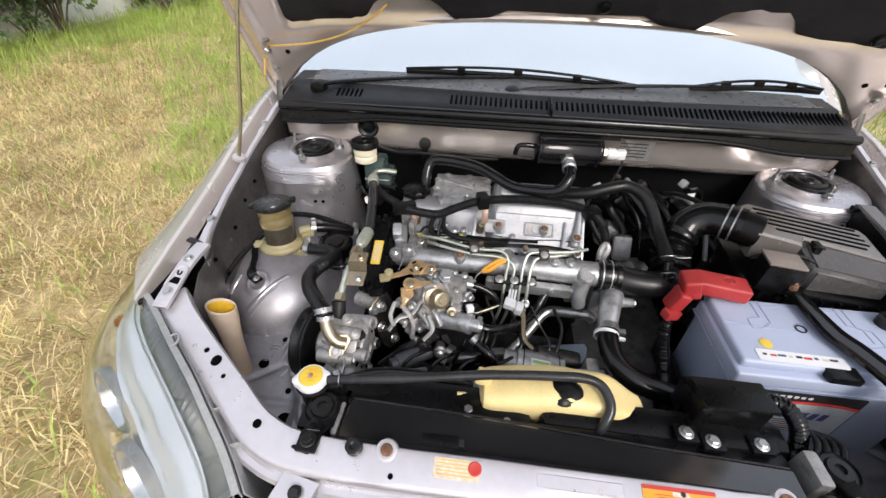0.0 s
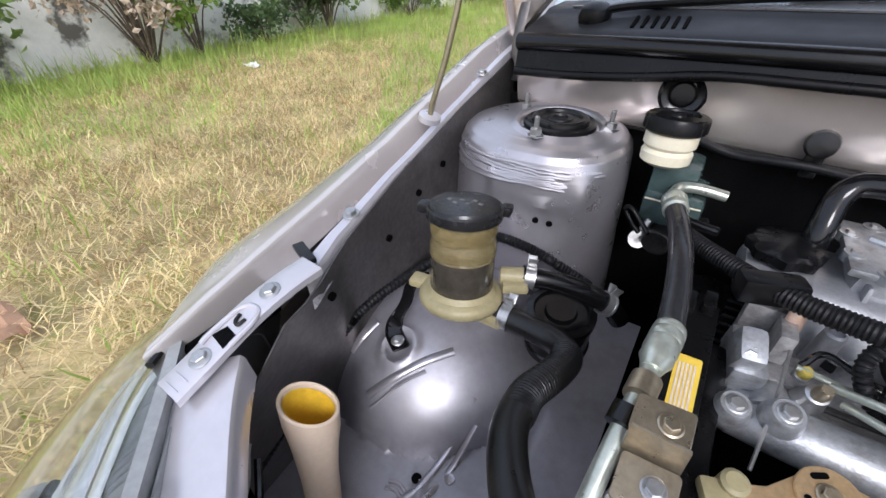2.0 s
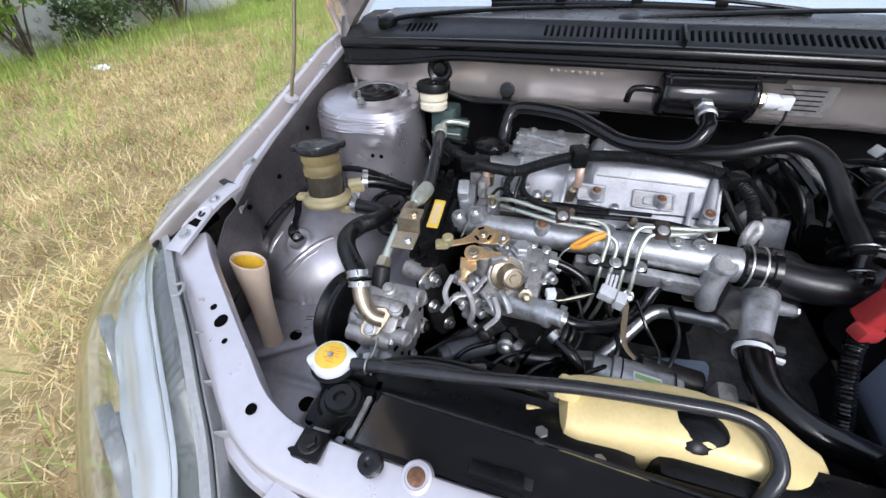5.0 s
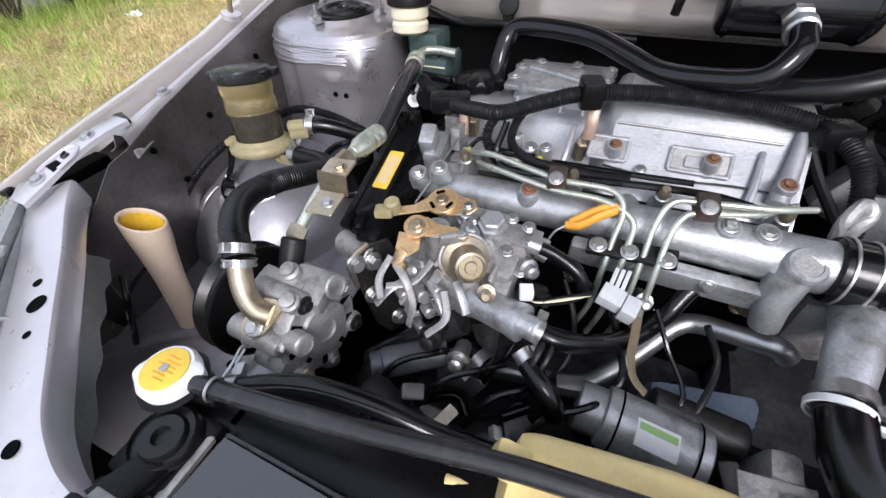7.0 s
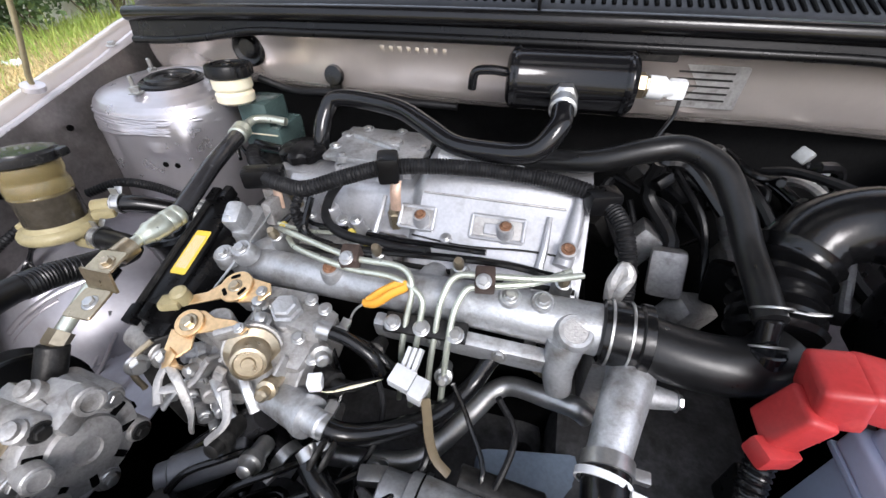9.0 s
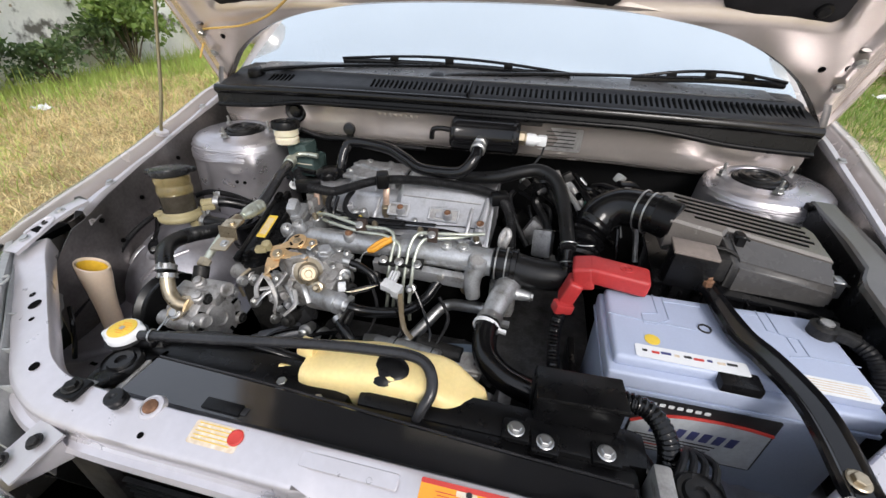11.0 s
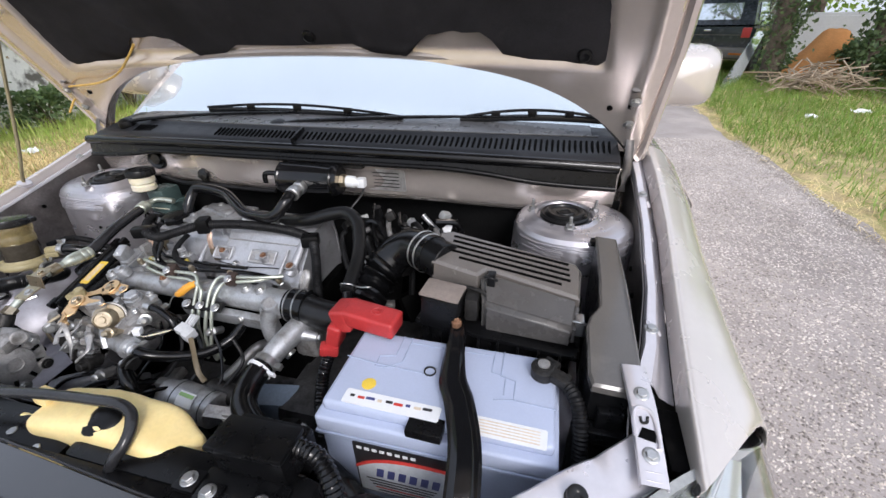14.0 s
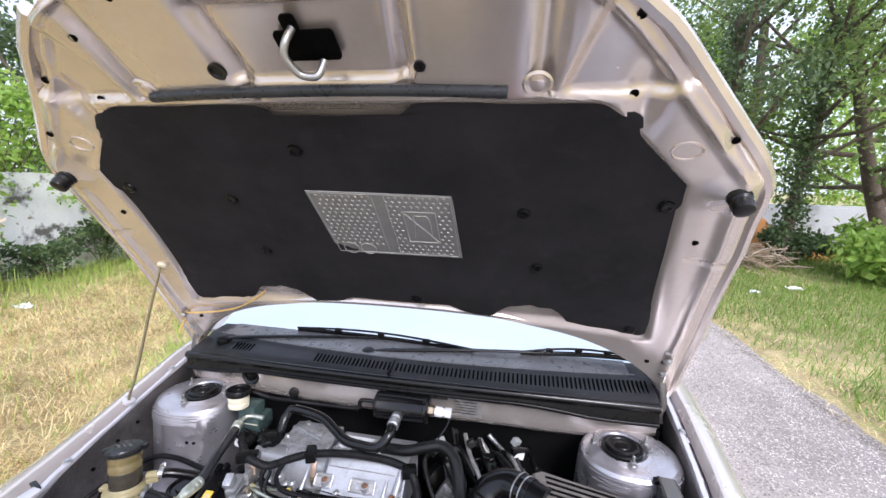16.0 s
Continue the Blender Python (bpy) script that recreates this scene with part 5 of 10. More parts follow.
for s in (-1, 1):
    cb = part("corner_bracket", surf(lambda u, v: side_pts([(0.335 + 0.05 * u + 0.02 * v, 0.712 - 0.05 * v + 0.012 * u, 0.668 - 0.018 * v - 0.006 * u)], s)[0], 6, 8, 0.0025), PAINT_IN, car, "folded silver corner bracket")
    for x, y, z in ((0.362, 0.700, 0.664), (0.386, 0.678, 0.654)):
        bolt("bolt", side_pts([(x, y, z)], s)[0], (0, -0.3, 1), 0.007, cb, DARK_METAL)
    part("bracket_web", surf(lambda u, v: side_pts([(0.338 + 0.05 * u, 0.708 - 0.045 * u, 0.660 - 0.016 * u - 0.03 * v)], s)[0], 6, 3, 0.002), PAINT_IN, cb)

# ---- engine ----
engine = empty("engine", (-0.09, 1.2, 0.25), "grimy silver diesel engine across the bay", "engine")
# Block and subframe take the shade black, for the dark below the engine.
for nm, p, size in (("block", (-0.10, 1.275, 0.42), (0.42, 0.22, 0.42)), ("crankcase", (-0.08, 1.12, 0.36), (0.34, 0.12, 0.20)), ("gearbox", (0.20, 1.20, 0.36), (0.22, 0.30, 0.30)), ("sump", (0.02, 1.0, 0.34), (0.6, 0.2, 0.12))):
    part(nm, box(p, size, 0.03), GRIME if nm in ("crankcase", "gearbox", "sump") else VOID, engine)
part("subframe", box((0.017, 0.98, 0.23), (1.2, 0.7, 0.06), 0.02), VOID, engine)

# cylinder head and cover: a cover leaning back, flat on top
def head_cover(u, v):
    x = -0.285 + 0.375 * u
    prof = [(1.195, 0.635), (1.198, 0.662), (1.206, 0.672), (1.262, 0.722), (1.280, 0.741), (1.295, 0.746), (1.35, 0.748), (1.37, 0.744), (1.38, 0.70), (1.382, 0.64)]
    k = min(int(v * 9), 8)
    w = v * 9 - k
    y = prof[k][0] + (prof[k + 1][0] - prof[k][0]) * w
    z = prof[k][1] + (prof[k + 1][1] - prof[k][1]) * w
    low = smooth(-0.115, -0.10, x)
    z -= (1 - low) * (0.03 * smooth(1.2, 1.26, y) + 0.03 * smooth(1.29, 1.25, y))
    return V((x, y, z))


cover = part("rocker_cover", surf(head_cover, 60, 45, 0.004), COVER_ALLOY, engine, "pale silver rocker cover")
part("cover_end", plate([(1.195, 0.60), (1.195, 0.662), (1.206, 0.672), (1.262, 0.722), (1.282, 0.742), (1.36, 0.748), (1.382, 0.70), (1.382, 0.60)], 0.012, Matrix.Translation((0.088, 0, 0)) @ Matrix(((0, 0, 1, 0), (1, 0, 0, 0), (0, 1, 0, 0), (0, 0, 0, 1))), 0.002), COVER_ALLOY, cover)
part("cover_pad", plate(rounded(0.11, 0.04, 0.006), 0.006, pose(-0.035, 1.322, 0.7545, 2, 0, -2), 0.001), WHITE, cover, "smooth white-painted pad")
face = Matrix.Translation((0, 1.232, 0.698)) @ Matrix.Rotation(radians(41), 4, "X")
# recessed window with its post, after the cast pattern of the cover
for x0, x1, wide in ((-0.034, 0.024, True), (-0.118, -0.078, False)):
    xm = (x0 + x1) / 2
    wm = Matrix.Translation((xm, 1.2405, 0.7062)) @ Matrix.Rotation(radians(41), 4, "X")
    rim = part("window_rim", join(*[tube([wm @ V((a * (x1 - x0) / 2, b * 0.0125, 0)), wm @ V((c * (x1 - x0) / 2, d * 0.0125, 0))], 0.0024, 8, 3) for a, b, c, d in ((-1, -1, -1, 1), (-1, 1, 1, 1), (1, 1, 1, -1), (1, -1, -1, -1))]), COVER_ALLOY, cover, "cast rim round a shallow window")
    part("window_floor", plate(rounded((x1 - x0) * 0.92, 0.021, 0.003), 0.0012, wm @ Matrix.Translation((0, 0, 0.0008)), 0), ALLOY_DULL, rim)
    if wide:
        part("window_pane", plate(rounded(0.018, 0.013, 0.002), 0.004, wm @ Matrix.Translation((-0.006, -0.002, 0.003)), 0.001), COVER_ALLOY, rim)
    q = wm @ V(((x1 - x0) * 0.16, -0.004, 0.0))
    part("post", lathe([(0.0105, -0.01), (0.0095, 0.004), (0.0085, 0.0125), (0.0045, 0.013)], axis(q, (0, -0.35, 1)), 20), COVER_ALLOY, rim)
    bolt("bolt", q + V((0, -0.0045, 0.0125)), (0, -0.35, 1), 0.0052, rim, RUST)
part("cover_seam", tube([(-0.28, 1.2, 0.668), (-0.1, 1.1995, 0.668), (0.085, 1.1995, 0.668)], 0.003, 8, 3), DARK_METAL, cover)
part("cast_line", tube([face @ V((x, -0.0105 + 0.0025 * math.sin(38 * x), 0.0012)) for x in [-0.10 + 0.0115 * k for k in range(16)]], 0.0011, 6, 2), DARK_METAL, cover, "dark cast step across the face")
part("cast_line", tube([face @ V((x, 0.043, 0.0012)) for x in [-0.095 + 0.02 * k for k in range(9)]], 0.0012, 6, 2), ALLOY_DULL, cover)
for x, r, up in ((-0.183, 0.0085, 0.014), (-0.165, 0.0075, 0.018), (-0.225, 0.007, 0.012), (-0.06, 0.0065, 0.008), (0.071, 0.0095, 0.022)):
    p = face @ V((x, -0.010, -0.004))
    part("post", lathe([(r * 1.25, -0.01), (r * 1.02, 0.004), (r, up), (r * 0.5, up + 0.001)], axis(p, (0, -0.4, 1)), 18), COVER_ALLOY, cover)
    bolt("bolt", p + V((0, -0.4, 1)).normalized() * up, (0, -0.4, 1), r * 0.62, cover, RUST if x > 0 else STEEL)
part("cover_rib", tube([(0.068, 1.212, 0.690), (0.075, 1.24, 0.712), (0.078, 1.27, 0.738)], (0.010, 0.006), 10, 4, flat=0.8), COVER_ALLOY, cover)
for x in (-0.145, 0.045):
    part("cover_rib", tube([face @ V((x, -0.030, 0.001)), face @ V((x + 0.003, 0.0, 0.003)), face @ V((x + 0.004, 0.032, 0.001))], (0.005, 0.003), 8, 3), COVER_ALLOY, cover)
part("gasket_flange", box((-0.10, 1.196, 0.652), (0.385, 0.018, 0.012), 0.003), ALLOY_DULL, cover)

# vacuum pump housing with bolted lid, left of the cover
hs = part("breather_housing", join(box((-0.178, 1.345, 0.706), (0.112, 0.085, 0.055), 0.012, taper=0.97), box((-0.178, 1.306, 0.70), (0.05, 0.03, 0.035), 0.008)), COVER_ALLOY, engine, "cast alloy housing with a bolted lid")
lid = part("housing_lid", box((-0.178, 1.345, 0.737), (0.128, 0.096, 0.008), 0.003), ALLOY, hs)
for k in range(9):
    a = k / 9 * 6.283
    p = (-0.178 + 0.058 * max(-1, min(1, 1.3 * math.cos(a))), 1.345 + 0.043 * max(-1, min(1, 1.3 * math.sin(a))), 0.741)
    part("lid_lug", lathe([(0.0085, -0.008), (0.0085, 0.001)], axis(p, (0, 0, 1)), 14), ALLOY, lid)
    bolt("bolt", p, (0, 0, 1), 0.005, lid, STEEL)
oil = part("oil_filler", lathe([(0.022, 0), (0.0225, 0.03), (0.020, 0.034)], axis((-0.283, 1.322, 0.69), (0, 0, 1)), 24), COVER_ALLOY, engine)
capb = lathe([(0.030, 0), (0.031, 0.010), (0.027, 0.014), (0.010, 0.016), (0.002, 0.016)], axis((-0.283, 1.322, 0.724), (0, 0, 1)), 40)
for i, v in enumerate(capb.verts):
    r = math.hypot(v.co.x + 0.283, v.co.y - 1.322)
    if r > 0.029:
        a = math.atan2(v.co.y - 1.322, v.co.x + 0.283)
        k = 1 + 0.07 * math.cos(8 * a)
        v.co.x, v.co.y = -0.283 + (v.co.x + 0.283) * k, 1.322 + (v.co.y - 1.322) * k
part("oil_cap", capb, BLACK, oil, "scalloped black oil filler cap")
part("filler_rim", box((-0.283, 1.322, 0.70), (0.06, 0.07, 0.04), 0.014), COVER_ALLOY, engine)

# intake manifold tube
mani = part("intake_manifold", tube([(-0.292, 1.172, 0.655), (-0.24, 1.163, 0.663), (-0.1, 1.160, 0.667), (0.02, 1.155, 0.671), (0.118, 1.150, 0.673)], (0.0195, 0.0250), 28, 6), ALLOY, engine, "long cast alloy intake manifold")
part("manifold_end", lathe([(0.0195, -0.006), (0.018, 0.008), (0.010, 0.014), (0.002, 0.015)], axis((-0.292, 1.172, 0.655), (-1, 0.15, -0.1)), 24), ALLOY, mani)
for x, y in ((-0.275, 1.205), (-0.17, 1.2), (-0.07, 1.2), (0.02, 1.196)):
    part("runner", tube([(x, 1.165, 0.667), (x + 0.004, 1.19, 0.664), (x + 0.006, 1.22, 0.645)], 0.016, 16, 4), ALLOY, mani)
for x, z, ml in ((-0.298, 0.688, STEEL), (-0.165, 0.695, RUST), (0.022, 0.699, STEEL), (-0.27, 0.70, STEEL), (0.052, 0.70, STEEL)):
    part("boss", lathe([(0.0145, -0.016), (0.0115, -0.002), (0.010, 0.0)], axis((x, 1.150, z - 0.002), (0, -0.35, 1)), 18), ALLOY, mani)
    bolt("bolt", (x, 1.150, z - 0.002), (0, -0.35, 1), 0.0062, mani, ml)
boss = part("sensor_boss", join(lathe([(0.020, -0.03), (0.0175, 0.0), (0.0150, 0.003), (0.0115, 0.003), (0.011, -0.004), (0.002, -0.006)], axis((0.083, 1.131, 0.686), (0.1, -0.5, 1)), 6 * 4), tube([(0.078, 1.132, 0.67), (0.076, 1.122, 0.64), (0.08, 1.118, 0.615)], (0.0175, 0.013), 16, 4)), ALLOY, mani, "open threaded boss")
part("thread", lathe([(0.0112, 0.0026), (0.0104, -0.001), (0.0110, -0.003), (0.0104, -0.006), (0.002, -0.007)], axis((0.083, 1.131, 0.686), (0.1, -0.5, 1)), 20), ALLOY_DULL, boss)
part("lower_flange", box((-0.01, 1.128, 0.642), (0.20, 0.016, 0.03), 0.005, (14, 2, 0)), ALLOY, mani)
for x in (-0.045, 0.02):
    bolt("bolt", (x, 1.117, 0.648), (0, -1, 0.3), 0.006, mani, STEEL)

# injector bodies and leak-off plugs in the trough left of the cover
for x, y, z in ((-0.255, 1.214, 0.672), (-0.169, 1.218, 0.674), (-0.150, 1.214, 0.668)):
    ib = part("leak_off_union", lathe([(0.009, -0.03), (0.009, 0.004), (0.006, 0.006), (0.006, 0.014), (0.004, 0.016)], axis((x, y, z), (0, -0.35, 1)), 12), STEEL, engine)
    part("yellow_plug", lathe([(0.004, 0.012), (0.005, 0.014), (0.005, 0.021), (0.0035, 0.023), (0.001, 0.023)], axis((x, y, z), (0, -0.35, 1)), 12), mat("yellow_plug", (0.5, 0.4, 0.08), 0.45), ib, "yellow plastic plug")
for x, y, r in ((-0.205, 1.238, 0.009), (-0.240, 1.250, 0.008)):
    part("cover_post", lathe([(r * 1.25, -0.03), (r * 1.1, 0.002), (r, 0.016), (r * 0.72, 0.018), (r * 0.6, 0.014), (0.001, 0.014)], axis((x, y, 0.690), (0, -0.1, 1)), 20), COVER_ALLOY, engine)
part("head_casting", join(box((-0.20, 1.232, 0.652), (0.17, 0.05, 0.03), 0.008), box((-0.262, 1.218, 0.655), (0.04, 0.04, 0.05), 0.01), box((-0.145, 1.214, 0.65), (0.06, 0.03, 0.035), 0.008)), ALLOY_DULL, engine)
part("leak_off_pipe", tube([(-0.262, 1.208, 0.692), (-0.225, 1.205, 0.690), (-0.19, 1.212, 0.688), (-0.165, 1.214, 0.692)], 0.0025, 8, 5), PALE_TUBE, engine)
part("plug_bus", tube([(-0.24, 1.235, 0.683), (-0.20, 1.222, 0.680), (-0.16, 1.228, 0.682), (-0.12, 1.222, 0.684)], 0.004, 8, 4), CLOTH_TAPE, engine)

# injector rails: clamps, thin pipes and yellow-tipped injectors
rails = part("pipe_bracket", box((-0.053, 1.118, 0.667), (0.082, 0.02, 0.008), 0.002, (20, -3, 0)), DARK_METAL, engine, "dark clamp plate over the injector pipes")
for x in (-0.084, -0.055, -0.022):
    bolt("bolt", (x, 1.112, 0.672), (0, -0.4, 1), 0.0068, rails, STEEL)
PIPES = [
    [(-0.245, 1.19, 0.70), (-0.21, 1.165, 0.717), (-0.138, 1.150, 0.712), (-0.085, 1.148, 0.712), (-0.070, 1.135, 0.70), (-0.072, 1.12, 0.675), (-0.074, 1.104, 0.645), (-0.076, 1.10, 0.60), (-0.085, 1.105, 0.55)],
    [(-0.235, 1.185, 0.692), (-0.2, 1.155, 0.706), (-0.138, 1.142, 0.704), (-0.09, 1.140, 0.704), (-0.060, 1.13, 0.695), (-0.058, 1.115, 0.672), (-0.060, 1.100, 0.64), (-0.062, 1.095, 0.60), (-0.07, 1.10, 0.55)],
    [(0.085, 1.178, 0.712), (0.05, 1.16, 0.716), (-0.003, 1.152, 0.715), (-0.03, 1.148, 0.712), (-0.040, 1.132, 0.695), (-0.042, 1.115, 0.67), (-0.044, 1.098, 0.635), (-0.045, 1.09, 0.60), (-0.05, 1.10, 0.55)],
    [(0.075, 1.19, 0.705), (0.04, 1.16, 0.708), (-0.003, 1.145, 0.708), (-0.018, 1.140, 0.705), (-0.026, 1.125, 0.69), (-0.028, 1.108, 0.665), (-0.029, 1.094, 0.63), (-0.03, 1.085, 0.60), (-0.035, 1.10, 0.55)],
]
for p in PIPES:
    part("injector_pipe", tube(p, 0.0032, 10, 6), PALE_TUBE, rails)
for x in (-0.138, -0.003):
    c = part("pipe_clip", box((x, 1.150, 0.712), (0.019, 0.022, 0.018), 0.003, (15, 0, 8)), CLIP_BROWN, rails, "rusty brown pipe clip")
    bolt("bolt", (x, 1.141, 0.7185), (0, -0.6, 1), 0.006, c, STEEL)
for x in (-0.25, -0.125, -0.035, 0.07):
    inj = part("injector", lathe([(0.011, -0.03), (0.011, 0.0), (0.008, 0.004), (0.008, 0.014), (0.005, 0.016), (0.005, 0.024), (0.003, 0.025)], axis((x, 1.19, 0.68), (0, -0.4, 1)), 12), STEEL, engine)
    part("nozzle_tip", lathe([(0.0055, 0.012), (0.006, 0.02), (0.004, 0.026)], axis((x, 1.188, 0.682), (0, -0.4, 1)), 10), BRASS, inj)
part("glow_plug_wire", tube([(-0.21, 1.21, 0.735), (-0.215, 1.19, 0.70), (-0.19, 1.185, 0.69), (-0.12, 1.185, 0.695), (0.0, 1.19, 0.70), (0.06, 1.195, 0.69)], 0.004, 8, 6), RUBBER, engine)
hook = part("lifting_eye", join(*[tube([V((0.115, 1.19, 0.62)), V((0.118, 1.185, 0.66)), V((0.122, 1.185, 0.69)), V((0.128, 1.19, 0.708)), V((0.122, 1.196, 0.715)), V((0.115, 1.19, 0.70)), V((0.116, 1.186, 0.68))], 0.006, 8, 5)]), ALLOY_DULL, engine)

# dipstick
dip = part("dipstick", tube([(-0.118, 1.126, 0.676), (-0.105, 1.124, 0.681), (-0.09, 1.13, 0.692), (-0.077, 1.135, 0.699), (-0.082, 1.138, 0.70), (-0.1, 1.133, 0.69), (-0.114, 1.128, 0.679)], 0.0038, 10, 5, flat=1.3), ORANGE_GRIP, engine, "orange dipstick loop")
part("dipstick_web", tube([(-0.114, 1.127, 0.677), (-0.098, 1.130, 0.687), (-0.082, 1.136, 0.698)], 0.0042, 8, 3, flat=0.8), ORANGE_GRIP, dip)
part("dipstick_wire", tube([(-0.117, 1.126, 0.677), (-0.128, 1.12, 0.668), (-0.135, 1.115, 0.65)], 0.0012, 6, 3), STEEL, dip)

# timing cover with the cable clip and label
tc = part("timing_cover", join(box((-0.325, 1.2, 0.52), (0.05, 0.28, 0.30), 0.02), box((-0.318, 1.14, 0.615), (0.03, 0.16, 0.12), 0.01, (12, 0, 0))), BLACK, engine, "black timing belt cover")
for k in range(8):
    part("fin", box((-0.308 + 0.0015 * k, 1.20 + 0.013 * k, 0.655), (0.026, 0.004, 0.05), 0.001, (14, 0, 0)), BLACK, tc)
lm = Matrix.Translation((-0.3375, 1.144, 0.682)) @ Matrix.Rotation(radians(17), 4, "X") @ Matrix.Rotation(radians(2), 4, "Z")
pl = part("label_strip", box((0, 0, 0), (0.036, 0.17, 0.006), 0.002), BLACK, engine, "black strip with a yellow label")
pl.data.transform(lm)
lab = part("yellow_label", plate(rounded(0.019, 0.058, 0.002), 0.0008, lm @ Matrix.Translation((0.004, 0.0, 0.0042)), 0), YELLOW, pl)
for k in range(5):
    part("print_line", plate(rounded(0.0016, 0.044, 0.0006), 0.0003, lm @ Matrix.Translation((-0.002 + 0.0028 * k, 0.0, 0.0046)), 0), FADED, lab)
for y0 in (-0.082, 0.078):
    part("cable_stay", join(box((-0.008, y0, 0.008), (0.012, 0.02, 0.012), 0.002), box((0.008, y0 + 0.004, 0.008), (0.01, 0.018, 0.016), 0.002)), BLACK, pl).data.transform(lm)
part("edge_rail", tube([lm @ V((-0.016, -0.075, 0.004)), lm @ V((-0.016, 0.08, 0.004))], 0.0035, 8, 3), DARK_METAL, pl)
part("throttle_cable", tube([(-0.27, 1.215, 0.705), (-0.275, 1.165, 0.69), (-0.283, 1.11, 0.672)], 0.0014, 6, 4), STEEL, engine)
part("cable_bracket", join(box((-0.288, 1.25, 0.69), (0.03, 0.012, 0.045), 0.002), box((-0.275, 1.225, 0.70), (0.012, 0.03, 0.03), 0.002)), ALLOY_DULL, engine)

# injection pump with gold linkage
ip = part("injection_pump", join(box((-0.192, 1.088, 0.632), (0.088, 0.066, 0.062), 0.012, (8, 0, -6)), rod((-0.262, 1.07, 0.612), (-0.150, 1.062, 0.618), 0.034, n=32), box((-0.163, 1.098, 0.655), (0.040, 0.036, 0.038), 0.007, (0, 0, -8)), box((-0.205, 1.118, 0.655), (0.06, 0.03, 0.03), 0.007), rod((-0.235, 1.066, 0.645), (-0.235, 1.062, 0.690), 0.014, n=20)), ALLOY_DULL, engine, "cast injection pump with gold levers")
for k in range(3):
    part("cast_rib", box((-0.225 + 0.028 * k, 1.055, 0.642), (0.005, 0.02, 0.046), 0.002, (20, 0, -5)), ALLOY_DULL, ip)
for p in ((-0.146, 1.086, 0.677), (-0.165, 1.076, 0.668), (-0.148, 1.066, 0.655), (-0.210, 1.105, 0.673), (-0.172, 1.117, 0.676), (-0.216, 1.086, 0.668), (-0.152, 1.108, 0.677)):
    bolt("bolt", p, (0.1, -0.3, 1), 0.0056, ip, STEEL)
part("hex_plug", lathe([(0.0165, 0), (0.0155, 0.012), (0.0125, 0.013), (0.0125, 0.020), (0.0105, 0.022), (0.006, 0.0225)], axis((-0.188, 1.099, 0.668), (0.05, -0.2, 1)), 6), ALLOY, ip, "large bright hexagon plug")
part("plug_base", lathe([(0.0185, -0.012), (0.018, 0.0), (0.0165, 0.002)], axis((-0.188, 1.099, 0.668), (0.05, -0.2, 1)), 24), ALLOY_DULL, ip)
for p, w in (((-0.218, 1.098, 0.676), (0.1, -0.2, 1)), ((-0.205, 1.082, 0.674), (0.1, -0.3, 1))):
    part("banjo_union", join(lathe([(0.009, -0.012), (0.009, 0.001), (0.006, 0.002), (0.006, 0.009), (0.0045, 0.010)], axis(p, w), 8), rod(p, (p[0] + 0.006, p[1] - 0.022, p[2] - 0.002), 0.0042, n=10)), STEEL, ip)


def disc(m, r, thick, n=26):
    return lathe([(0.001, 0), (r - 0.0006, 0), (r, -0.0006), (r, -thick), (0.001, -thick)], m, n, False)


# upper lever: slotted disc with an arm to the cable end
lev = Matrix.Translation((-0.247, 1.105, 0.689)) @ Matrix.Rotation(radians(16), 4, "X") @ Matrix.Rotation(radians(-4), 4, "Y")
l1 = part("throttle_lever", join(disc(lev, 0.0175, 0.0025), plate([(-0.055, -0.020), (-0.046, -0.028), (-0.030, -0.022), (-0.010, -0.014), (0.012, -0.015), (0.034, -0.010), (0.040, 0.0), (0.034, 0.010), (0.010, 0.013), (-0.012, 0.010), (-0.030, -0.010), (-0.044, -0.016)], 0.0022, lev @ Matrix.Translation((0, 0, -0.0028)), 0.0005)), LEVER_GOLD, ip, "gold throttle lever plate")
part("lever_slot", join(*[plate(rounded(0.010, 0.004, 0.0018), 0.0005, lev @ Matrix.Rotation(a, 4, "Z") @ Matrix.Translation((0.0, 0.0115, 0.0004)), 0) for a in (0.5, 2.4, 4.3)]), VOID, l1)
bolt("bolt", lev @ V((0.0, 0.0, 0.0)), (0, -0.25, 1), 0.0058, l1, BRASS)
bolt("bolt", lev @ V((0.030, 0.0, -0.002)), (0, -0.25, 1), 0.0046, l1, STEEL)
part("lever_shaft", lathe([(0.010, -0.035), (0.010, -0.004), (0.013, -0.003)], lev, 18), ALLOY_DULL, l1)
ce = part("cable_end", join(lathe([(0.0085, -0.012), (0.0085, 0.002), (0.006, 0.004), (0.0035, 0.004)], axis((-0.296, 1.083, 0.688), (0, -0.2, 1)), 18), box((-0.303, 1.076, 0.680), (0.020, 0.016, 0.010), 0.003, (0, 0, 20))), OLIVE_PLASTIC, l1, "cable end nipple")
# lower lever: bolt plate with three arms, one folded down
l2m = Matrix.Translation((-0.248, 1.047, 0.699)) @ Matrix.Rotation(radians(20), 4, "X") @ Matrix.Rotation(radians(6), 4, "Y")
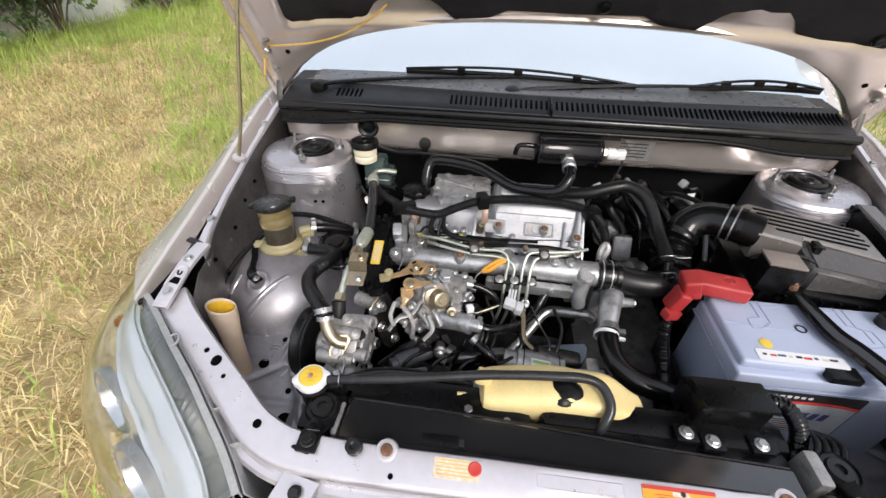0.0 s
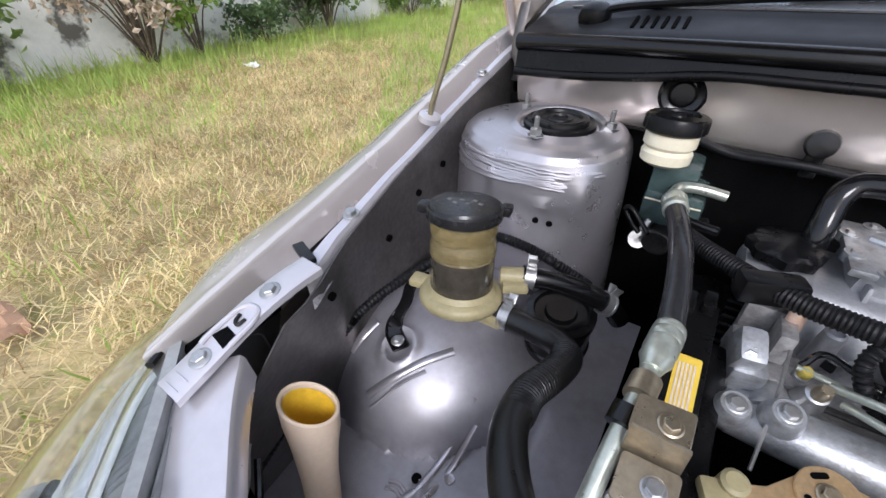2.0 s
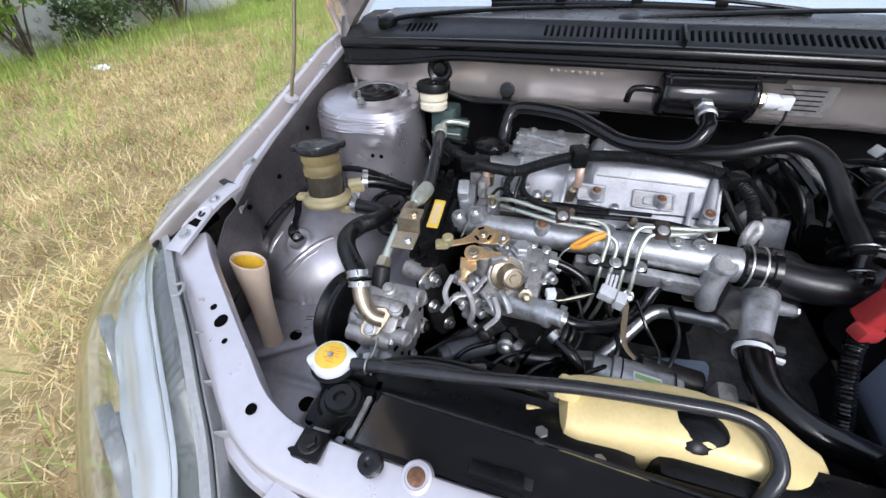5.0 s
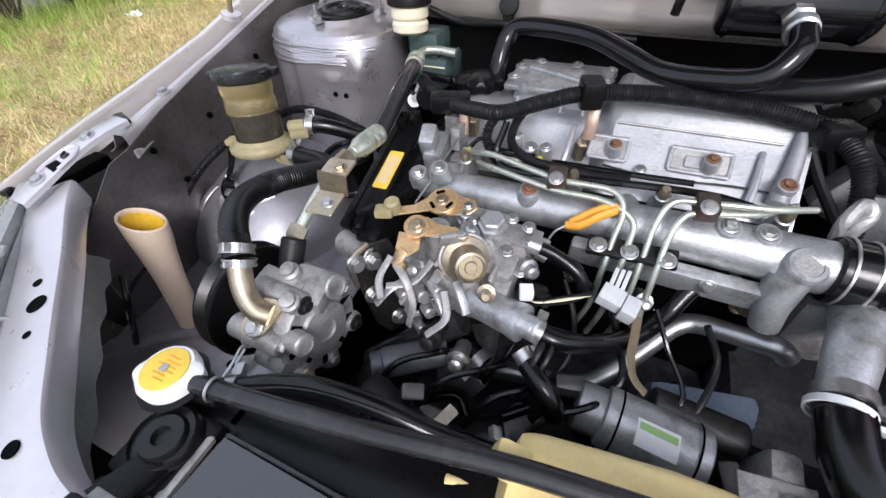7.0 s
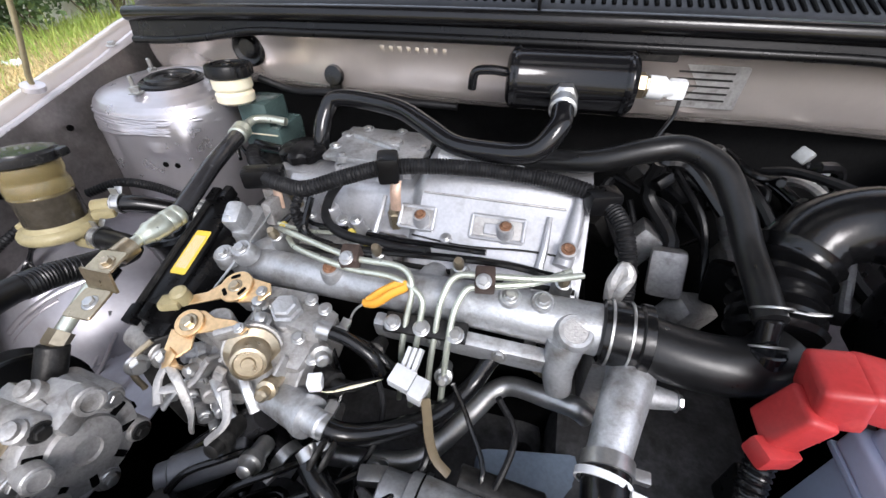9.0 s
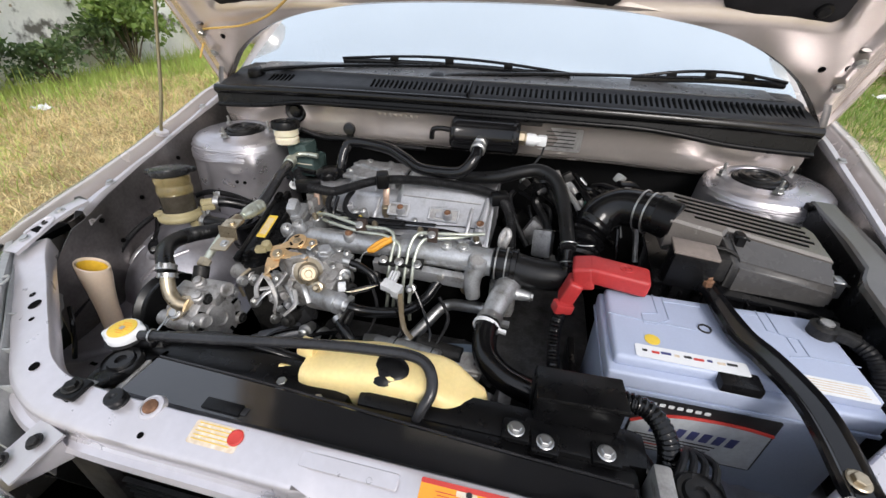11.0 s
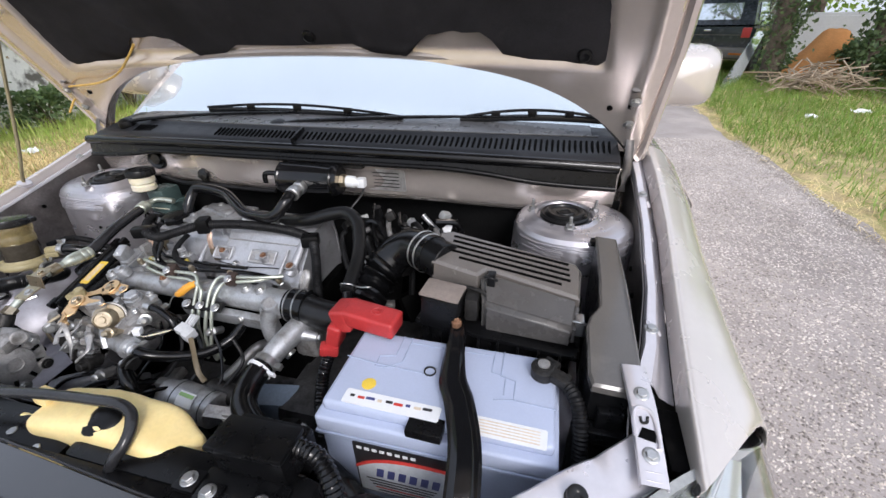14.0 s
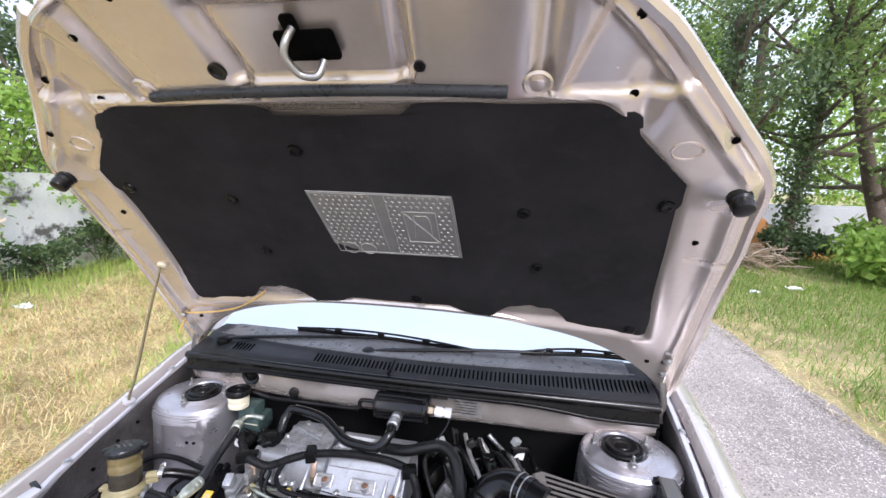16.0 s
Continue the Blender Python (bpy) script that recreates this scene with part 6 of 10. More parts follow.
l2 = part("idle_lever", join(disc(l2m, 0.0125, 0.003), plate([(-0.012, -0.004), (-0.004, -0.012), (0.012, -0.006), (0.030, 0.002), (0.048, 0.001), (0.052, 0.008), (0.036, 0.012), (0.018, 0.010), (0.006, 0.014), (-0.008, 0.010)], 0.0024, l2m @ Matrix.Translation((0, 0, -0.0028)), 0.0005), plate([(-0.016, -0.008), (-0.012, -0.026), (0.002, -0.030), (0.010, -0.020), (0.006, -0.006)], 0.0024, l2m @ Matrix.Translation((0, 0, -0.006)), 0.0005)), LEVER_GOLD, ip, "gold idle lever with a worn bolt")
bolt("bolt", l2m @ V((0.0, 0.0, 0.0)), (0, -0.35, 1), 0.0066, l2, BRASS)
bolt("bolt", l2m @ V((0.044, 0.006, -0.002)), (0, -0.35, 1), 0.0042, l2, STEEL)
part("lever_drop", tube([l2m @ V((-0.004, -0.024, -0.006)), l2m @ V((-0.008, -0.034, -0.014)), l2m @ V((-0.006, -0.034, -0.034))], 0.0075, 10, 5, flat=0.3), LEVER_GOLD, l2)
part("lever_post", lathe([(0.0075, -0.045), (0.0075, -0.004), (0.010, -0.003)], l2m, 16), ALLOY_DULL, l2)
# gold vacuum can
CW = (0.50, -0.74, 0.44)
CM = axis((-0.196, 1.047, 0.668), CW)
gc = part("actuator_can", lathe([(0.012, -0.022), (0.017, -0.018), (0.0235, -0.012), (0.0245, -0.009), (0.0240, -0.006), (0.0175, -0.003), (0.0165, 0.0), (0.0165, 0.014), (0.0150, 0.0175), (0.0125, 0.0185), (0.0115, 0.0165), (0.0065, 0.0165), (0.0055, 0.0185), (0.001, 0.0185)], CM, 40), BRASS, ip, "gold vacuum actuator can")
part("actuator_plate", join(lathe([(0.0265, -0.0145), (0.0275, -0.013), (0.0265, -0.0105), (0.0245, -0.0100)], CM, 32, False), box((-0.212, 1.052, 0.690), (0.026, 0.006, 0.014), 0.002, (15, 0, 35)), box((-0.214, 1.054, 0.640), (0.022, 0.006, 0.024), 0.002, (15, 0, 35))), ALLOY_DULL, gc, "dull folded can bracket")
# linkage below the can
LNK = random.Random(12)
for k, (x, y, z) in enumerate(((-0.250, 1.030, 0.640), (-0.238, 1.024, 0.628), (-0.258, 1.022, 0.622), (-0.230, 1.020, 0.610), (-0.246, 1.014, 0.606), (-0.222, 1.026, 0.640), (-0.236, 1.010, 0.592), (-0.214, 1.018, 0.622))):
    lk = part("linkage_lug", join(rod((x - 0.006, y + 0.004, z), (x + 0.007, y - 0.006, z + 0.003), 0.0078 - 0.0004 * k, n=14), box((x + LNK.uniform(-0.006, 0.006), y + 0.004, z + 0.010), (0.010, 0.007, 0.024), 0.002, (LNK.uniform(-25, 25), LNK.uniform(-40, 40), LNK.uniform(0, 60)))), ALLOY_DULL if k % 3 else ALLOY, ip)
    if k % 2 == 0:
        bolt("bolt", (x + 0.007, y - 0.006, z + 0.003), (0.6, -0.6, 0.2), 0.0052, lk, STEEL)
part("return_spring", tube([(-0.222 + 0.0055 * math.cos(1.9 * k), 1.022 + 0.0055 * math.sin(1.9 * k), 0.604 + 0.0016 * k) for k in range(26)], 0.0010, 6, 3), STEEL, ip)
for a, b_ in (((-0.228, 1.028, 0.648), (-0.202, 1.006, 0.628)), ((-0.204, 1.036, 0.648), (-0.186, 1.018, 0.626)), ((-0.262, 1.030, 0.632), (-0.284, 1.006, 0.612))):
    part("stop_arm", tube([a, V(a).lerp(V(b_), 0.5) + V((0, 0, 0.004)), b_], 0.005, 8, 4, flat=0.5), ALLOY, ip)
wax = part("cold_start_unit", join(rod((-0.188, 1.042, 0.624), (-0.132, 1.022, 0.634), 0.0175, n=30), lathe([(0.0185, -0.004), (0.0190, 0.0), (0.0185, 0.004)], axis((-0.134, 1.0227, 0.6337), (0.9, -0.32, 0.16)), 30), rod((-0.134, 1.0225, 0.634), (-0.114, 1.016, 0.637), 0.0115, n=24)), ALLOY, ip, "cast cold-start housing")
part("pump_neck", tube([(-0.196, 1.034, 0.592), (-0.225, 1.022, 0.570), (-0.262, 1.008, 0.540), (-0.30, 0.995, 0.508)], 0.0165, 18, 5), GREY_RUBBER, ip, "dull grey hose below the pump")

# steering pump, pulley and dark bracket plate
SPM = axis((-0.397, 0.962, 0.616), (1.0, -0.10, 0.06))
sp = part("steering_pump", lathe([(0.015, 0.0), (0.028, 0.003), (0.033, 0.008), (0.034, 0.030), (0.042, 0.034), (0.044, 0.050), (0.040, 0.053), (0.040, 0.064), (0.0465, 0.067), (0.047, 0.080), (0.045, 0.084), (0.030, 0.085), (0.0285, 0.089), (0.012, 0.091), (0.011, 0.088), (0.001, 0.088)], SPM, 48), ALLOY_DULL, engine, "cast alloy power-steering pump")
for k in range(9):
    a = 0.698 * k + 0.2
    q = SPM @ Matrix.Rotation(a, 4, "Z")
    part("cooling_slot", box((0, 0, 0), (0.013, 0.0062, 0.004), 0.001), VOID, sp).data.transform(q @ Matrix.Translation((0.0365, 0, 0.0842)))
    part("rim_notch", box((0, 0, 0), (0.008, 0.0075, 0.014), 0.001), VOID, sp).data.transform(q @ Matrix.Rotation(0.35, 4, "Z") @ Matrix.Translation((0.0445, 0, 0.0752)))
for k, (a, r0, z0, z1) in enumerate(((0.55, 0.044, 0.03, 0.090), (1.75, 0.046, 0.035, 0.088), (2.7, 0.045, 0.02, 0.082), (3.7, 0.046, 0.03, 0.090), (4.6, 0.047, 0.03, 0.086), (5.6, 0.045, 0.025, 0.090))):
    q = SPM @ Matrix.Translation((r0 * math.cos(a), r0 * math.sin(a), 0))
    part("pump_boss", lathe([(0.0125, z0), (0.0115, z1 - 0.004), (0.0098, z1), (0.004, z1)], q, 20), ALLOY_DULL, sp)
    bolt("bolt", q @ V((0, 0, z1)), (1.0, -0.10, 0.06), 0.0072, sp, BRASS if k == 3 else DARK_METAL if k % 2 else STEEL)
part("pump_crown", join(box((-0.352, 0.950, 0.657), (0.052, 0.046, 0.026), 0.007, (18, 4, -8)), box((-0.325, 0.968, 0.660), (0.04, 0.04, 0.022), 0.006, (10, 6, 6)), rod((-0.345, 0.985, 0.655), (-0.300, 0.976, 0.664), 0.0125, n=20), rod((-0.330, 0.925, 0.640), (-0.300, 0.920, 0.645), 0.011, n=18), box((-0.362, 0.926, 0.630), (0.03, 0.03, 0.034), 0.006, (25, 0, 0)), box((-0.335, 0.914, 0.612), (0.034, 0.022, 0.026), 0.006, (30, 0, -8))), ALLOY_DULL, sp, "cast pump crown with cored bosses")
for p, w, r in (((-0.300, 0.976, 0.664), (1, -0.2, 0.2), 0.0075), ((-0.300, 0.920, 0.645), (1, -0.2, 0.1), 0.0066), ((-0.330, 0.905, 0.622), (0.2, -0.8, 0.5), 0.0062), ((-0.358, 0.908, 0.640), (0.0, -0.7, 0.6), 0.0055)):
    part("cored_boss", lathe([(r * 1.5, -0.006), (r * 1.45, 0.001), (r * 1.1, 0.0015), (r, -0.004), (0.001, -0.005)], axis(p, w), 18), ALLOY_DULL, sp)
for p, w in (((-0.322, 0.940, 0.672), (0.2, -0.4, 1)), ((-0.342, 0.968, 0.674), (0, -0.3, 1))):
    part("pump_valve", lathe([(0.0095, -0.01), (0.0095, 0.006), (0.007, 0.008), (0.007, 0.012), (0.003, 0.013)], axis(p, w), 12), ALLOY_DULL, sp)
pul = part("pump_pulley", lathe([(0.012, -0.012), (0.020, -0.010), (0.052, -0.010), (0.0600, -0.0125), (0.0625, -0.0115), (0.0625, -0.009), (0.056, -0.002), (0.056, 0.002), (0.0625, 0.009), (0.0625, 0.0115), (0.0600, 0.0125), (0.052, 0.010), (0.020, 0.008), (0.012, 0.012)], axis((-0.415, 0.965, 0.610), (1, -0.10, 0.06)), 56), RUBBER_DULL, sp, "black grooved pulley")
# bracket plate behind the pump, with its spacer tube
BPM = Matrix.Translation((-0.297, 1.038, 0.585)) @ axis((0, 0, 0), (0.86, -0.46, 0.20), 0)
br = part("pump_bracket", plate([(-0.060, -0.016), (-0.045, -0.026), (0.0, -0.022), (0.035, -0.034), (0.066, -0.026), (0.072, 0.0), (0.060, 0.020), (0.020, 0.022), (-0.035, 0.018), (-0.056, 0.006)], 0.006, BPM, 0.0012), DARK_METAL, sp, "dark bracket plate with a worn yellow edge")
br.data.transform(BPM @ Matrix.Rotation(radians(90), 4, "Z") @ BPM.inverted())
for u_, v_ in ((0.0, 0.050), (-0.012, 0.010), (0.010, -0.040), (-0.020, 0.058)):
    bolt("bolt", BPM @ V((u_, v_, 0.0005)), (0.86, -0.46, 0.20), 0.0088, br, STEEL, 0.010)
part("bracket_edge", tube([BPM @ V((-0.026, 0.030, 0.0)), BPM @ V((-0.027, 0.050, 0.0)), BPM @ V((-0.020, 0.066, 0.0)), BPM @ V((0.0, 0.073, 0.0))], 0.003, 8, 5), BRASS, br)
part("spacer", join(rod((-0.357, 1.062, 0.632), (-0.306, 1.046, 0.636), 0.0145, n=26), lathe([(0.0155, 0), (0.016, 0.003), (0.0155, 0.010)], axis((-0.320, 1.0504, 0.635), (1, -0.3, 0.08)), 26)), ALLOY_DULL, br, "turned spacer tube")
part("pivot_tube", join(rod((-0.262, 0.968, 0.566), (-0.205, 1.008, 0.566), 0.0165, n=26), rod((-0.272, 0.961, 0.566), (-0.258, 0.971, 0.566), 0.014, n=20)), mat("blue_grey_tube", (0.13, 0.135, 0.15), 0.42, 0.3), engine, "blue-grey pivot tube below the pump")
# steering pump feed: gold elbow, flange
el = part("feed_elbow", tube([(-0.3695, 0.944, 0.706), (-0.366, 0.936, 0.694), (-0.359, 0.928, 0.681), (-0.347, 0.923, 0.671), (-0.334, 0.925, 0.666)], 0.0102, 18, 6), BRASS, sp, "yellow zinc feed elbow")
EFM = Matrix.Translation((-0.342, 0.921, 0.664)) @ Matrix.Rotation(radians(40), 4, "X") @ Matrix.Rotation(radians(12), 4, "Y")
part("elbow_flange", plate([(-0.016, -0.018), (-0.004, -0.022), (0.006, -0.014), (0.012, 0.000), (0.016, 0.012), (0.008, 0.020), (-0.004, 0.018), (-0.012, 0.006), (-0.018, -0.008)], 0.0035, EFM, 0.0008), BRASS, el)
bolt("bolt", EFM @ V((-0.005, -0.010, 0.0)), (0.1, -0.6, 0.75), 0.0075, el, STEEL)

# sender plugs, unions and small brackets on the injection pump and under the manifold
for p, w, r, ml in (((-0.145, 1.075, 0.655), (0.6, -0.7, 0.3), 0.008, STEEL), ((-0.13, 1.06, 0.636), (0.8, -0.5, 0.2), 0.009, DARK_METAL), ((-0.17, 1.03, 0.655), (0.2, -0.8, 0.5), 0.007, BRASS), ((-0.24, 1.035, 0.655), (-0.2, -0.8, 0.5), 0.008, STEEL), ((-0.265, 1.055, 0.64), (-0.5, -0.7, 0.4), 0.009, ALLOY), ((-0.215, 1.0, 0.60), (0, -0.9, 0.3), 0.010, DARK_METAL), ((-0.185, 0.995, 0.585), (0.1, -0.9, 0.4), 0.009, STEEL), ((-0.10, 1.10, 0.64), (0.1, -0.8, 0.5), 0.008, DARK_METAL), ((-0.03, 1.10, 0.625), (0.1, -0.8, 0.5), 0.007, STEEL)):
    part("union", lathe([(r, -0.02), (r, 0.0), (r * 1.3, 0.001), (r * 1.3, 0.008), (r * 0.8, 0.009), (r * 0.8, 0.018), (r * 0.5, 0.02)], axis(p, w), 10), ml, ip)
for pts in ([(-0.26, 1.02, 0.668), (-0.245, 1.01, 0.66), (-0.235, 1.0, 0.64), (-0.238, 0.992, 0.615)], [(-0.225, 1.03, 0.675), (-0.24, 1.015, 0.655), (-0.265, 1.005, 0.65)], [(-0.21, 1.02, 0.648), (-0.20, 1.0, 0.635), (-0.215, 0.985, 0.62)], [(-0.275, 1.035, 0.66), (-0.28, 1.015, 0.645), (-0.27, 0.998, 0.635)]):
    part("linkage_arm", tube(pts, 0.0042, 8, 4, flat=0.5), ALLOY_DULL, ip)
for k in range(5):
    x0 = -0.15 + 0.044 * k
    part("lower_lead", tube([(x0, 1.10 - 0.004 * k, 0.63), (x0 + 0.02, 1.07, 0.60 - 0.004 * (k % 3)), (x0 + 0.01 + 0.01 * (k % 4), 1.03, 0.575), (x0 - 0.01, 1.0, 0.54)], 0.0026 + 0.0006 * (k % 3), 8, 5), [RUBBER, CLOTH_TAPE, RUBBER_DULL][k % 3], engine)
part("starter_bracket", join(box((0.10, 0.975, 0.572), (0.035, 0.006, 0.05), 0.002, (15, 8, 10)), box((0.085, 0.972, 0.59), (0.06, 0.02, 0.004), 0.0015, (15, 8, 10))), ALLOY_DULL, engine, "folded steel starter bracket")

# starter motor
stt = part("starter_motor", join(rod((-0.042, 1.0, 0.563), (0.045, 0.991, 0.560), 0.029, n=30), rod((-0.066, 1.002, 0.564), (-0.04, 1.0, 0.563), 0.024, n=26)), ALLOY, engine, "silver starter motor with a green-banded label")
for x in (-0.03, 0.034):
    part("seam", lathe([(0.0295, -0.001), (0.0295, 0.001)], axis((x, 1.0 - 0.1 * (x + 0.04), 0.5625), (1, -0.1, -0.04)), 30, False), VOID, stt)
part("starter_label", surf(lambda u, v: V((-0.016 + 0.034 * u, 0.994 + 0.0296 * math.sin(-0.1 - 0.8 * v) + 0.003 - 0.004 * u, 0.562 + 0.0298 * math.cos(-0.1 - 0.8 * v))), 6, 8, 0.0004), WHITE, stt)
part("label_band", surf(lambda u, v: V((-0.014 + 0.030 * u, 0.994 + 0.0302 * math.sin(-0.2 - 0.2 * v) + 0.003 - 0.004 * u, 0.562 + 0.0304 * math.cos(-0.2 - 0.2 * v))), 6, 3, 0.0004), mat("green_print", (0.3, 0.5, 0.18), 0.4), stt)
part("solenoid", rod((0.0, 1.03, 0.56), (0.08, 1.025, 0.555), 0.018), DARK_METAL, stt)
part("starter_flange", box((0.095, 0.99, 0.56), (0.025, 0.05, 0.06), 0.008, (10, 0, 0)), ALLOY_DULL, stt)
bolt("bolt", (0.098, 0.965, 0.565), (0.1, -1, 0.3), 0.008, stt, STEEL)

# water pipes and outlet neck
part("pipe_clip", box((-0.075, 1.012, 0.572), (0.028, 0.016, 0.016), 0.003, (0, 0, 10)), STEEL, engine)
neck = part("outlet_neck", tube([(0.142, 1.15, 0.645), (0.138, 1.12, 0.648), (0.128, 1.085, 0.642), (0.119, 1.05, 0.632)], (0.0225, 0.0175), 24, 5), ALLOY, engine, "cast alloy water outlet neck")
part("outlet_arm", tube([(0.135, 1.11, 0.645), (0.155, 1.112, 0.642), (0.178, 1.115, 0.638)], (0.014, 0.008), 12, 4), ALLOY, neck)
bolt("bolt", (0.178, 1.115, 0.638), (1, 0, 0), 0.008, neck, STEEL)
part("union_block", box((0.13, 1.16, 0.60), (0.05, 0.05, 0.08), 0.012), ALLOY_DULL, engine)
bolt("banjo_bolt", (0.064, 1.143, 0.612), (0.3, -0.9, 0.3), 0.0095, engine, BRASS, 0.014)
# under-manifold harness connector and strap
cn = part("grey_connector", join(box((-0.066, 1.07, 0.652), (0.028, 0.024, 0.018), 0.002, (10, 8, -12)), box((-0.044, 1.062, 0.648), (0.018, 0.026, 0.022), 0.002, (10, 8, -12)), *[box((-0.068 + 0.007 * k, 1.092, 0.66), (0.005, 0.03, 0.01), 0.001, (30, 0, -10)) for k in range(3)]), mat("pale_grey_plastic", (0.55, 0.56, 0.57), 0.4), engine, "pale grey wiring connector")
cn.data.transform(Matrix.Translation((-0.055, 1.072, 0.648)) @ Matrix.Scale(0.78, 4) @ Matrix.Translation((0.058, -1.072, -0.652)))
for k in range(3):
    part("connector_lead", tube([(-0.078, 1.066, 0.65), (-0.10, 1.055, 0.640 + 0.005 * k), (-0.125, 1.045, 0.640 + 0.002 * k), (-0.135, 1.046, 0.648)], 0.0016, 6, 4), (RUBBER, WHITE_PLASTIC, RUBBER)[k], cn)
part("white_plug", box((-0.136, 1.047, 0.649), (0.013, 0.012, 0.013), 0.001, (0, 0, 20)), WHITE, cn)
part("cream_strap", tube([(-0.036, 1.058, 0.645), (-0.033, 1.052, 0.625), (-0.030, 1.045, 0.604), (-0.022, 1.036, 0.585), (-0.008, 1.030, 0.574)], 0.0044, 8, 5, flat=0.25), mat("brown_strap", (0.17, 0.135, 0.085), 0.45), engine, "olive-brown plastic strap")

# clutter below: dark hoses, sensor plugs, brackets
random.seed(4)
for k in range(8):
    x0, y0 = random.uniform(-0.30, 0.12), random.uniform(0.94, 1.08)
    z0 = random.uniform(0.42, 0.47)
    pts = [(x0, y0, z0)]
    for i in range(3):
        pts.append((pts[-1][0] + random.uniform(0.02, 0.07), pts[-1][1] + random.uniform(-0.05, 0.05), z0 + random.uniform(-0.03, 0.03)))
    part("lower_hose", tube(pts, random.uniform(0.006, 0.012), 10, 5), RUBBER, engine)
for k in range(26):
    p = (random.uniform(-0.28, 0.25), random.uniform(0.95, 1.14), random.uniform(0.42, 0.475))
    part("lower_casting", box(p, (random.uniform(0.02, 0.06), random.uniform(0.02, 0.05), random.uniform(0.02, 0.05)), 0.007, (random.uniform(-30, 30), random.uniform(-30, 30), random.uniform(0, 90))), random.choice([ALLOY_DULL, ALLOY_DULL, DARK_METAL, ALLOY]), engine)
for k in range(10):
    p = (random.uniform(0.12, 0.34), random.uniform(1.26, 1.42), random.uniform(0.58, 0.70))
    part("rear_casting", box(p, (random.uniform(0.03, 0.06), random.uniform(0.03, 0.05), random.uniform(0.03, 0.06)), 0.008, (random.uniform(-30, 30), random.uniform(-30, 30), random.uniform(0, 90))), random.choice([DARK_METAL, DARK_METAL, VOID, ALLOY_DULL]), engine)
blk = part("blue_fan_shroud", box((0.07, 1.085, 0.475), (0.12, 0.05, 0.07), 0.015, (10, 0, 10)), BLUE_PLASTIC, engine)


# ---- hoses and wiring ----
def hose(name, label, pts, r, material, ends=(), ridge=0.0, pitch=0.006, cl=STEEL, at=None, sub=6):
    t = empty(name, at or pts[0], label, "hose" if "hose" in name else "pipe" if "pipe" in name else "wiring")
    part("tube", tube(pts, r, 14, sub, ridge, pitch), material, t)
    path = curve_points(pts, sub)
    for k in ends:
        i = min(max(int(k * (len(path) - 1)), 1), len(path) - 2)
        rr = r if not isinstance(r, tuple) else r[0] + (r[1] - r[0]) * k
        clamp(path[i], path[i + 1] - path[i - 1], rr, t, cl)
    return t


feed = hose("feed_hose", "thick black steering feed hose with wire clamps", [(-0.500, 1.157, 0.666), (-0.468, 1.156, 0.666), (-0.438, 1.150, 0.669), (-0.420, 1.134, 0.674), (-0.421, 1.105, 0.684), (-0.430, 1.066, 0.697), (-0.428, 1.028, 0.708), (-0.412, 0.993, 0.717), (-0.392, 0.968, 0.7195), (-0.376, 0.952, 0.715), (-0.370, 0.945, 0.708)], 0.0128, RUBBER_DULL)
part("ribbed_sleeve", tube([(-0.424, 1.140, 0.6725), (-0.420, 1.122, 0.678), (-0.424, 1.095, 0.687), (-0.430, 1.066, 0.697), (-0.429, 1.04, 0.705)], 0.0130, 16, 8, 0.0006, 0.0035), RUBBER_DULL, feed)
def flat_clip(at, way, r, parent, w=0.010):
    """A spring band clip with two square ears."""
    m = axis(at, way, 70)
    bm = lathe([(r, -w / 2), (r + 0.0011, -w / 2), (r + 0.0011, w / 2), (r, w / 2)], m, 26, False)
    for dz in (-w * 0.42, w * 0.42):
        b = lathe([(r + 0.0008, -0.0009), (r + 0.0021, -0.0009), (r + 0.0021, 0.0009), (r + 0.0008, 0.0009)], m @ Matrix.Translation((0, 0, dz)), 26, False)
        bm = join(bm, b)
    for a in (-0.005, 0.005):
        e = box((r + 0.0055, a, 0), (0.010, 0.0016, w * 0.9), 0.0006, (0, 0, 25 if a > 0 else -25))
        e.transform(m)
        bm = join(bm, e)
    return part("hose_clamp", bm, STEEL, parent)


flat_clip((-0.490, 1.1572, 0.666), (1, 0, 0), 0.0129, feed)
flat_clip((-0.373, 0.949, 0.7125), (0.3, -0.7, -0.65), 0.0129, feed, 0.008)
flat_clip((-0.3685, 0.9425, 0.704), (0.2, -0.6, -0.75), 0.0125, feed, 0.006)
ret = hose("return_hose", "short black hose from the fluid reservoir", [(-0.492, 1.192, 0.694), (-0.465, 1.205, 0.690), (-0.435, 1.222, 0.676), (-0.41, 1.236, 0.66), (-0.395, 1.242, 0.64)], 0.0108, RUBBER)
flat_clip((-0.485, 1.195, 0.6935), (1, 0.4, -0.1), 0.0109, ret)
flat_clip((-0.412, 1.235, 0.661), (0.8, 0.45, -0.5), 0.0109, ret)
hose("tower_hose", "thin ribbed black hose round the strut tower", [(-0.60, 1.235, 0.668), (-0.565, 1.262, 0.676), (-0.52, 1.275, 0.668), (-0.475, 1.28, 0.652), (-0.44, 1.285, 0.635)], 0.0062, CLOTH_TAPE, ridge=0.0007, pitch=0.004)
hp = hose("pressure_hose", "braided grey steering pressure hose with crimped ends", [(-0.384, 1.328, 0.742), (-0.374, 1.290, 0.741), (-0.365, 1.245, 0.737), (-0.359, 1.205, 0.728), (-0.356, 1.170, 0.718)], 0.0106, GREY_RUBBER)
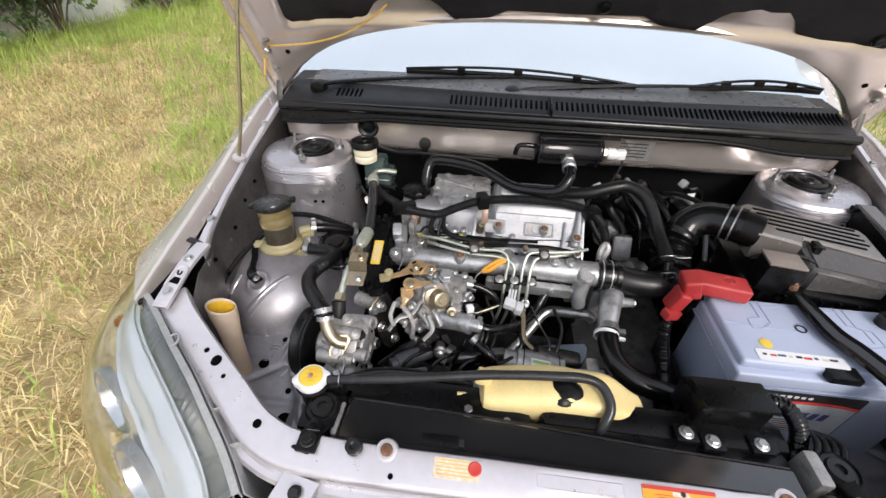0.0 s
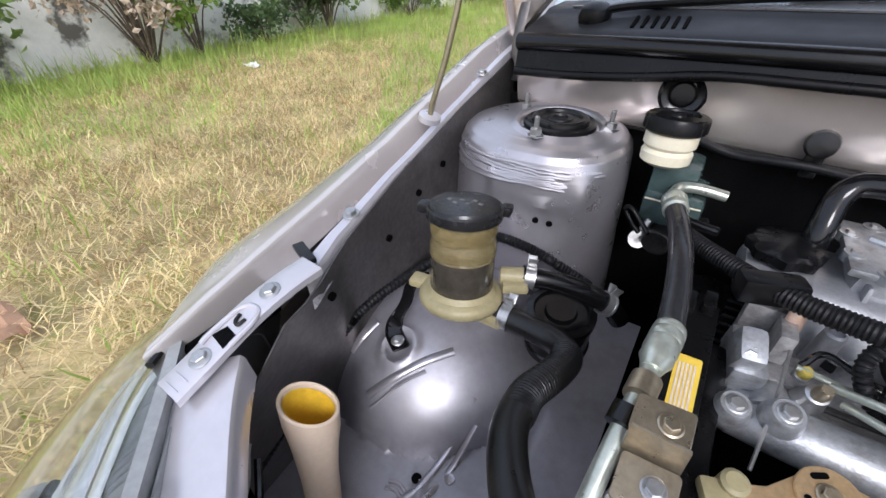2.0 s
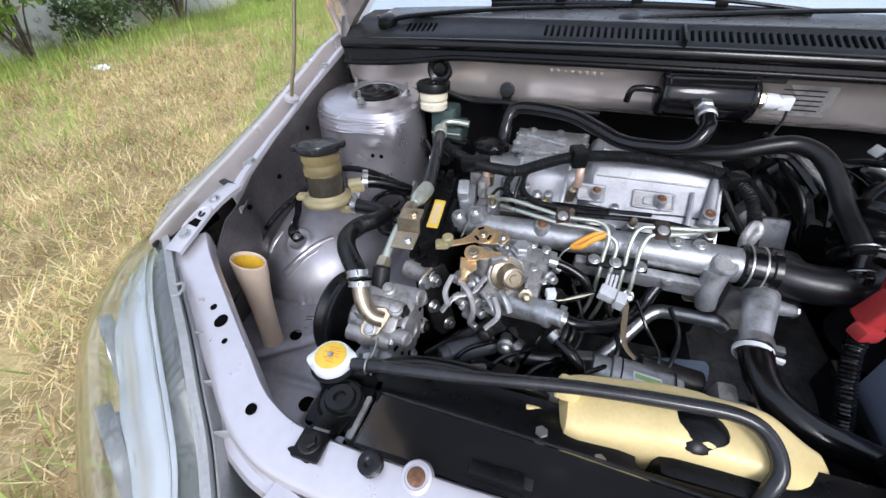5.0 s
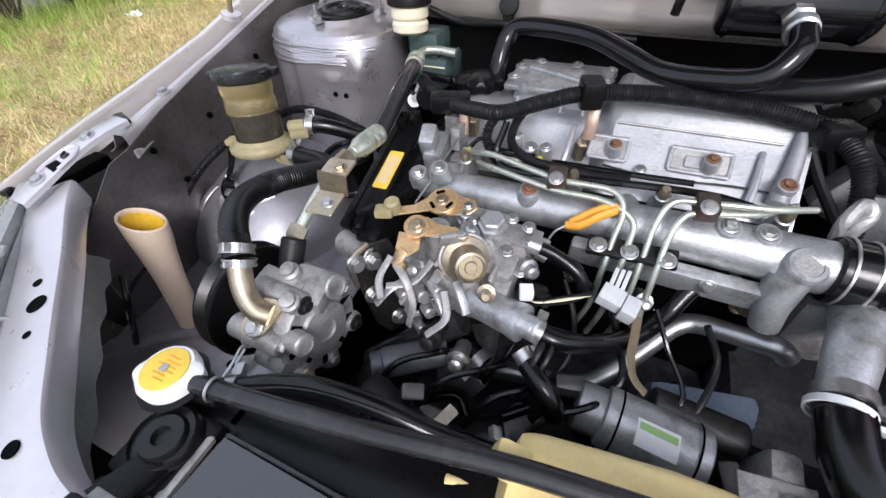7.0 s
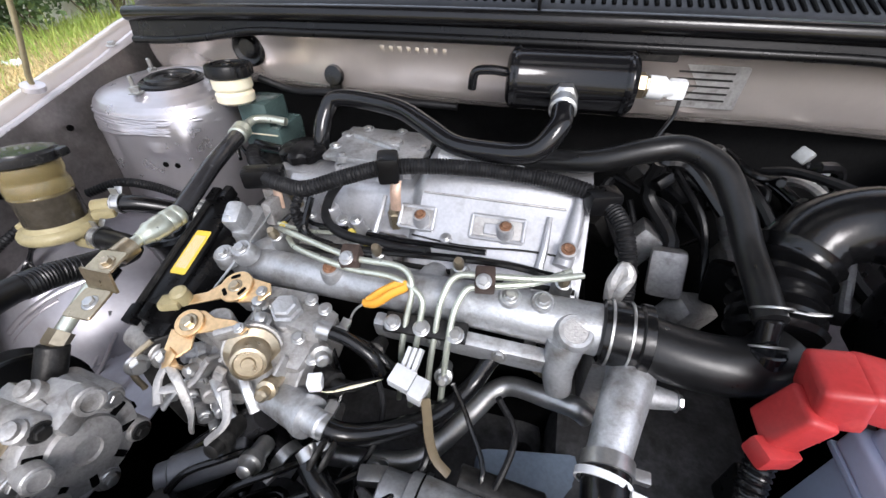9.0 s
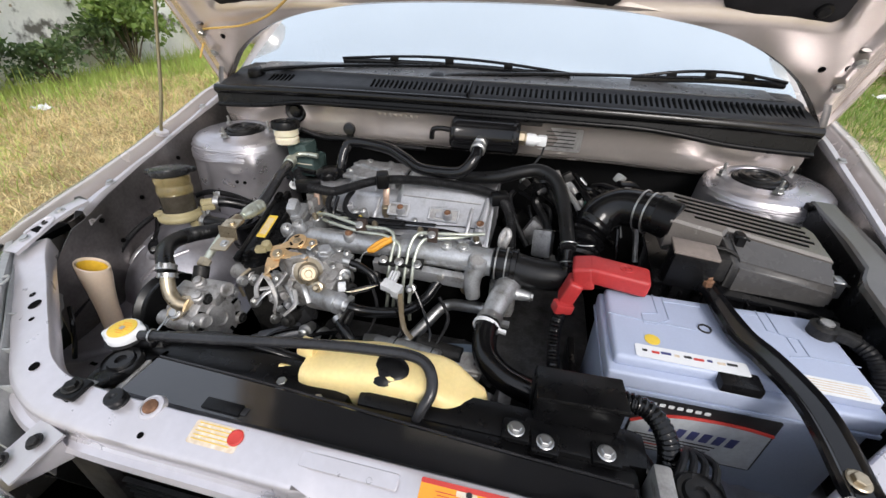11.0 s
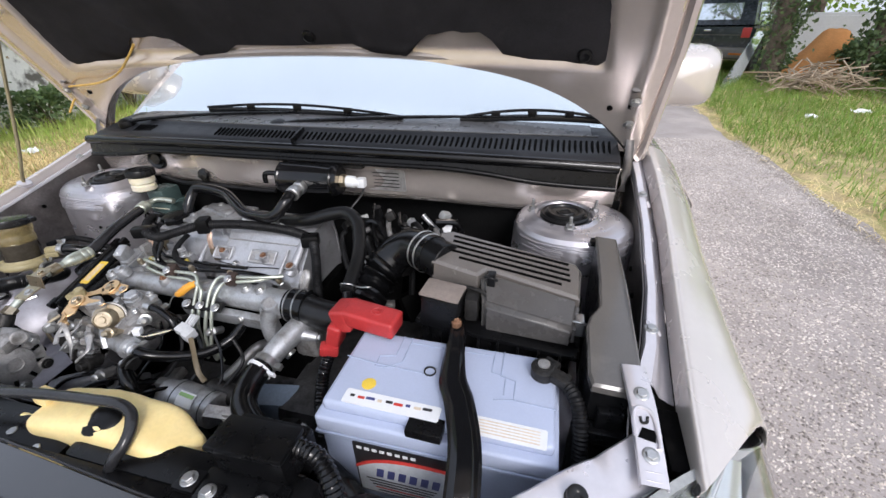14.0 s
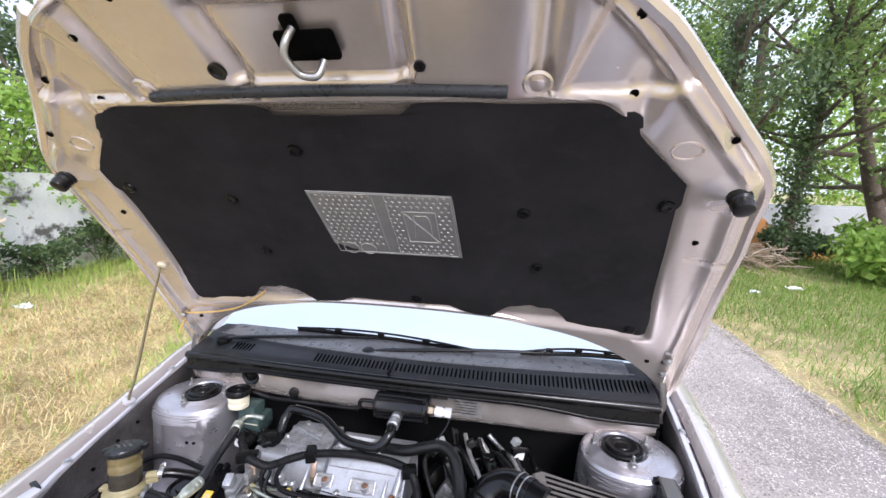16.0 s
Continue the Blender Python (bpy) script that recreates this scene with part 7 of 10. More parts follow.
part("crimp", lathe([(0.0106, -0.002), (0.0120, 0.0), (0.0126, 0.005), (0.0116, 0.007), (0.0126, 0.010), (0.0126, 0.016), (0.0116, 0.018), (0.0126, 0.021), (0.0126, 0.028), (0.0118, 0.031), (0.0122, 0.037), (0.0098, 0.042), (0.0075, 0.050)], axis((-0.3555, 1.167, 0.717), (-0.10, -1, 0.0)), 26), PALE_TUBE, hp, "pale crimped hose ferrule")
part("crimp", lathe([(0.0112, 0), (0.0128, 0.002), (0.0128, 0.009), (0.0118, 0.011), (0.0128, 0.014), (0.0128, 0.022), (0.0085, 0.027), (0.0065, 0.036)], axis((-0.3815, 1.318, 0.7415), (-0.25, 1, 0.1)), 24), PALE_TUBE, hp)
part("cross_pipe", tube([(-0.3895, 1.350, 0.744), (-0.386, 1.366, 0.747), (-0.368, 1.374, 0.747), (-0.34, 1.376, 0.744)], 0.006, 12, 5), PALE_TUBE, hp)
part("pressure_pipe", tube([(-0.3605, 1.125, 0.717), (-0.362, 1.105, 0.716), (-0.3645, 1.085, 0.712), (-0.368, 1.055, 0.700), (-0.371, 1.02, 0.682), (-0.371, 1.008, 0.676)], 0.0066, 14, 6), PALE_TUBE, hp)
part("pipe_grommet", lathe([(0.0085, -0.008), (0.0115, -0.007), (0.0118, 0.007), (0.0085, 0.008)], axis((-0.3655, 1.076, 0.7085), (-0.12, -1, -0.4)), 22), RUBBER, hp, "black rubber grommet on the pipe")
part("pipe_collar", lathe([(0.0075, -0.010), (0.0105, -0.009), (0.0105, 0.009), (0.0075, 0.010)], axis((-0.362, 1.100, 0.7155), (-0.1, -1, -0.1)), 22), BRASS, hp)
part("pipe_nut", lathe([(0.0105, 0), (0.0105, 0.013), (0.0085, 0.015)], axis((-0.371, 1.020, 0.682), (0, -0.9, -0.42)), 6), BRASS, hp)
part("union_block", rod((-0.371, 1.008, 0.677), (-0.368, 0.985, 0.650), 0.0125, n=18), DARK_METAL, hp)
zb = part("gold_bracket", join(plate(rounded(0.034, 0.026, 0.003), 0.0022, Matrix.Translation((-0.3475, 1.071, 0.7285)) @ Matrix.Rotation(radians(12), 4, "X") @ Matrix.Rotation(radians(-6), 4, "Y"), 0.0005), plate(rounded(0.034, 0.030, 0.003), 0.0022, Matrix.Translation((-0.3455, 1.038, 0.7075)) @ Matrix.Rotation(radians(14), 4, "X") @ Matrix.Rotation(radians(-6), 4, "Y"), 0.0005), plate(rounded(0.034, 0.023, 0.001), 0.0022, Matrix.Translation((-0.3465, 1.0565, 0.7175)) @ Matrix.Rotation(radians(82), 4, "X"), 0)), BRASS, hp, "yellow zinc bracket")
bolt("bolt", (-0.343, 1.070, 0.729), (0, -0.2, 1), 0.0062, zb, BRASS)
bolt("bolt", (-0.341, 1.0385, 0.708), (0, -0.22, 1), 0.0062, zb, STEEL)

hose("vacuum_pipe", "glossy black vacuum pipe to the canister", [(-0.262, 1.335, 0.70), (-0.263, 1.34, 0.745), (-0.258, 1.362, 0.777), (-0.235, 1.366, 0.79), (-0.155, 1.348, 0.790), (-0.105, 1.318, 0.782), (-0.07, 1.297, 0.774), (-0.03, 1.285, 0.775), (0.02, 1.272, 0.785), (0.042, 1.285, 0.808), (0.044, 1.305, 0.82)], 0.0115, BLACK_SHINY)
har = hose("wiring_harness", "taped black wiring harness over the rocker cover", [(-0.376, 1.335, 0.715), (-0.345, 1.295, 0.722), (-0.29, 1.245, 0.73), (-0.245, 1.222, 0.737), (-0.216, 1.216, 0.742), (-0.175, 1.235, 0.752), (-0.13, 1.248, 0.762), (-0.06, 1.265, 0.762), (0.02, 1.275, 0.756), (0.075, 1.272, 0.75), (0.103, 1.262, 0.742), (0.122, 1.235, 0.728), (0.132, 1.21, 0.69), (0.135, 1.195, 0.65)], 0.0088, CLOTH_TAPE, ridge=0.0006, pitch=0.0034)
for p, sz in (((-0.13, 1.247, 0.763), (0.024, 0.03, 0.03)), ((0.098, 1.264, 0.744), (0.034, 0.026, 0.024)), ((-0.295, 1.247, 0.73), (0.05, 0.022, 0.024))):
    part("harness_clip", box(p, sz, 0.005, (0, 0, 20)), BLACK, har)
COPPER = mat("copper_clip", (0.62, 0.44, 0.34), 0.35, 0.6, 0.12, 30, 240, 0.05)
for x, y, z in ((-0.122, 1.244, 0.730), (-0.272, 1.238, 0.714)):
    part("terminal_clip", tube([(x, y + 0.002, z + 0.018), (x, y - 0.004, z + 0.004), (x, y - 0.006, z - 0.016)], 0.0065, 8, 4, flat=0.45), COPPER, har, "copper-coloured spring clip")
part("branch_lead", tube([(-0.225, 1.218, 0.738), (-0.232, 1.205, 0.715), (-0.215, 1.195, 0.69), (-0.185, 1.19, 0.685)], 0.0055, 10, 6, 0.0008, 0.004), CLOTH_TAPE, har)
hose("breather_hose", "fat black breather hose bent over the gearbox", [(-0.005, 1.318, 0.752), (0.04, 1.306, 0.762), (0.086, 1.292, 0.774), (0.13, 1.295, 0.788), (0.165, 1.298, 0.794), (0.195, 1.28, 0.787), (0.212, 1.25, 0.765), (0.221, 1.215, 0.742), (0.226, 1.175, 0.728), (0.228, 1.15, 0.72)], 0.0125, RUBBER_DULL, (0.03,))
bh = empty("breather_valve", (0.229, 1.145, 0.70), "black valve with wire clips under the breather hose", "valve")
part("stub", join(rod((0.228, 1.152, 0.722), (0.231, 1.138, 0.69), 0.009), rod((0.231, 1.138, 0.70), (0.232, 1.133, 0.685), 0.014)), BLACK_SHINY, bh)
wire_clip((0.228, 1.157, 0.727), (0.05, -0.6, -0.5), 0.0135, bh, STEEL)
wire_clip((0.231, 1.14, 0.7), (0.05, -0.6, -0.5), 0.013, bh, STEEL)
low = hose("radiator_hose", "thick black radiator hose with dried drips", [(0.119, 1.05, 0.632), (0.117, 1.022, 0.629), (0.118, 0.998, 0.624), (0.128, 0.974, 0.618), (0.157, 0.953, 0.611), (0.20, 0.942, 0.604), (0.27, 0.93, 0.59), (0.34, 0.90, 0.56), (0.37, 0.85, 0.53)], 0.0190, RUBBER, (0.04,), cl=STEEL)
clamp((0.1155, 1.034, 0.6285), (-0.2, -1, -0.2), 0.0198, low, WHITE, "tape_band", 0.006)
hose("lower_tank_hose", "black hose behind the radiator", [(-0.34, 0.86, 0.645), (-0.28, 0.885, 0.652), (-0.22, 0.895, 0.648), (-0.16, 0.90, 0.63), (-0.10, 0.92, 0.59)], 0.0085, RUBBER, (0.06, 0.93))
th = hose("overflow_hose", "long black overflow hose from the radiator cap over the tank", [(-0.336, 0.849, 0.676), (-0.300, 0.852, 0.680), (-0.25, 0.857, 0.684), (-0.196, 0.864, 0.687), (-0.11, 0.877, 0.691), (-0.05, 0.882, 0.695), (-0.006, 0.884, 0.698), (0.035, 0.885, 0.700), (0.058, 0.880, 0.697), (0.070, 0.867, 0.690), (0.073, 0.851, 0.680), (0.066, 0.838, 0.668), (0.060, 0.830, 0.652), (0.060, 0.826, 0.635)], 0.0072, GREY_RUBBER)
wire_clip((-0.318, 0.8505, 0.6785), (1, 0.1, 0), 0.0088, th, STEEL)
hose("coolant_hose", "ribbed black coolant hose under the manifold", [(-0.122, 1.018, 0.636), (-0.095, 1.018, 0.630), (-0.062, 1.040, 0.613), (-0.030, 1.070, 0.601), (-0.004, 1.105, 0.606), (0.012, 1.128, 0.626), (0.030, 1.142, 0.636), (0.060, 1.147, 0.628)], 0.0095, RUBBER, (0.04, 0.94))
hose("branch_hose", "short black hose looping down from the cold-start unit", [(-0.125, 1.0, 0.622), (-0.105, 0.985, 0.612), (-0.092, 0.975, 0.59), (-0.10, 0.972, 0.565)], 0.0072, RUBBER, (0.05,))
hose("fuel_hose", "short black fuel hose with clips", [(-0.145, 1.085, 0.676), (-0.12, 1.085, 0.67), (-0.095, 1.08, 0.658), (-0.085, 1.075, 0.64)], 0.0065, RUBBER, (0.1,))
hose("thin_fuel_hose", "thin black fuel return hose", [(-0.14, 1.095, 0.66), (-0.105, 1.095, 0.648), (-0.08, 1.09, 0.63)], 0.006, RUBBER, (0.1,))
hose("water_hose", "black elbow hose at the water pipe end", [(-0.165, 1.01, 0.556), (-0.185, 1.02, 0.558), (-0.20, 1.04, 0.55)], 0.0145, RUBBER, (0.1,))
hose("side_harness", "thin taped loom along the inner wing", [(-0.575, 1.21, 0.69), (-0.60, 1.165, 0.675), (-0.632, 1.123, 0.648), (-0.652, 1.09, 0.618), (-0.658, 1.06, 0.59), (-0.652, 1.0, 0.57), (-0.645, 0.94, 0.55)], 0.0055, CLOTH_TAPE, ridge=0.0006, pitch=0.005)
hose("bulkhead_loom", "thin black loom along the bulkhead", [(-0.40, 1.42, 0.79), (-0.35, 1.43, 0.772), (-0.28, 1.425, 0.775), (-0.2, 1.44, 0.765), (-0.1, 1.45, 0.76)], 0.005, CLOTH_TAPE)
hose("spare_lead", "thin black lead with an eyelet by the strut tower", [(-0.40, 1.33, 0.70), (-0.425, 1.36, 0.71), (-0.435, 1.375, 0.70), (-0.422, 1.37, 0.685), (-0.412, 1.368, 0.676)], 0.0028, RUBBER)
ey = empty("earth_eyelet", (-0.411, 1.368, 0.672), "loose bright metal earth eyelet", "eyelet")
part("eyelet", join(lathe([(0.0115, -0.001), (0.0115, 0.0015), (0.0048, 0.0015), (0.0048, -0.001)], axis((-0.411, 1.366, 0.668), (0.3, -0.8, 0.5)), 18), rod((-0.409, 1.371, 0.678), (-0.404, 1.378, 0.693), 0.005)), STEEL, ey)

# intake duct: airbox elbow, bellows, and the tapered hose to the manifold
duct = empty("intake_duct", (0.2, 1.15, 0.66), "black rubber intake duct with bellows and steel bands", "hose")
part("manifold_hose", tube([(0.112, 1.150, 0.673), (0.135, 1.148, 0.673), (0.165, 1.14, 0.672), (0.20, 1.136, 0.672), (0.235, 1.14, 0.676), (0.255, 1.155, 0.685)], (0.0275, 0.025), 24, 6), RUBBER_DULL, duct)
part("cuff", lathe([(0.0255, -0.016), (0.0295, -0.014), (0.0305, 0.0), (0.0295, 0.016), (0.0325, 0.018), (0.0325, 0.026), (0.0275, 0.028)], axis((0.122, 1.1495, 0.673), (1, -0.05, 0)), 30), RUBBER, duct)
for x in (0.114, 0.131):
    part("band", lathe([(0.0304, -0.0014), (0.0314, -0.0010), (0.0314, 0.0010), (0.0304, 0.0014)], axis((x, 1.15, 0.673), (1, -0.05, 0)), 30, False), STEEL, duct)
part("bellows", tube([(0.248, 1.165, 0.688), (0.252, 1.19, 0.70), (0.258, 1.215, 0.715), (0.272, 1.235, 0.732)], (0.034, 0.035), 22, 6, 0.0045, 0.013), RUBBER, duct, "corrugated black bellows")
part("elbow", tube([(0.268, 1.228, 0.727), (0.285, 1.244, 0.748), (0.315, 1.245, 0.764), (0.348, 1.226, 0.770), (0.366, 1.214, 0.772)], 0.033, 22, 6), RUBBER, duct)
for k in (0.0, 0.012):
    part("band", lathe([(0.0345, -0.0016), (0.0356, -0.0012), (0.0356, 0.0012), (0.0345, 0.0016)], axis((0.342 + k, 1.23 - 0.7 * k, 0.7695), (0.8, -0.56, 0.05)), 30, False), STEEL, duct)

# canister on the bulkhead
can = empty("vacuum_canister", (0.05, 1.40, 0.79), "glossy black vacuum canister with a brass sensor", "canister")
part("can_body", lathe([(0.001, 0), (0.026, 0.001), (0.033, 0.006), (0.034, 0.012), (0.033, 0.014), (0.0335, 0.125), (0.0345, 0.127), (0.034, 0.136), (0.028, 0.142), (0.001, 0.143)], axis((-0.024, 1.380, 0.826), (1, 0.02, 0)), 36), BLACK_SHINY, can)
for x in (-0.012, 0.107):
    part("can_bead", lathe([(0.0335, -0.003), (0.0352, 0), (0.0335, 0.003)], axis((x, 1.38, 0.826), (1, 0.02, 0)), 36, False), BLACK_SHINY, can)
part("can_bracket", box((0.11, 1.412, 0.852), (0.1, 0.02, 0.012), 0.003), DARK_METAL, can)
part("outlet_fitting", join(lathe([(0.012, 0), (0.0145, 0.004), (0.0145, 0.016), (0.011, 0.018), (0.011, 0.026)], axis((0.044, 1.352, 0.822), (0, -1, -0.1)), 6), lathe([(0.0125, 0.02), (0.0145, 0.022), (0.0145, 0.034), (0.012, 0.036)], axis((0.044, 1.345, 0.822), (0, -1, -0.15)), 20)), STEEL, can, "bright steel union")
sn = part("sensor", join(lathe([(0.014, 0), (0.014, 0.01), (0.011, 0.012), (0.011, 0.018)], axis((0.118, 1.383, 0.826), (1, 0, 0)), 6)), BRASS, can, "brass hexagon sensor")
part("sensor_plug", join(lathe([(0.0125, 0.014), (0.0125, 0.03), (0.009, 0.034), (0.008, 0.042)], axis((0.118, 1.383, 0.826), (1, 0, -0.05)), 16), box((0.163, 1.385, 0.824), (0.018, 0.016, 0.02), 0.003)), WHITE, sn)
part("sensor_lead", tube([(0.17, 1.386, 0.82), (0.165, 1.37, 0.80), (0.15, 1.35, 0.78), (0.142, 1.335, 0.76)], 0.0022, 6, 5), RUBBER_DULL, sn)
part("can_pipe", tube([(-0.024, 1.38, 0.832), (-0.045, 1.378, 0.834), (-0.062, 1.378, 0.83), (-0.066, 1.38, 0.81)], 0.0055, 10, 5), BLACK_SHINY, can)

# AC pipes and clutter behind the engine
acp = empty("refrigerant_pipes", (0.2, 1.30, 0.68), "bare alloy refrigerant pipes with a green cap", "pipe")
part("pipe", tube([(0.232, 1.468, 0.705), (0.250, 1.462, 0.692), (0.270, 1.448, 0.668), (0.292, 1.435, 0.64), (0.31, 1.42, 0.60)], 0.0085, 12, 5), ALLOY_DULL, acp)
part("pipe", tube([(0.262, 1.486, 0.712), (0.278, 1.482, 0.697), (0.32, 1.481, 0.656), (0.365, 1.478, 0.616), (0.38, 1.47, 0.58)], 0.006, 12, 5), ALLOY, acp)
part("pipe_nut", lathe([(0.0115, -0.008), (0.0115, 0.008)], axis((0.240, 1.466, 0.699), (0.5, -0.3, -0.7)), 6), ALLOY, acp)
part("valve", rod((0.284, 1.415, 0.655), (0.281, 1.410, 0.682), 0.007), ALLOY, acp)
part("green_cap", lathe([(0.009, 0), (0.009, 0.009), (0.007, 0.011)], axis((0.281, 1.410, 0.680), (0, -0.3, 1)), 16), mat("teal_cap", (0.22, 0.58, 0.46), 0.4), acp, "teal valve cap")
part("white_tag", plate([(-0.012, -0.01), (0.012, -0.012), (0.018, 0.015), (0.005, 0.008)], 0.001, Matrix.Translation((0.34, 1.39, 0.735)) @ Matrix.Rotation(radians(60), 4, "X"), 0), WHITE, acp)
for k in range(22):
    a = [(0.12 + 0.012 * k, 1.36 + random.uniform(0, 0.06), 0.70 + random.uniform(-0.03, 0.06))]
    for i in range(3):
        a.append((a[-1][0] + random.uniform(-0.01, 0.045), a[-1][1] + random.uniform(-0.06, 0.03), a[-1][2] + random.uniform(-0.05, 0.02)))
    part("loom", tube(a, random.uniform(0.0035, 0.009), 8, 5), random.choice([RUBBER, CLOTH_TAPE, RUBBER_DULL]), acp)
for k in range(8):
    p = (random.uniform(0.14, 0.36), random.uniform(1.30, 1.42), random.uniform(0.69, 0.76))
    part("loom_plug", box(p, (random.uniform(0.014, 0.026), 0.016, random.uniform(0.012, 0.024)), 0.003, (random.uniform(-40, 40), random.uniform(-30, 30), random.uniform(0, 90))), random.choice([BLACK, LAMP_GREY, BLACK, DARK_METAL]), acp)
for k in range(5):
    x = 0.17 + 0.035 * k
    part("loom_pipe", tube([(x, 1.42, 0.76 - 0.012 * k), (x + 0.02, 1.36, 0.735), (x + 0.05, 1.31, 0.70 + 0.01 * (k % 2)), (x + 0.06, 1.27, 0.64)], 0.0045 + 0.001 * (k % 3), 8, 5), [RUBBER, ALLOY_DULL, RUBBER_DULL][k % 3], acp)

# more castings and leads round the head's timing end
rr = random.Random(77)
part("housing_waist", tube([(-0.238, 1.305, 0.712), (-0.178, 1.298, 0.708), (-0.118, 1.305, 0.712)], 0.004, 8, 4), ALLOY_DULL, hs)
for k in range(4):
    part("housing_fin", box((-0.222 + 0.028 * k, 1.299, 0.702), (0.004, 0.02, 0.05), 0.0015, (-12, 0, 0)), COVER_ALLOY, hs)
part("lid_boss", lathe([(0.015, 0), (0.014, 0.005), (0.008, 0.006), (0.002, 0.006)], axis((-0.165, 1.35, 0.741), (0, 0, 1)), 20), ALLOY, lid)
part("lid_ridge", tube([(-0.222, 1.36, 0.742), (-0.19, 1.345, 0.743), (-0.15, 1.33, 0.742)], 0.004, 8, 4), ALLOY, lid)
part("sensor_lead", tube([(-0.205, 1.268, 0.722), (-0.21, 1.245, 0.712), (-0.205, 1.222, 0.70), (-0.18, 1.205, 0.695), (-0.14, 1.20, 0.693), (-0.10, 1.197, 0.693), (-0.07, 1.19, 0.70)], 0.0055, 10, 5), CLOTH_TAPE, engine, "taped branch of the loom")
part("leak_hose", tube([(-0.258, 1.214, 0.69), (-0.245, 1.225, 0.70), (-0.215, 1.21, 0.698), (-0.175, 1.216, 0.694)], 0.0028, 8, 5), RUBBER, engine)
part("return_hose", tube([(-0.15, 1.214, 0.692), (-0.115, 1.206, 0.697), (-0.06, 1.203, 0.70), (-0.01, 1.198, 0.705)], 0.0034, 8, 5), RUBBER, engine)
part("head_bracket", join(box((-0.296, 1.205, 0.672), (0.026, 0.05, 0.055), 0.006, (10, 0, 8)), box((-0.300, 1.19, 0.706), (0.02, 0.03, 0.03), 0.006, (25, 0, 10))), ALLOY, engine)
bolt("bolt", (-0.300, 1.178, 0.712), (0, -0.8, 0.5), 0.006, engine, STEEL)
for x, y, z in ((-0.27, 1.262, 0.70), (-0.128, 1.247, 0.70)):
    cu = part("union_nut", lathe([(0.008, -0.02), (0.008, 0.006), (0.006, 0.008), (0.004, 0.022), (0.002, 0.023)], axis((x, y, z), (0.1, -0.3, 1)), 6), BRASS, engine)

# pipes, hoses and plugs low in front of the block
cp = part("coolant_pipe", tube([(-0.192, 1.045, 0.492), (-0.150, 1.046, 0.499), (-0.105, 1.050, 0.504), (-0.059, 1.060, 0.506), (-0.032, 1.082, 0.515), (0.0, 1.114, 0.545), (0.018, 1.132, 0.562), (0.038, 1.139, 0.570), (0.075, 1.126, 0.583), (0.101, 1.116, 0.592), (0.114, 1.114, 0.584)], 0.0110, 18, 6), STEEL, engine, "bent bright steel coolant pipe")
part("hose_end", tube([(-0.172, 1.046, 0.496), (-0.192, 1.044, 0.494), (-0.208, 1.040, 0.500), (-0.220, 1.038, 0.512), (-0.226, 1.042, 0.526)], 0.0150, 16, 5), RUBBER, cp, "black rubber elbow")
for dx in (0.0, 0.012):
    part("spring_clip", lathe([(0.0175, -0.004), (0.0185, -0.003), (0.0185, 0.003), (0.0175, 0.004)], axis((-0.186 + dx, 1.0455, 0.4955 + 0.1 * dx), (1, 0.02, 0.15)), 24), DARK_METAL, cp)
part("pipe_tab", plate(rounded(0.034, 0.02, 0.006), 0.003, pose(-0.095, 1.040, 0.515, 50, 0, 5), 0.0006), STEEL, cp)
bolt("bolt", (-0.091, 1.038, 0.517), (0, -0.7, 0.7), 0.006, cp, STEEL)
part("return_hose", tube([(-0.118, 0.990, 0.622), (-0.100, 0.976, 0.618), (-0.086, 0.968, 0.602), (-0.088, 0.976, 0.578), (-0.106, 1.012, 0.548), (-0.112, 1.03, 0.51)], 0.0092, 14, 6), RUBBER, engine)
for p in ((-0.112, 0.997, 0.628), (-0.104, 0.998, 0.625)):
    part("spring_clip", lathe([(0.0135, -0.002), (0.0145, -0.001), (0.0145, 0.001), (0.0135, 0.002)], axis(p, (1, -0.1, -0.3)), 20), DARK_METAL, engine)
lh = part("lower_hose", tube([(-0.245, 0.985, 0.55), (-0.268, 0.972, 0.530), (-0.290, 0.962, 0.50), (-0.305, 0.958, 0.46), (-0.31, 0.96, 0.42)], 0.022, 18, 6), RUBBER_DULL, engine, "fat black radiator hose")
part("hose_clip", join(lathe([(0.0225, -0.006), (0.024, -0.005), (0.024, 0.005), (0.0225, 0.006)], axis((-0.275, 0.969, 0.522), (-0.7, -0.35, -0.75)), 26), box((-0.268, 0.948, 0.535), (0.022, 0.012, 0.012), 0.003, (0, 20, 20))), DARK_METAL, lh)
fm = part("fan_motor", join(box((-0.225, 0.925, 0.535), (0.10, 0.05, 0.07), 0.012, (10, 8, -20)), rod((-0.17, 0.93, 0.52), (-0.12, 0.95, 0.53), 0.03, n=24)), RUBBER_DULL, engine, "black fan motor with its plug")
part("plug", box((-0.214, 0.945, 0.578), (0.022, 0.016, 0.02), 0.003, (20, 10, 25)), GREY_PLASTIC, fm)
part("paper_label", plate(rounded(0.012, 0.034, 0.002), 0.0006, pose(-0.178, 0.932, 0.573, 15, 10, -25), 0), FADED, fm)
for k in range(5):
    part("motor_rib", box((-0.255 + 0.012 * k, 0.905 + 0.003 * k, 0.571), (0.003, 0.034, 0.006), 0.001, (10, 8, -20)), RUBBER_DULL, fm)
for k in range(4):
    x = -0.26 + 0.05 * k
    part("wire", tube([(x, 0.94, 0.56), (x + 0.02, 0.965, 0.585), (x + 0.05, 0.985, 0.59), (x + 0.07, 1.01, 0.575)], 0.0035, 8, 5), RUBBER, fm)

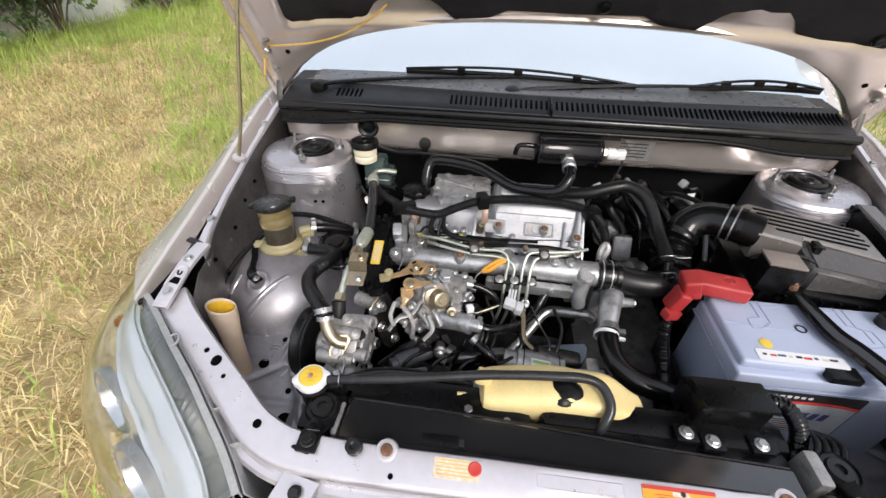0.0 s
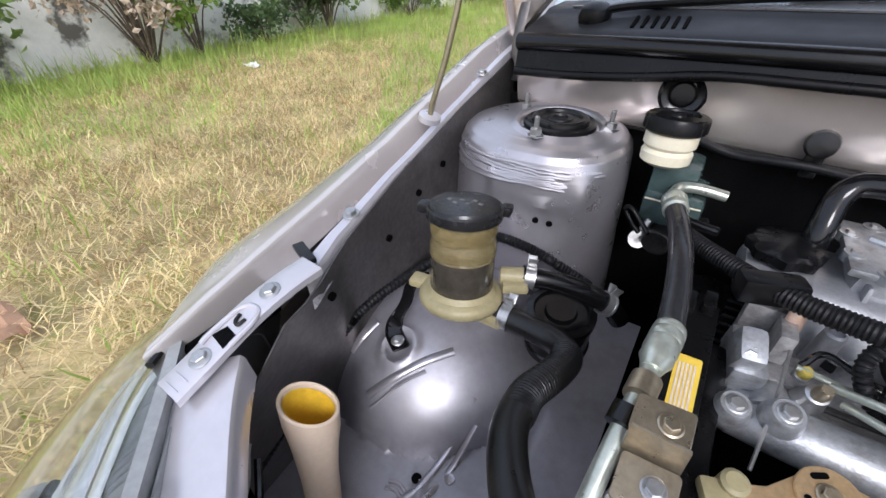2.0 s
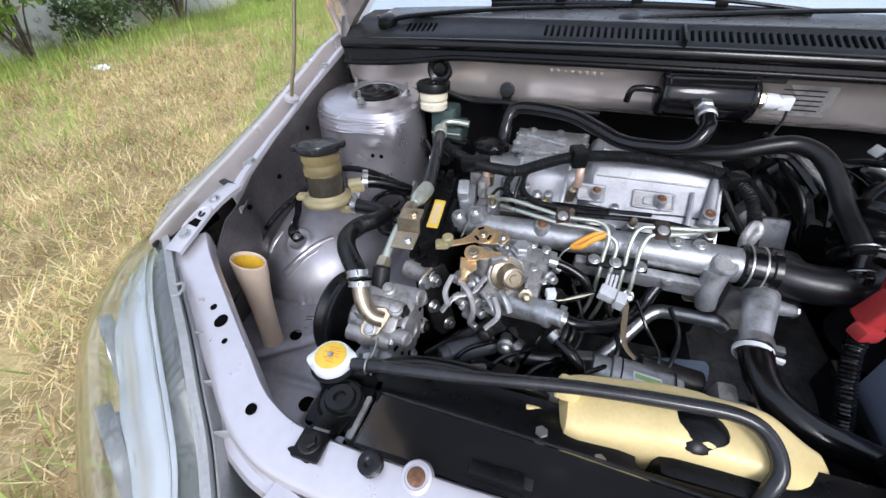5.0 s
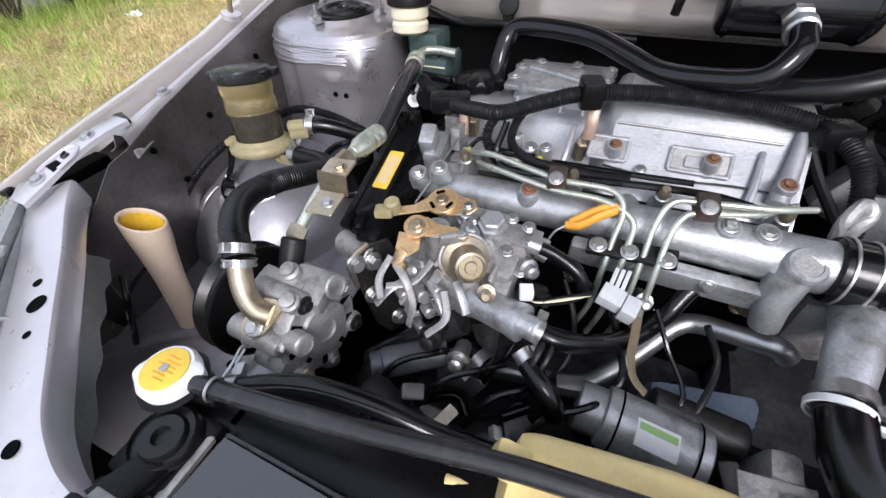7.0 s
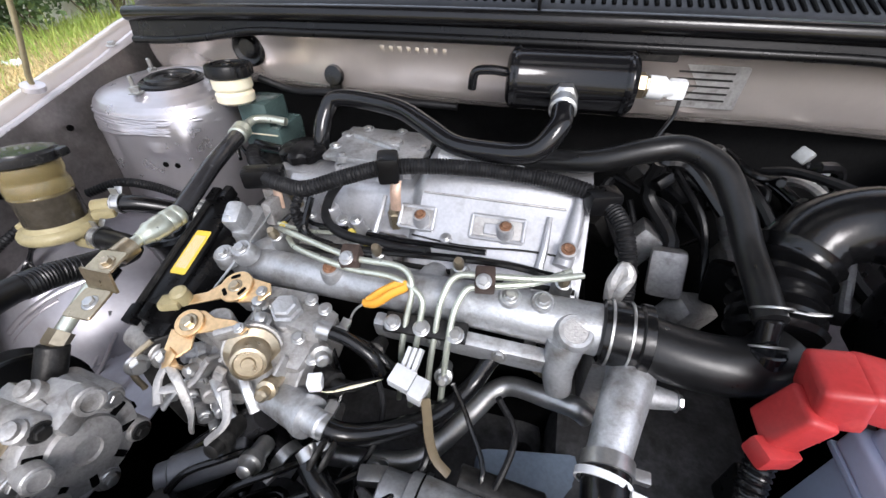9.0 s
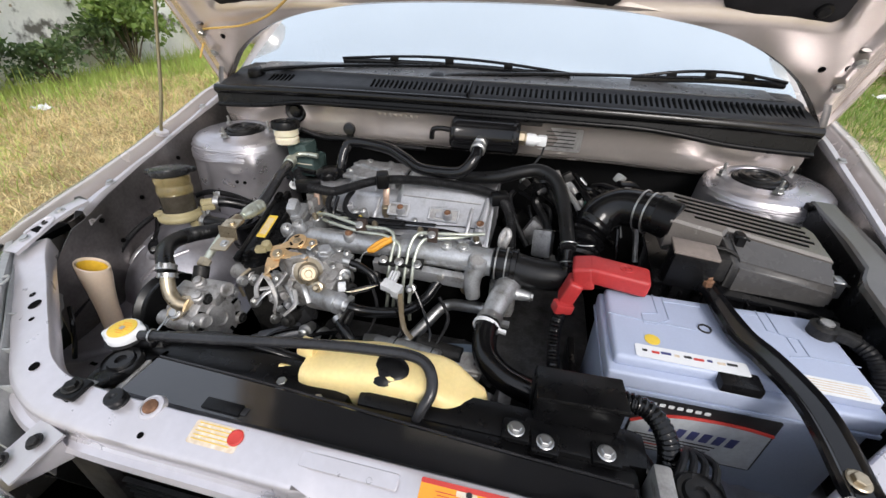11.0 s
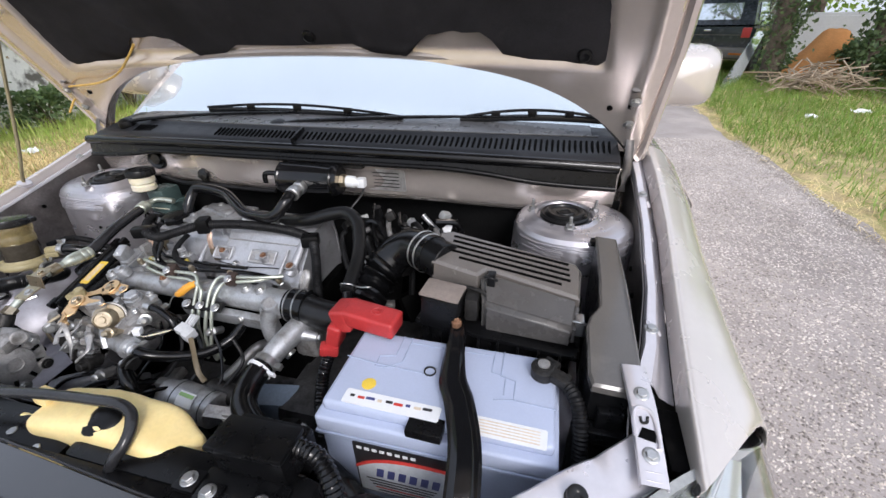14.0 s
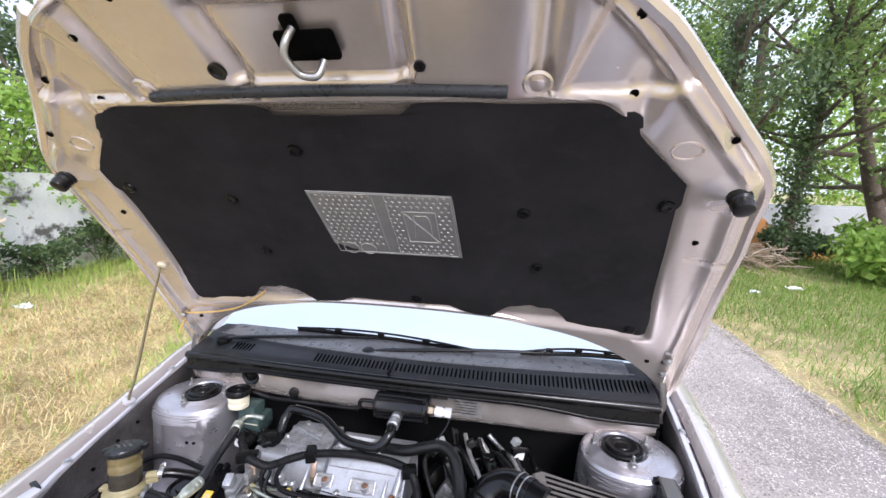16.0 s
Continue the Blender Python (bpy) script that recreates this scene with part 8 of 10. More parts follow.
# ---- fluid reservoirs ----
ps = empty("fluid_reservoir", (-0.541, 1.152, 0.672), "amber power-steering fluid reservoir with a black cap", "reservoir")
PSW = V((-0.06, 0.14, 1.0)).normalized()
pb = V((-0.541, 1.1535, 0.676))
pm2 = axis(pb, PSW)
part("dark_cup", lathe([(0.030, -0.004), (0.0318, 0.0), (0.0318, 0.047), (0.0322, 0.050)], pm2, 40), AMBER_DARK, ps, "lower cup dark with old fluid")
part("amber_collar", lathe([(0.0322, 0.0495), (0.0328, 0.054), (0.0326, 0.060), (0.0306, 0.0645), (0.0304, 0.068), (0.0326, 0.0715), (0.0328, 0.078), (0.0318, 0.086)], pm2, 40), AMBER, ps, "clear amber upper collar")
part("base_flange", join(lathe([(0.033, -0.010), (0.041, -0.007), (0.0435, -0.003), (0.0435, 0.002), (0.041, 0.0055), (0.036, 0.007), (0.0325, 0.012)], pm2, 44), box(pb + V((0.045, 0.030, 0.012)), (0.026, 0.024, 0.012), 0.004, (0, 0, 30)), box(pb + V((-0.047, -0.006, -0.001)), (0.022, 0.018, 0.009), 0.003, (0, 0, 10)), box(pb + V((0.036, 0.002, -0.012)), (0.03, 0.026, 0.016), 0.005)), OLIVE_PLASTIC, ps, "olive flange round the base")
for p, q in (((-0.512, 1.182, 0.692), (-0.486, 1.193, 0.694)), ((-0.515, 1.154, 0.668), (-0.490, 1.157, 0.666))):
    part("spout", rod(p, q, 0.0095), OLIVE_PLASTIC, ps)
cp = part("cap", join(lathe([(0.033, 0.084), (0.0362, 0.0865), (0.0368, 0.090), (0.0368, 0.0955), (0.0352, 0.0975), (0.0338, 0.0965), (0.0325, 0.0992), (0.018, 0.1004), (0.002, 0.1008)], pm2, 48), *[box(pm2 @ V((q * 0.0385, -0.004 + 0.003 * q, 0.0925)), (0.011, 0.013, 0.010), 0.003, (0, 0, 8)) for q in (-1, 1)]), CAP_BLACK, ps, "black screw cap dusted grey")
for k in range(6):
    part("cap_lettering", box(pm2 @ V((-0.015 + 0.006 * k, 0.005 - 0.008 * (k % 2), 0.1006)), (0.0045, 0.0035, 0.0007), 0.0002), GREY_PLASTIC, cp)
stay = part("stay", sweep([(-0.588, 1.165, 0.668), (-0.602, 1.150, 0.664), (-0.607, 1.140, 0.640), (-0.613, 1.128, 0.617), (-0.607, 1.117, 0.6085), (-0.588, 1.105, 0.6075)], [(-0.0085, 0.001), (-0.007, -0.001), (0.007, -0.001), (0.0085, 0.001)], 0.0025, 6), BLACK_SHINY, ps, "bent black steel stay")
bolt("bolt", (-0.5965, 1.1095, 0.6095), (0, -0.1, 1), 0.0062, stay, STEEL)
# Amber ring added to draw a highlight line round the dark cup.
part("cup_highlight_rib", lathe([(0.0319, 0.0465), (0.0326, 0.048), (0.0319, 0.0495)], pm2, 40, False), AMBER, ps)

rc = empty("relay_canister", (-0.452, 1.222, 0.60), "black ribbed cylindrical canister beside the strut tower", "canister")
part("drum", lathe([(0.036, 0), (0.037, 0.01), (0.035, 0.012), (0.036, 0.05), (0.038, 0.052), (0.038, 0.058), (0.03, 0.06), (0.028, 0.056), (0.018, 0.056), (0.016, 0.06), (0.002, 0.06)], axis((-0.452, 1.225, 0.585), (0, -0.1, 1)), 36), RUBBER, rc)

brk = empty("brake_reservoir", (-0.405, 1.39, 0.68), "milky brake fluid reservoir with a black ribbed cap", "reservoir")
bc = V((-0.411, 1.374, 0.768))
part("neck_bowl", lathe([(0.020, 0), (0.026, 0.004), (0.0265, 0.014), (0.0235, 0.018), (0.027, 0.022), (0.027, 0.034), (0.023, 0.038)], axis(bc, (0.0, 0.06, 1)), 32), WHITE_PLASTIC, brk, "yellowed milky neck")
cb = lathe([(0.0285, 0.036), (0.031, 0.038), (0.031, 0.050), (0.029, 0.053), (0.022, 0.0535), (0.021, 0.0515), (0.008, 0.0515), (0.007, 0.0535), (0.001, 0.0535)], axis(bc, (0, 0.06, 1)), 72)
for v in cb.verts:
    d = V((v.co.x - bc.x, v.co.y - bc.y, 0))
    if d.length > 0.0295:
        k = 1 + 0.035 * math.cos(24 * math.atan2(d.y, d.x))
        v.co.x, v.co.y = bc.x + d.x * k, bc.y + d.y * k
part("cap", cb, BLACK, brk, "ribbed black cap")
part("smoky_tank", join(box((-0.395, 1.405, 0.742), (0.05, 0.055, 0.05), 0.008), box((-0.388, 1.41, 0.71), (0.066, 0.07, 0.045), 0.01)), GREEN_GLASS, brk, "smoky green lower tank")
part("level_line", box((-0.388, 1.373, 0.722), (0.06, 0.0012, 0.002), 0.0004), WHITE_PLASTIC, brk)
part("master_cylinder", join(rod((-0.39, 1.36, 0.672), (-0.38, 1.45, 0.68), 0.017), rod((-0.40, 1.40, 0.676), (-0.345, 1.39, 0.70), 0.007)), DARK_METAL, brk)
part("outlet", rod((-0.385, 1.355, 0.716), (-0.335, 1.345, 0.716), 0.006), RUBBER, brk)

wf = empty("washer_filler", (-0.585, 0.95, 0.50), "tan washer-fluid filler pipe with a yellow throat", "filler")


def filler_ring(z):
    """Middle and half widths of the filler pipe at height z."""
    t = (z - 0.46) / 0.19
    rx = between(((0.455, 0.018), (0.52, 0.0165), (0.57, 0.0175), (0.61, 0.0205), (0.635, 0.0235), (0.66, 0.0245)), z)
    return -0.572 - 0.016 * t, 0.950 + 0.034 * t, rx, rx * 0.80


def filler(u, v, inset=0.0, z0=0.455, z1=0.655):
    a = 6.28318531 * u
    z = z0 + (z1 - z0) * v
    x, y, rx, ry = filler_ring(z)
    top = smooth(0.58, 0.65, z)
    c, d = math.cos(a), math.sin(a)
    px_, py_ = (rx - inset) * c, (ry - inset) * d
    k = 0.75
    return V((x + px_ * k - py_ * 0.66, y + px_ * 0.66 + py_ * k, z + top * (0.004 * d - 0.010 * c)))


part("filler_pipe", join(surf(filler, 40, 40), surf(lambda u, v: filler(u, 1.0, 0.0035 * v) + V((0, 0, 0.0022 * math.sin(3.1416 * v))), 40, 4), surf(lambda u, v: filler(u, 1.0 - 0.28 * v, 0.0035), 40, 12)), FILLER, wf)
part("throat", surf(lambda u, v: filler(u, 0.985 - 0.25 * v, 0.0042), 40, 10), FILLER_IN, wf, "fluid-stained yellow throat")
part("throat_floor", surf(lambda u, v: filler(u, 0.76, 0.0042 + 0.018 * v) + V((0, 0, -0.004 * v)), 30, 6), FILLER_IN, wf)
part("filler_lead", tube([(-0.635, 0.945, 0.58), (-0.615, 0.925, 0.56), (-0.61, 0.91, 0.53), (-0.615, 0.9, 0.50)], 0.004, 8, 5), RUBBER, wf)

# ---- cooling pack ----
rad = empty("radiator", (CX, 0.80, 0.22), "black radiator with plastic top tank and cover strip", "radiator")
part("core", box((CX, 0.80, 0.42), (0.60, 0.035, 0.42), 0.006), FIN, rad)
part("top_tank", box((CX - 0.01, 0.81, 0.640), (0.60, 0.05, 0.036), 0.012), BLACK, rad)
bm = plate([(-0.300, 0.772), (-0.296, 0.832), (-0.10, 0.826), (0.12, 0.813), (0.30, 0.806), (0.30, 0.767), (0.0, 0.770)], 0.012, Matrix.Translation((0, 0, 0.6655)), 0.003)
cv = part("cover_strip", bm, COVER_GLOSS, rad, "long glossy black cover strip")
part("cover_edge", tube([(-0.292, 0.8315, 0.6655), (-0.10, 0.8262, 0.6655), (0.12, 0.8132, 0.6655), (0.295, 0.8062, 0.6655)], 0.0016, 6, 3), GREY_RUBBER, cv, "pale back edge")
part("cover_step", box((0.0, 0.7655, 0.656), (0.58, 0.010, 0.012), 0.003, (0, 0, -0.4)), COVER_GLOSS, cv)
part("cover_tab", box((-0.16, 0.785, 0.6665), (0.05, 0.014, 0.004), 0.0015, (2, 0, -0.5)), BLACK, cv)
part("foam_strip", box((0.005, 0.771, 0.650), (0.57, 0.012, 0.016), 0.004, (0, 0, -0.5)), RUBBER, rad)
for p, size in (((-0.18, 0.855, 0.52), (0.30, 0.07, 0.26)), ((0.15, 0.855, 0.52), (0.34, 0.05, 0.28)), ((-0.2, 0.85, 0.63), (0.26, 0.05, 0.02))):
    part("fan_shroud", box(p, size, min(size) * 0.3), BLACK, rad)
part("end_tank", box((-0.308, 0.803, 0.625), (0.009, 0.05, 0.07), 0.003), ALLOY_DULL, rad)
part("end_tank", box((0.322, 0.805, 0.63), (0.018, 0.045, 0.10), 0.004), ALLOY_DULL, rad)
fn = part("filler_neck", join(lathe([(0.022, 0), (0.022, 0.03), (0.026, 0.032)], axis((-0.358, 0.846, 0.64), (0, 0, 1)), 26), rod((-0.35, 0.846, 0.662), (-0.318, 0.849, 0.666), 0.007), box((-0.335, 0.845, 0.635), (0.08, 0.03, 0.03), 0.008)), BLACK, rad)
rcap = lathe([(0.0222, 0.0), (0.0226, 0.008), (0.0202, 0.012), (0.002, 0.0125)], axis((-0.360, 0.847, 0.6725), (0, 0, 1)), 48)
for v in rcap.verts:
    d = V((v.co.x + 0.360, v.co.y - 0.847, 0))
    if d.length > 0.0215:
        k = 1 + 0.24 * max(0, math.cos(2 * math.atan2(d.y, d.x) - 0.6)) ** 4
        v.co.x, v.co.y = -0.360 + d.x * k, 0.847 + d.y * k
rc2 = part("radiator_cap", rcap, WHITE, rad, "white-metal radiator cap with a yellow disc")
part("cap_disc", lathe([(0.0176, 0.0), (0.0176, 0.0008), (0.0171, 0.001)], axis((-0.360, 0.847, 0.6851), (0, 0, 1)), 36), YELLOW, rc2)
for k in range(6):
    part("print_line", box((-0.360 + 0.003 * (k % 2), 0.8565 - 0.0036 * k, 0.6863), (0.017 - 0.0025 * abs(k - 2), 0.0012, 0.0005), 0.0001), ORANGE, rc2)
part("cap_rivet", box((-0.360, 0.847, 0.6865), (0.006, 0.006, 0.0015), 0.0005), STEEL, rc2)


def mount(x, bx, by, s):
    m = part("radiator_mount", join(box((x, 0.81, 0.652), (0.06, 0.055, 0.016), 0.006), box(((x + bx) / 2, (0.80 + by) / 2, 0.668), (0.028, 0.075, 0.010), 0.004, (-16, 0, s * 10)), box((bx, by, 0.6855), (0.028, 0.028, 0.007), 0.004)), BLACK, rad, "black radiator mount bracket")
    part("mount_rubber", lathe([(0.024, 0), (0.025, 0.008), (0.022, 0.013), (0.022, 0.010), (0.017, 0.010), (0.015, 0.014), (0.007, 0.014), (0.006, 0.010), (0.002, 0.010)], axis((x, 0.812, 0.656), (0, 0, 1)), 30), RUBBER_DULL, m, "ringed rubber mount")
    bolt("bolt", (bx, by, 0.6895), (0, 0, 1), 0.0085, m, STEEL if s > 0 else DARK_METAL)
    part("bracket_slot", box(((x + bx) / 2, (0.80 + by) / 2 - 0.006, 0.6755), (0.018, 0.007, 0.002), 0.001, (-16, 0, 0)), ALLOY_DULL, m)


part("tank_label_bar", box((-0.15, 0.7855, 0.6662), (0.045, 0.010, 0.0012), 0.0004, (0, 0, -1)), GREY_RUBBER, cv)


mount(-0.333, -0.327, 0.753, -1)
mount(0.358, 0.359, 0.757, 1)
for k in range(4):
    part("mount_lead", tube([(0.34 + 0.012 * k, 0.825, 0.66), (0.352 + 0.01 * k, 0.85, 0.665), (0.37, 0.88, 0.64), (0.39, 0.90, 0.60)], 0.004, 8, 4), CLOTH_TAPE, rad)
cond = empty("condenser", (CX, 0.70, 0.24), "finned black condenser behind the grille", "condenser")
part("condenser_core", box((CX, 0.735, 0.40), (0.62, 0.016, 0.34), 0.003), VOID, cond)
for k in range(26):
    part("condenser_fin", box((CX, 0.725, 0.25 + 0.0125 * k), (0.61, 0.008, 0.0035), 0.0008), FIN, cond)
horn = empty("horn", (0.155, 0.70, 0.50), "disc horn with a red rim on a bracket behind the grille", "horn")
HW = axis((0.152, 0.690, 0.568), (0.05, -0.75, 0.5)) @ Matrix.Scale(0.74, 4)
part("horn_disc", lathe([(0.02, -0.02), (0.034, -0.012), (0.040, -0.004), (0.040, 0.004), (0.03, 0.008), (0.014, 0.012), (0.002, 0.012)], HW, 30), LAMP_GREY, horn, "pale grey horn disc")
part("horn_rim", lathe([(0.038, -0.006), (0.046, -0.005), (0.048, 0.0), (0.046, 0.005), (0.038, 0.006)], HW, 36, False), RED, horn, "red horn rim")
hb_ = part("horn_bracket", join(box((0.163, 0.712, 0.625), (0.022, 0.006, 0.05), 0.002, (-10, 0, 0)), box((0.165, 0.712, 0.6485), (0.034, 0.014, 0.003), 0.001, (12, 0, 0))), PAINT_IN, horn)
bolt("bolt", (0.165, 0.712, 0.650), (0, -0.4, 1), 0.0085, hb_, STEEL)
part("horn_lead", tube([(0.15, 0.70, 0.60), (0.13, 0.69, 0.625), (0.10, 0.70, 0.632), (0.085, 0.712, 0.64)], 0.0022, 6, 4), CLOTH_TAPE, horn)

# expansion tank
tank = empty("expansion_tank", (0.01, 0.88, 0.58), "aged cream plastic coolant expansion tank", "tank")


def tank_shape(u, v):
    a = 6.28318531 * u
    s = v
    half_y = 0.036 - 0.018 * smooth(0.78, 1.0, s) - 0.004 * smooth(0.1, 0.0, s)
    top = 0.680 - 0.028 * smooth(0.70, 1.0, s) - 0.012 * smooth(0.35, 0.0, s) + 0.004 * smooth(0.3, 0.4, s) * smooth(0.6, 0.5, s)
    low = 0.605 + 0.015 * smooth(0.8, 1.0, s)
    cz, hz = (top + low) / 2, (top - low) / 2
    end = min(1.0, (min(s, 1 - s) / 0.035)) ** 0.5 if min(s, 1 - s) < 0.035 else 1.0
    c, d = math.cos(a), math.sin(a)
    f = (abs(c) ** 5 + abs(d) ** 5) ** (-0.2)
    k = max(end, 0.02)
    return V((-0.112 + 0.252 * s, 0.882 + half_y * c * f * k + 0.004 * math.sin(3 * s), cz + hz * d * f * k))


tb_ = part("tank_body", surf(tank_shape, 48, 60), TANK_CREAM, tank)
part("tank_seam", tube([tank_shape(0.75, k / 14) + V((0, -0.0, 0)) for k in range(15)], 0.002, 6, 2), TANK_CREAM, tb_)
part("tank_ear", box((-0.106, 0.886, 0.675), (0.024, 0.02, 0.022), 0.005, (0, 15, 0)), TANK_CREAM, tb_)
part("tank_spout", rod((-0.112, 0.872, 0.642), (-0.145, 0.868, 0.645), 0.006), TANK_CREAM, tb_)
for x, y in ((-0.068, 0.834), (0.028, 0.826)):
    tg = part("tank_lug", box((x, y + 0.004, 0.642), (0.026, 0.022, 0.008), 0.003), TANK_CREAM, tb_)
    bolt("bolt", (x, y, 0.6455), (0, 0, 1), 0.007, tg, STEEL)
bolt("bolt", (-0.125, 0.845, 0.646), (0, 0, 1), 0.008, tank, STEEL)
part("bolt_plate", box((-0.125, 0.845, 0.642), (0.034, 0.03, 0.008), 0.003), BLACK, tank)
tcb = lathe([(0.022, 0), (0.023, 0.004), (0.020, 0.007), (0.010, 0.009), (0.002, 0.009)], axis((0.014, 0.874, 0.677), (0, -0.25, 1)), 24)
for v in tcb.verts:
    d = V((v.co.x - 0.014, v.co.y - 0.874, 0))
    k = 1 + 0.1 * math.cos(3 * math.atan2(d.y, d.x))
    v.co.x, v.co.y = 0.014 + d.x * k, 0.874 + d.y * k
part("tank_cap", tcb, BLACK, tank, "black tank cap")

# relay holder beside the tank
bbx = empty("relay_holder", (0.24, 0.87, 0.64), "black relay holder bolted beside the tank", "relay box")
part("holder_body", join(box((0.240, 0.882, 0.676), (0.094, 0.046, 0.052), 0.006), box((0.240, 0.905, 0.66), (0.10, 0.03, 0.06), 0.006)), BLACK, bbx)
part("holder_lid", box((0.240, 0.880, 0.704), (0.098, 0.05, 0.008), 0.003, (-6, 0, 2)), BLACK, bbx)
part("holder_foot", box((0.240, 0.843, 0.658), (0.11, 0.035, 0.014), 0.004), BLACK, bbx)
for x, y in ((0.207, 0.83), (0.271, 0.833), (0.175, 0.838)):
    part("foot_pad", box((x, y, 0.6655), (0.03, 0.026, 0.008), 0.003), BLACK, bbx)
    bolt("bolt", (x, y, 0.669), (0, 0, 1), 0.0078, bbx, STEEL)
part("side_lead", tube([(0.285, 0.89, 0.69), (0.315, 0.885, 0.688), (0.335, 0.872, 0.672), (0.345, 0.86, 0.645), (0.348, 0.85, 0.61)], 0.011, 12, 5, 0.0012, 0.006), RUBBER, bbx, "ribbed black conduit")

# ---- battery ----
bat = empty("battery", (0.43, 1.015, 0.49), "pale blue-grey car battery held by a black strap", "battery")
bx0, bx1, by0, by1, bt = 0.279, 0.581, 0.936, 1.094, 0.700
bcx, bcy = (bx0 + bx1) / 2, (by0 + by1) / 2
part("case", box((bcx, bcy, 0.575), (bx1 - bx0 - 0.008, by1 - by0 - 0.008, 0.17), 0.006), BATTERY_LOW, bat)
lidp = part("battery_lid", join(box((bcx, bcy, 0.672), (bx1 - bx0, by1 - by0, 0.026), 0.005, seg=3), box((bcx, bcy + 0.004, 0.691), (bx1 - bx0 - 0.012, by1 - by0 - 0.018, 0.018), 0.007, seg=3)), BATTERY, bat, "pale blue-grey lid with moulded outlines")
part("lid_rib", box((bcx, bcy, 0.657), (bx1 - bx0 + 0.003, by1 - by0 + 0.003, 0.006), 0.002), BATTERY_LOW, lidp)


def groove(pts):
    part("moulded_line", tube([V((x, y, bt + 0.0002)) for x, y in pts], 0.0009, 6, 1), BATTERY_LOW, lidp)


for pts in ([(0.352, 1.086), (0.352, 1.045), (0.33, 1.04), (0.33, 1.02), (0.345, 1.02)], [(0.365, 1.086), (0.365, 1.035), (0.345, 1.02)], [(0.365, 1.075), (0.415, 1.075)], [(0.49, 1.086), (0.49, 1.045), (0.51, 1.04), (0.51, 1.01)], [(0.503, 1.086), (0.503, 1.04), (0.523, 1.036), (0.523, 1.005), (0.498, 1.0)], [(0.284, 1.03), (0.33, 1.025), (0.40, 1.022)], [(0.52, 1.005), (0.576, 1.002)], [(0.49, 1.075), (0.44, 1.075)]):
    groove(pts)
part("vent_plug", lathe([(0.0085, -0.001), (0.0085, 0.002), (0.007, 0.002), (0.0065, -0.0005), (0.001, -0.0005)], Matrix.Translation((0.408, 1.027, bt)), 22), INK, lidp)
part("date_dot", lathe([(0.0095, 0), (0.0095, 0.0008), (0.0085, 0.001)], Matrix.Translation((0.335, 0.988, bt + 0.0002)), 20), YELLOW, lidp, "yellow date dot")
strip = part("lid_sticker", plate(rounded(0.128, 0.022, 0.003), 0.0008, pose(0.375, 0.963, bt + 0.0012, 0, 0, -1.5), 0), WHITE, lidp, "white instruction sticker")
for k in range(9):
    part("print_mark", plate(rounded(0.006 + 0.003 * (k % 3), 0.004, 0.0008), 0.0003, pose(0.322 + 0.0125 * k, 0.9655 - 0.001 * (k % 2), bt + 0.0016), 0), [INK, RED_INK, NAVY, FADED][k % 4], strip)
strip2 = part("lid_sticker", plate(rounded(0.092, 0.026, 0.003), 0.0008, pose(0.52, 0.958, bt + 0.0012, 0, 0, -1.5), 0), WHITE, lidp)
for k in range(5):
    part("print_line", plate(rounded(0.072, 0.0014, 0.0005), 0.0003, pose(0.522, 0.966 - 0.004 * k, bt + 0.0016, 0, 0, -1.5), 0), FADED, strip2)
part("lid_pocket", box((0.425, 0.945, 0.694), (0.045, 0.026, 0.014), 0.003, (0, 0, -2)), BLACK, lidp)
# front label
lf = part("front_label", plate(rounded(0.165, 0.105, 0.004), 0.0008, Matrix.Translation((0.408, by0 + 0.0028, 0.595)) @ Matrix.Rotation(radians(90), 4, "X"), 0), INK, bat, "black, white and red maker's label")
L0 = Matrix.Translation((0.408, by0 + 0.0022, 0.595)) @ Matrix.Rotation(radians(90), 4, "X")
arc = [(-0.08, -0.05), (0.08, -0.05), (0.08, 0.022), (0.05, 0.027), (0.01, 0.028), (-0.03, 0.024), (-0.06, 0.014), (-0.08, 0.002)]
part("label_field", plate(arc, 0.0004, L0, 0), mat("pale_print", (0.6, 0.63, 0.66), 0.4), lf)
part("label_arc", tube([L0 @ V((x, y + 0.003, 0.0002)) for x, y in ((-0.081, 0.0), (-0.06, 0.014), (-0.03, 0.024), (0.01, 0.028), (0.05, 0.027), (0.081, 0.022))], 0.0024, 6, 4), RED_INK, lf)
for k in range(7):
    part("name_block", plate([(-0.005, -0.009), (0.005, -0.009), (0.008, 0.009), (-0.002, 0.009)], 0.0004, L0 @ Matrix.Translation((-0.05 + 0.0155 * k, -0.004, 0.0005)), 0), NAVY, lf)
for k in range(8):
    part("type_block", plate(rounded(0.0068, 0.0055, 0.001), 0.0004, L0 @ Matrix.Translation((-0.073 + 0.0105 * k, 0.043, 0.0005)), 0), WHITE, lf)
for k in range(5):
    part("print_line", plate(rounded(0.10 - 0.008 * k, 0.002, 0.0006), 0.0004, L0 @ Matrix.Translation((-0.02, -0.02 - 0.006 * k, 0.0005)), 0), RED_INK if k == 3 else INK, lf)
# strap
st_m = [(0.427, 1.115, 0.690), (0.4275, 1.109, 0.711), (0.431, 1.098, 0.7135), (0.437, 1.05, 0.713), (0.4445, 1.008, 0.7125), (0.4585, 0.978, 0.7135), (0.472, 0.94, 0.714), (0.480, 0.909, 0.713), (0.4845, 0.875, 0.708), (0.487, 0.838, 0.7005), (0.4875, 0.822, 0.6985)]
strap = empty("battery_strap", (0.486, 0.84, 0.698), "worn black steel battery strap bolted to the cross panel", "strap")
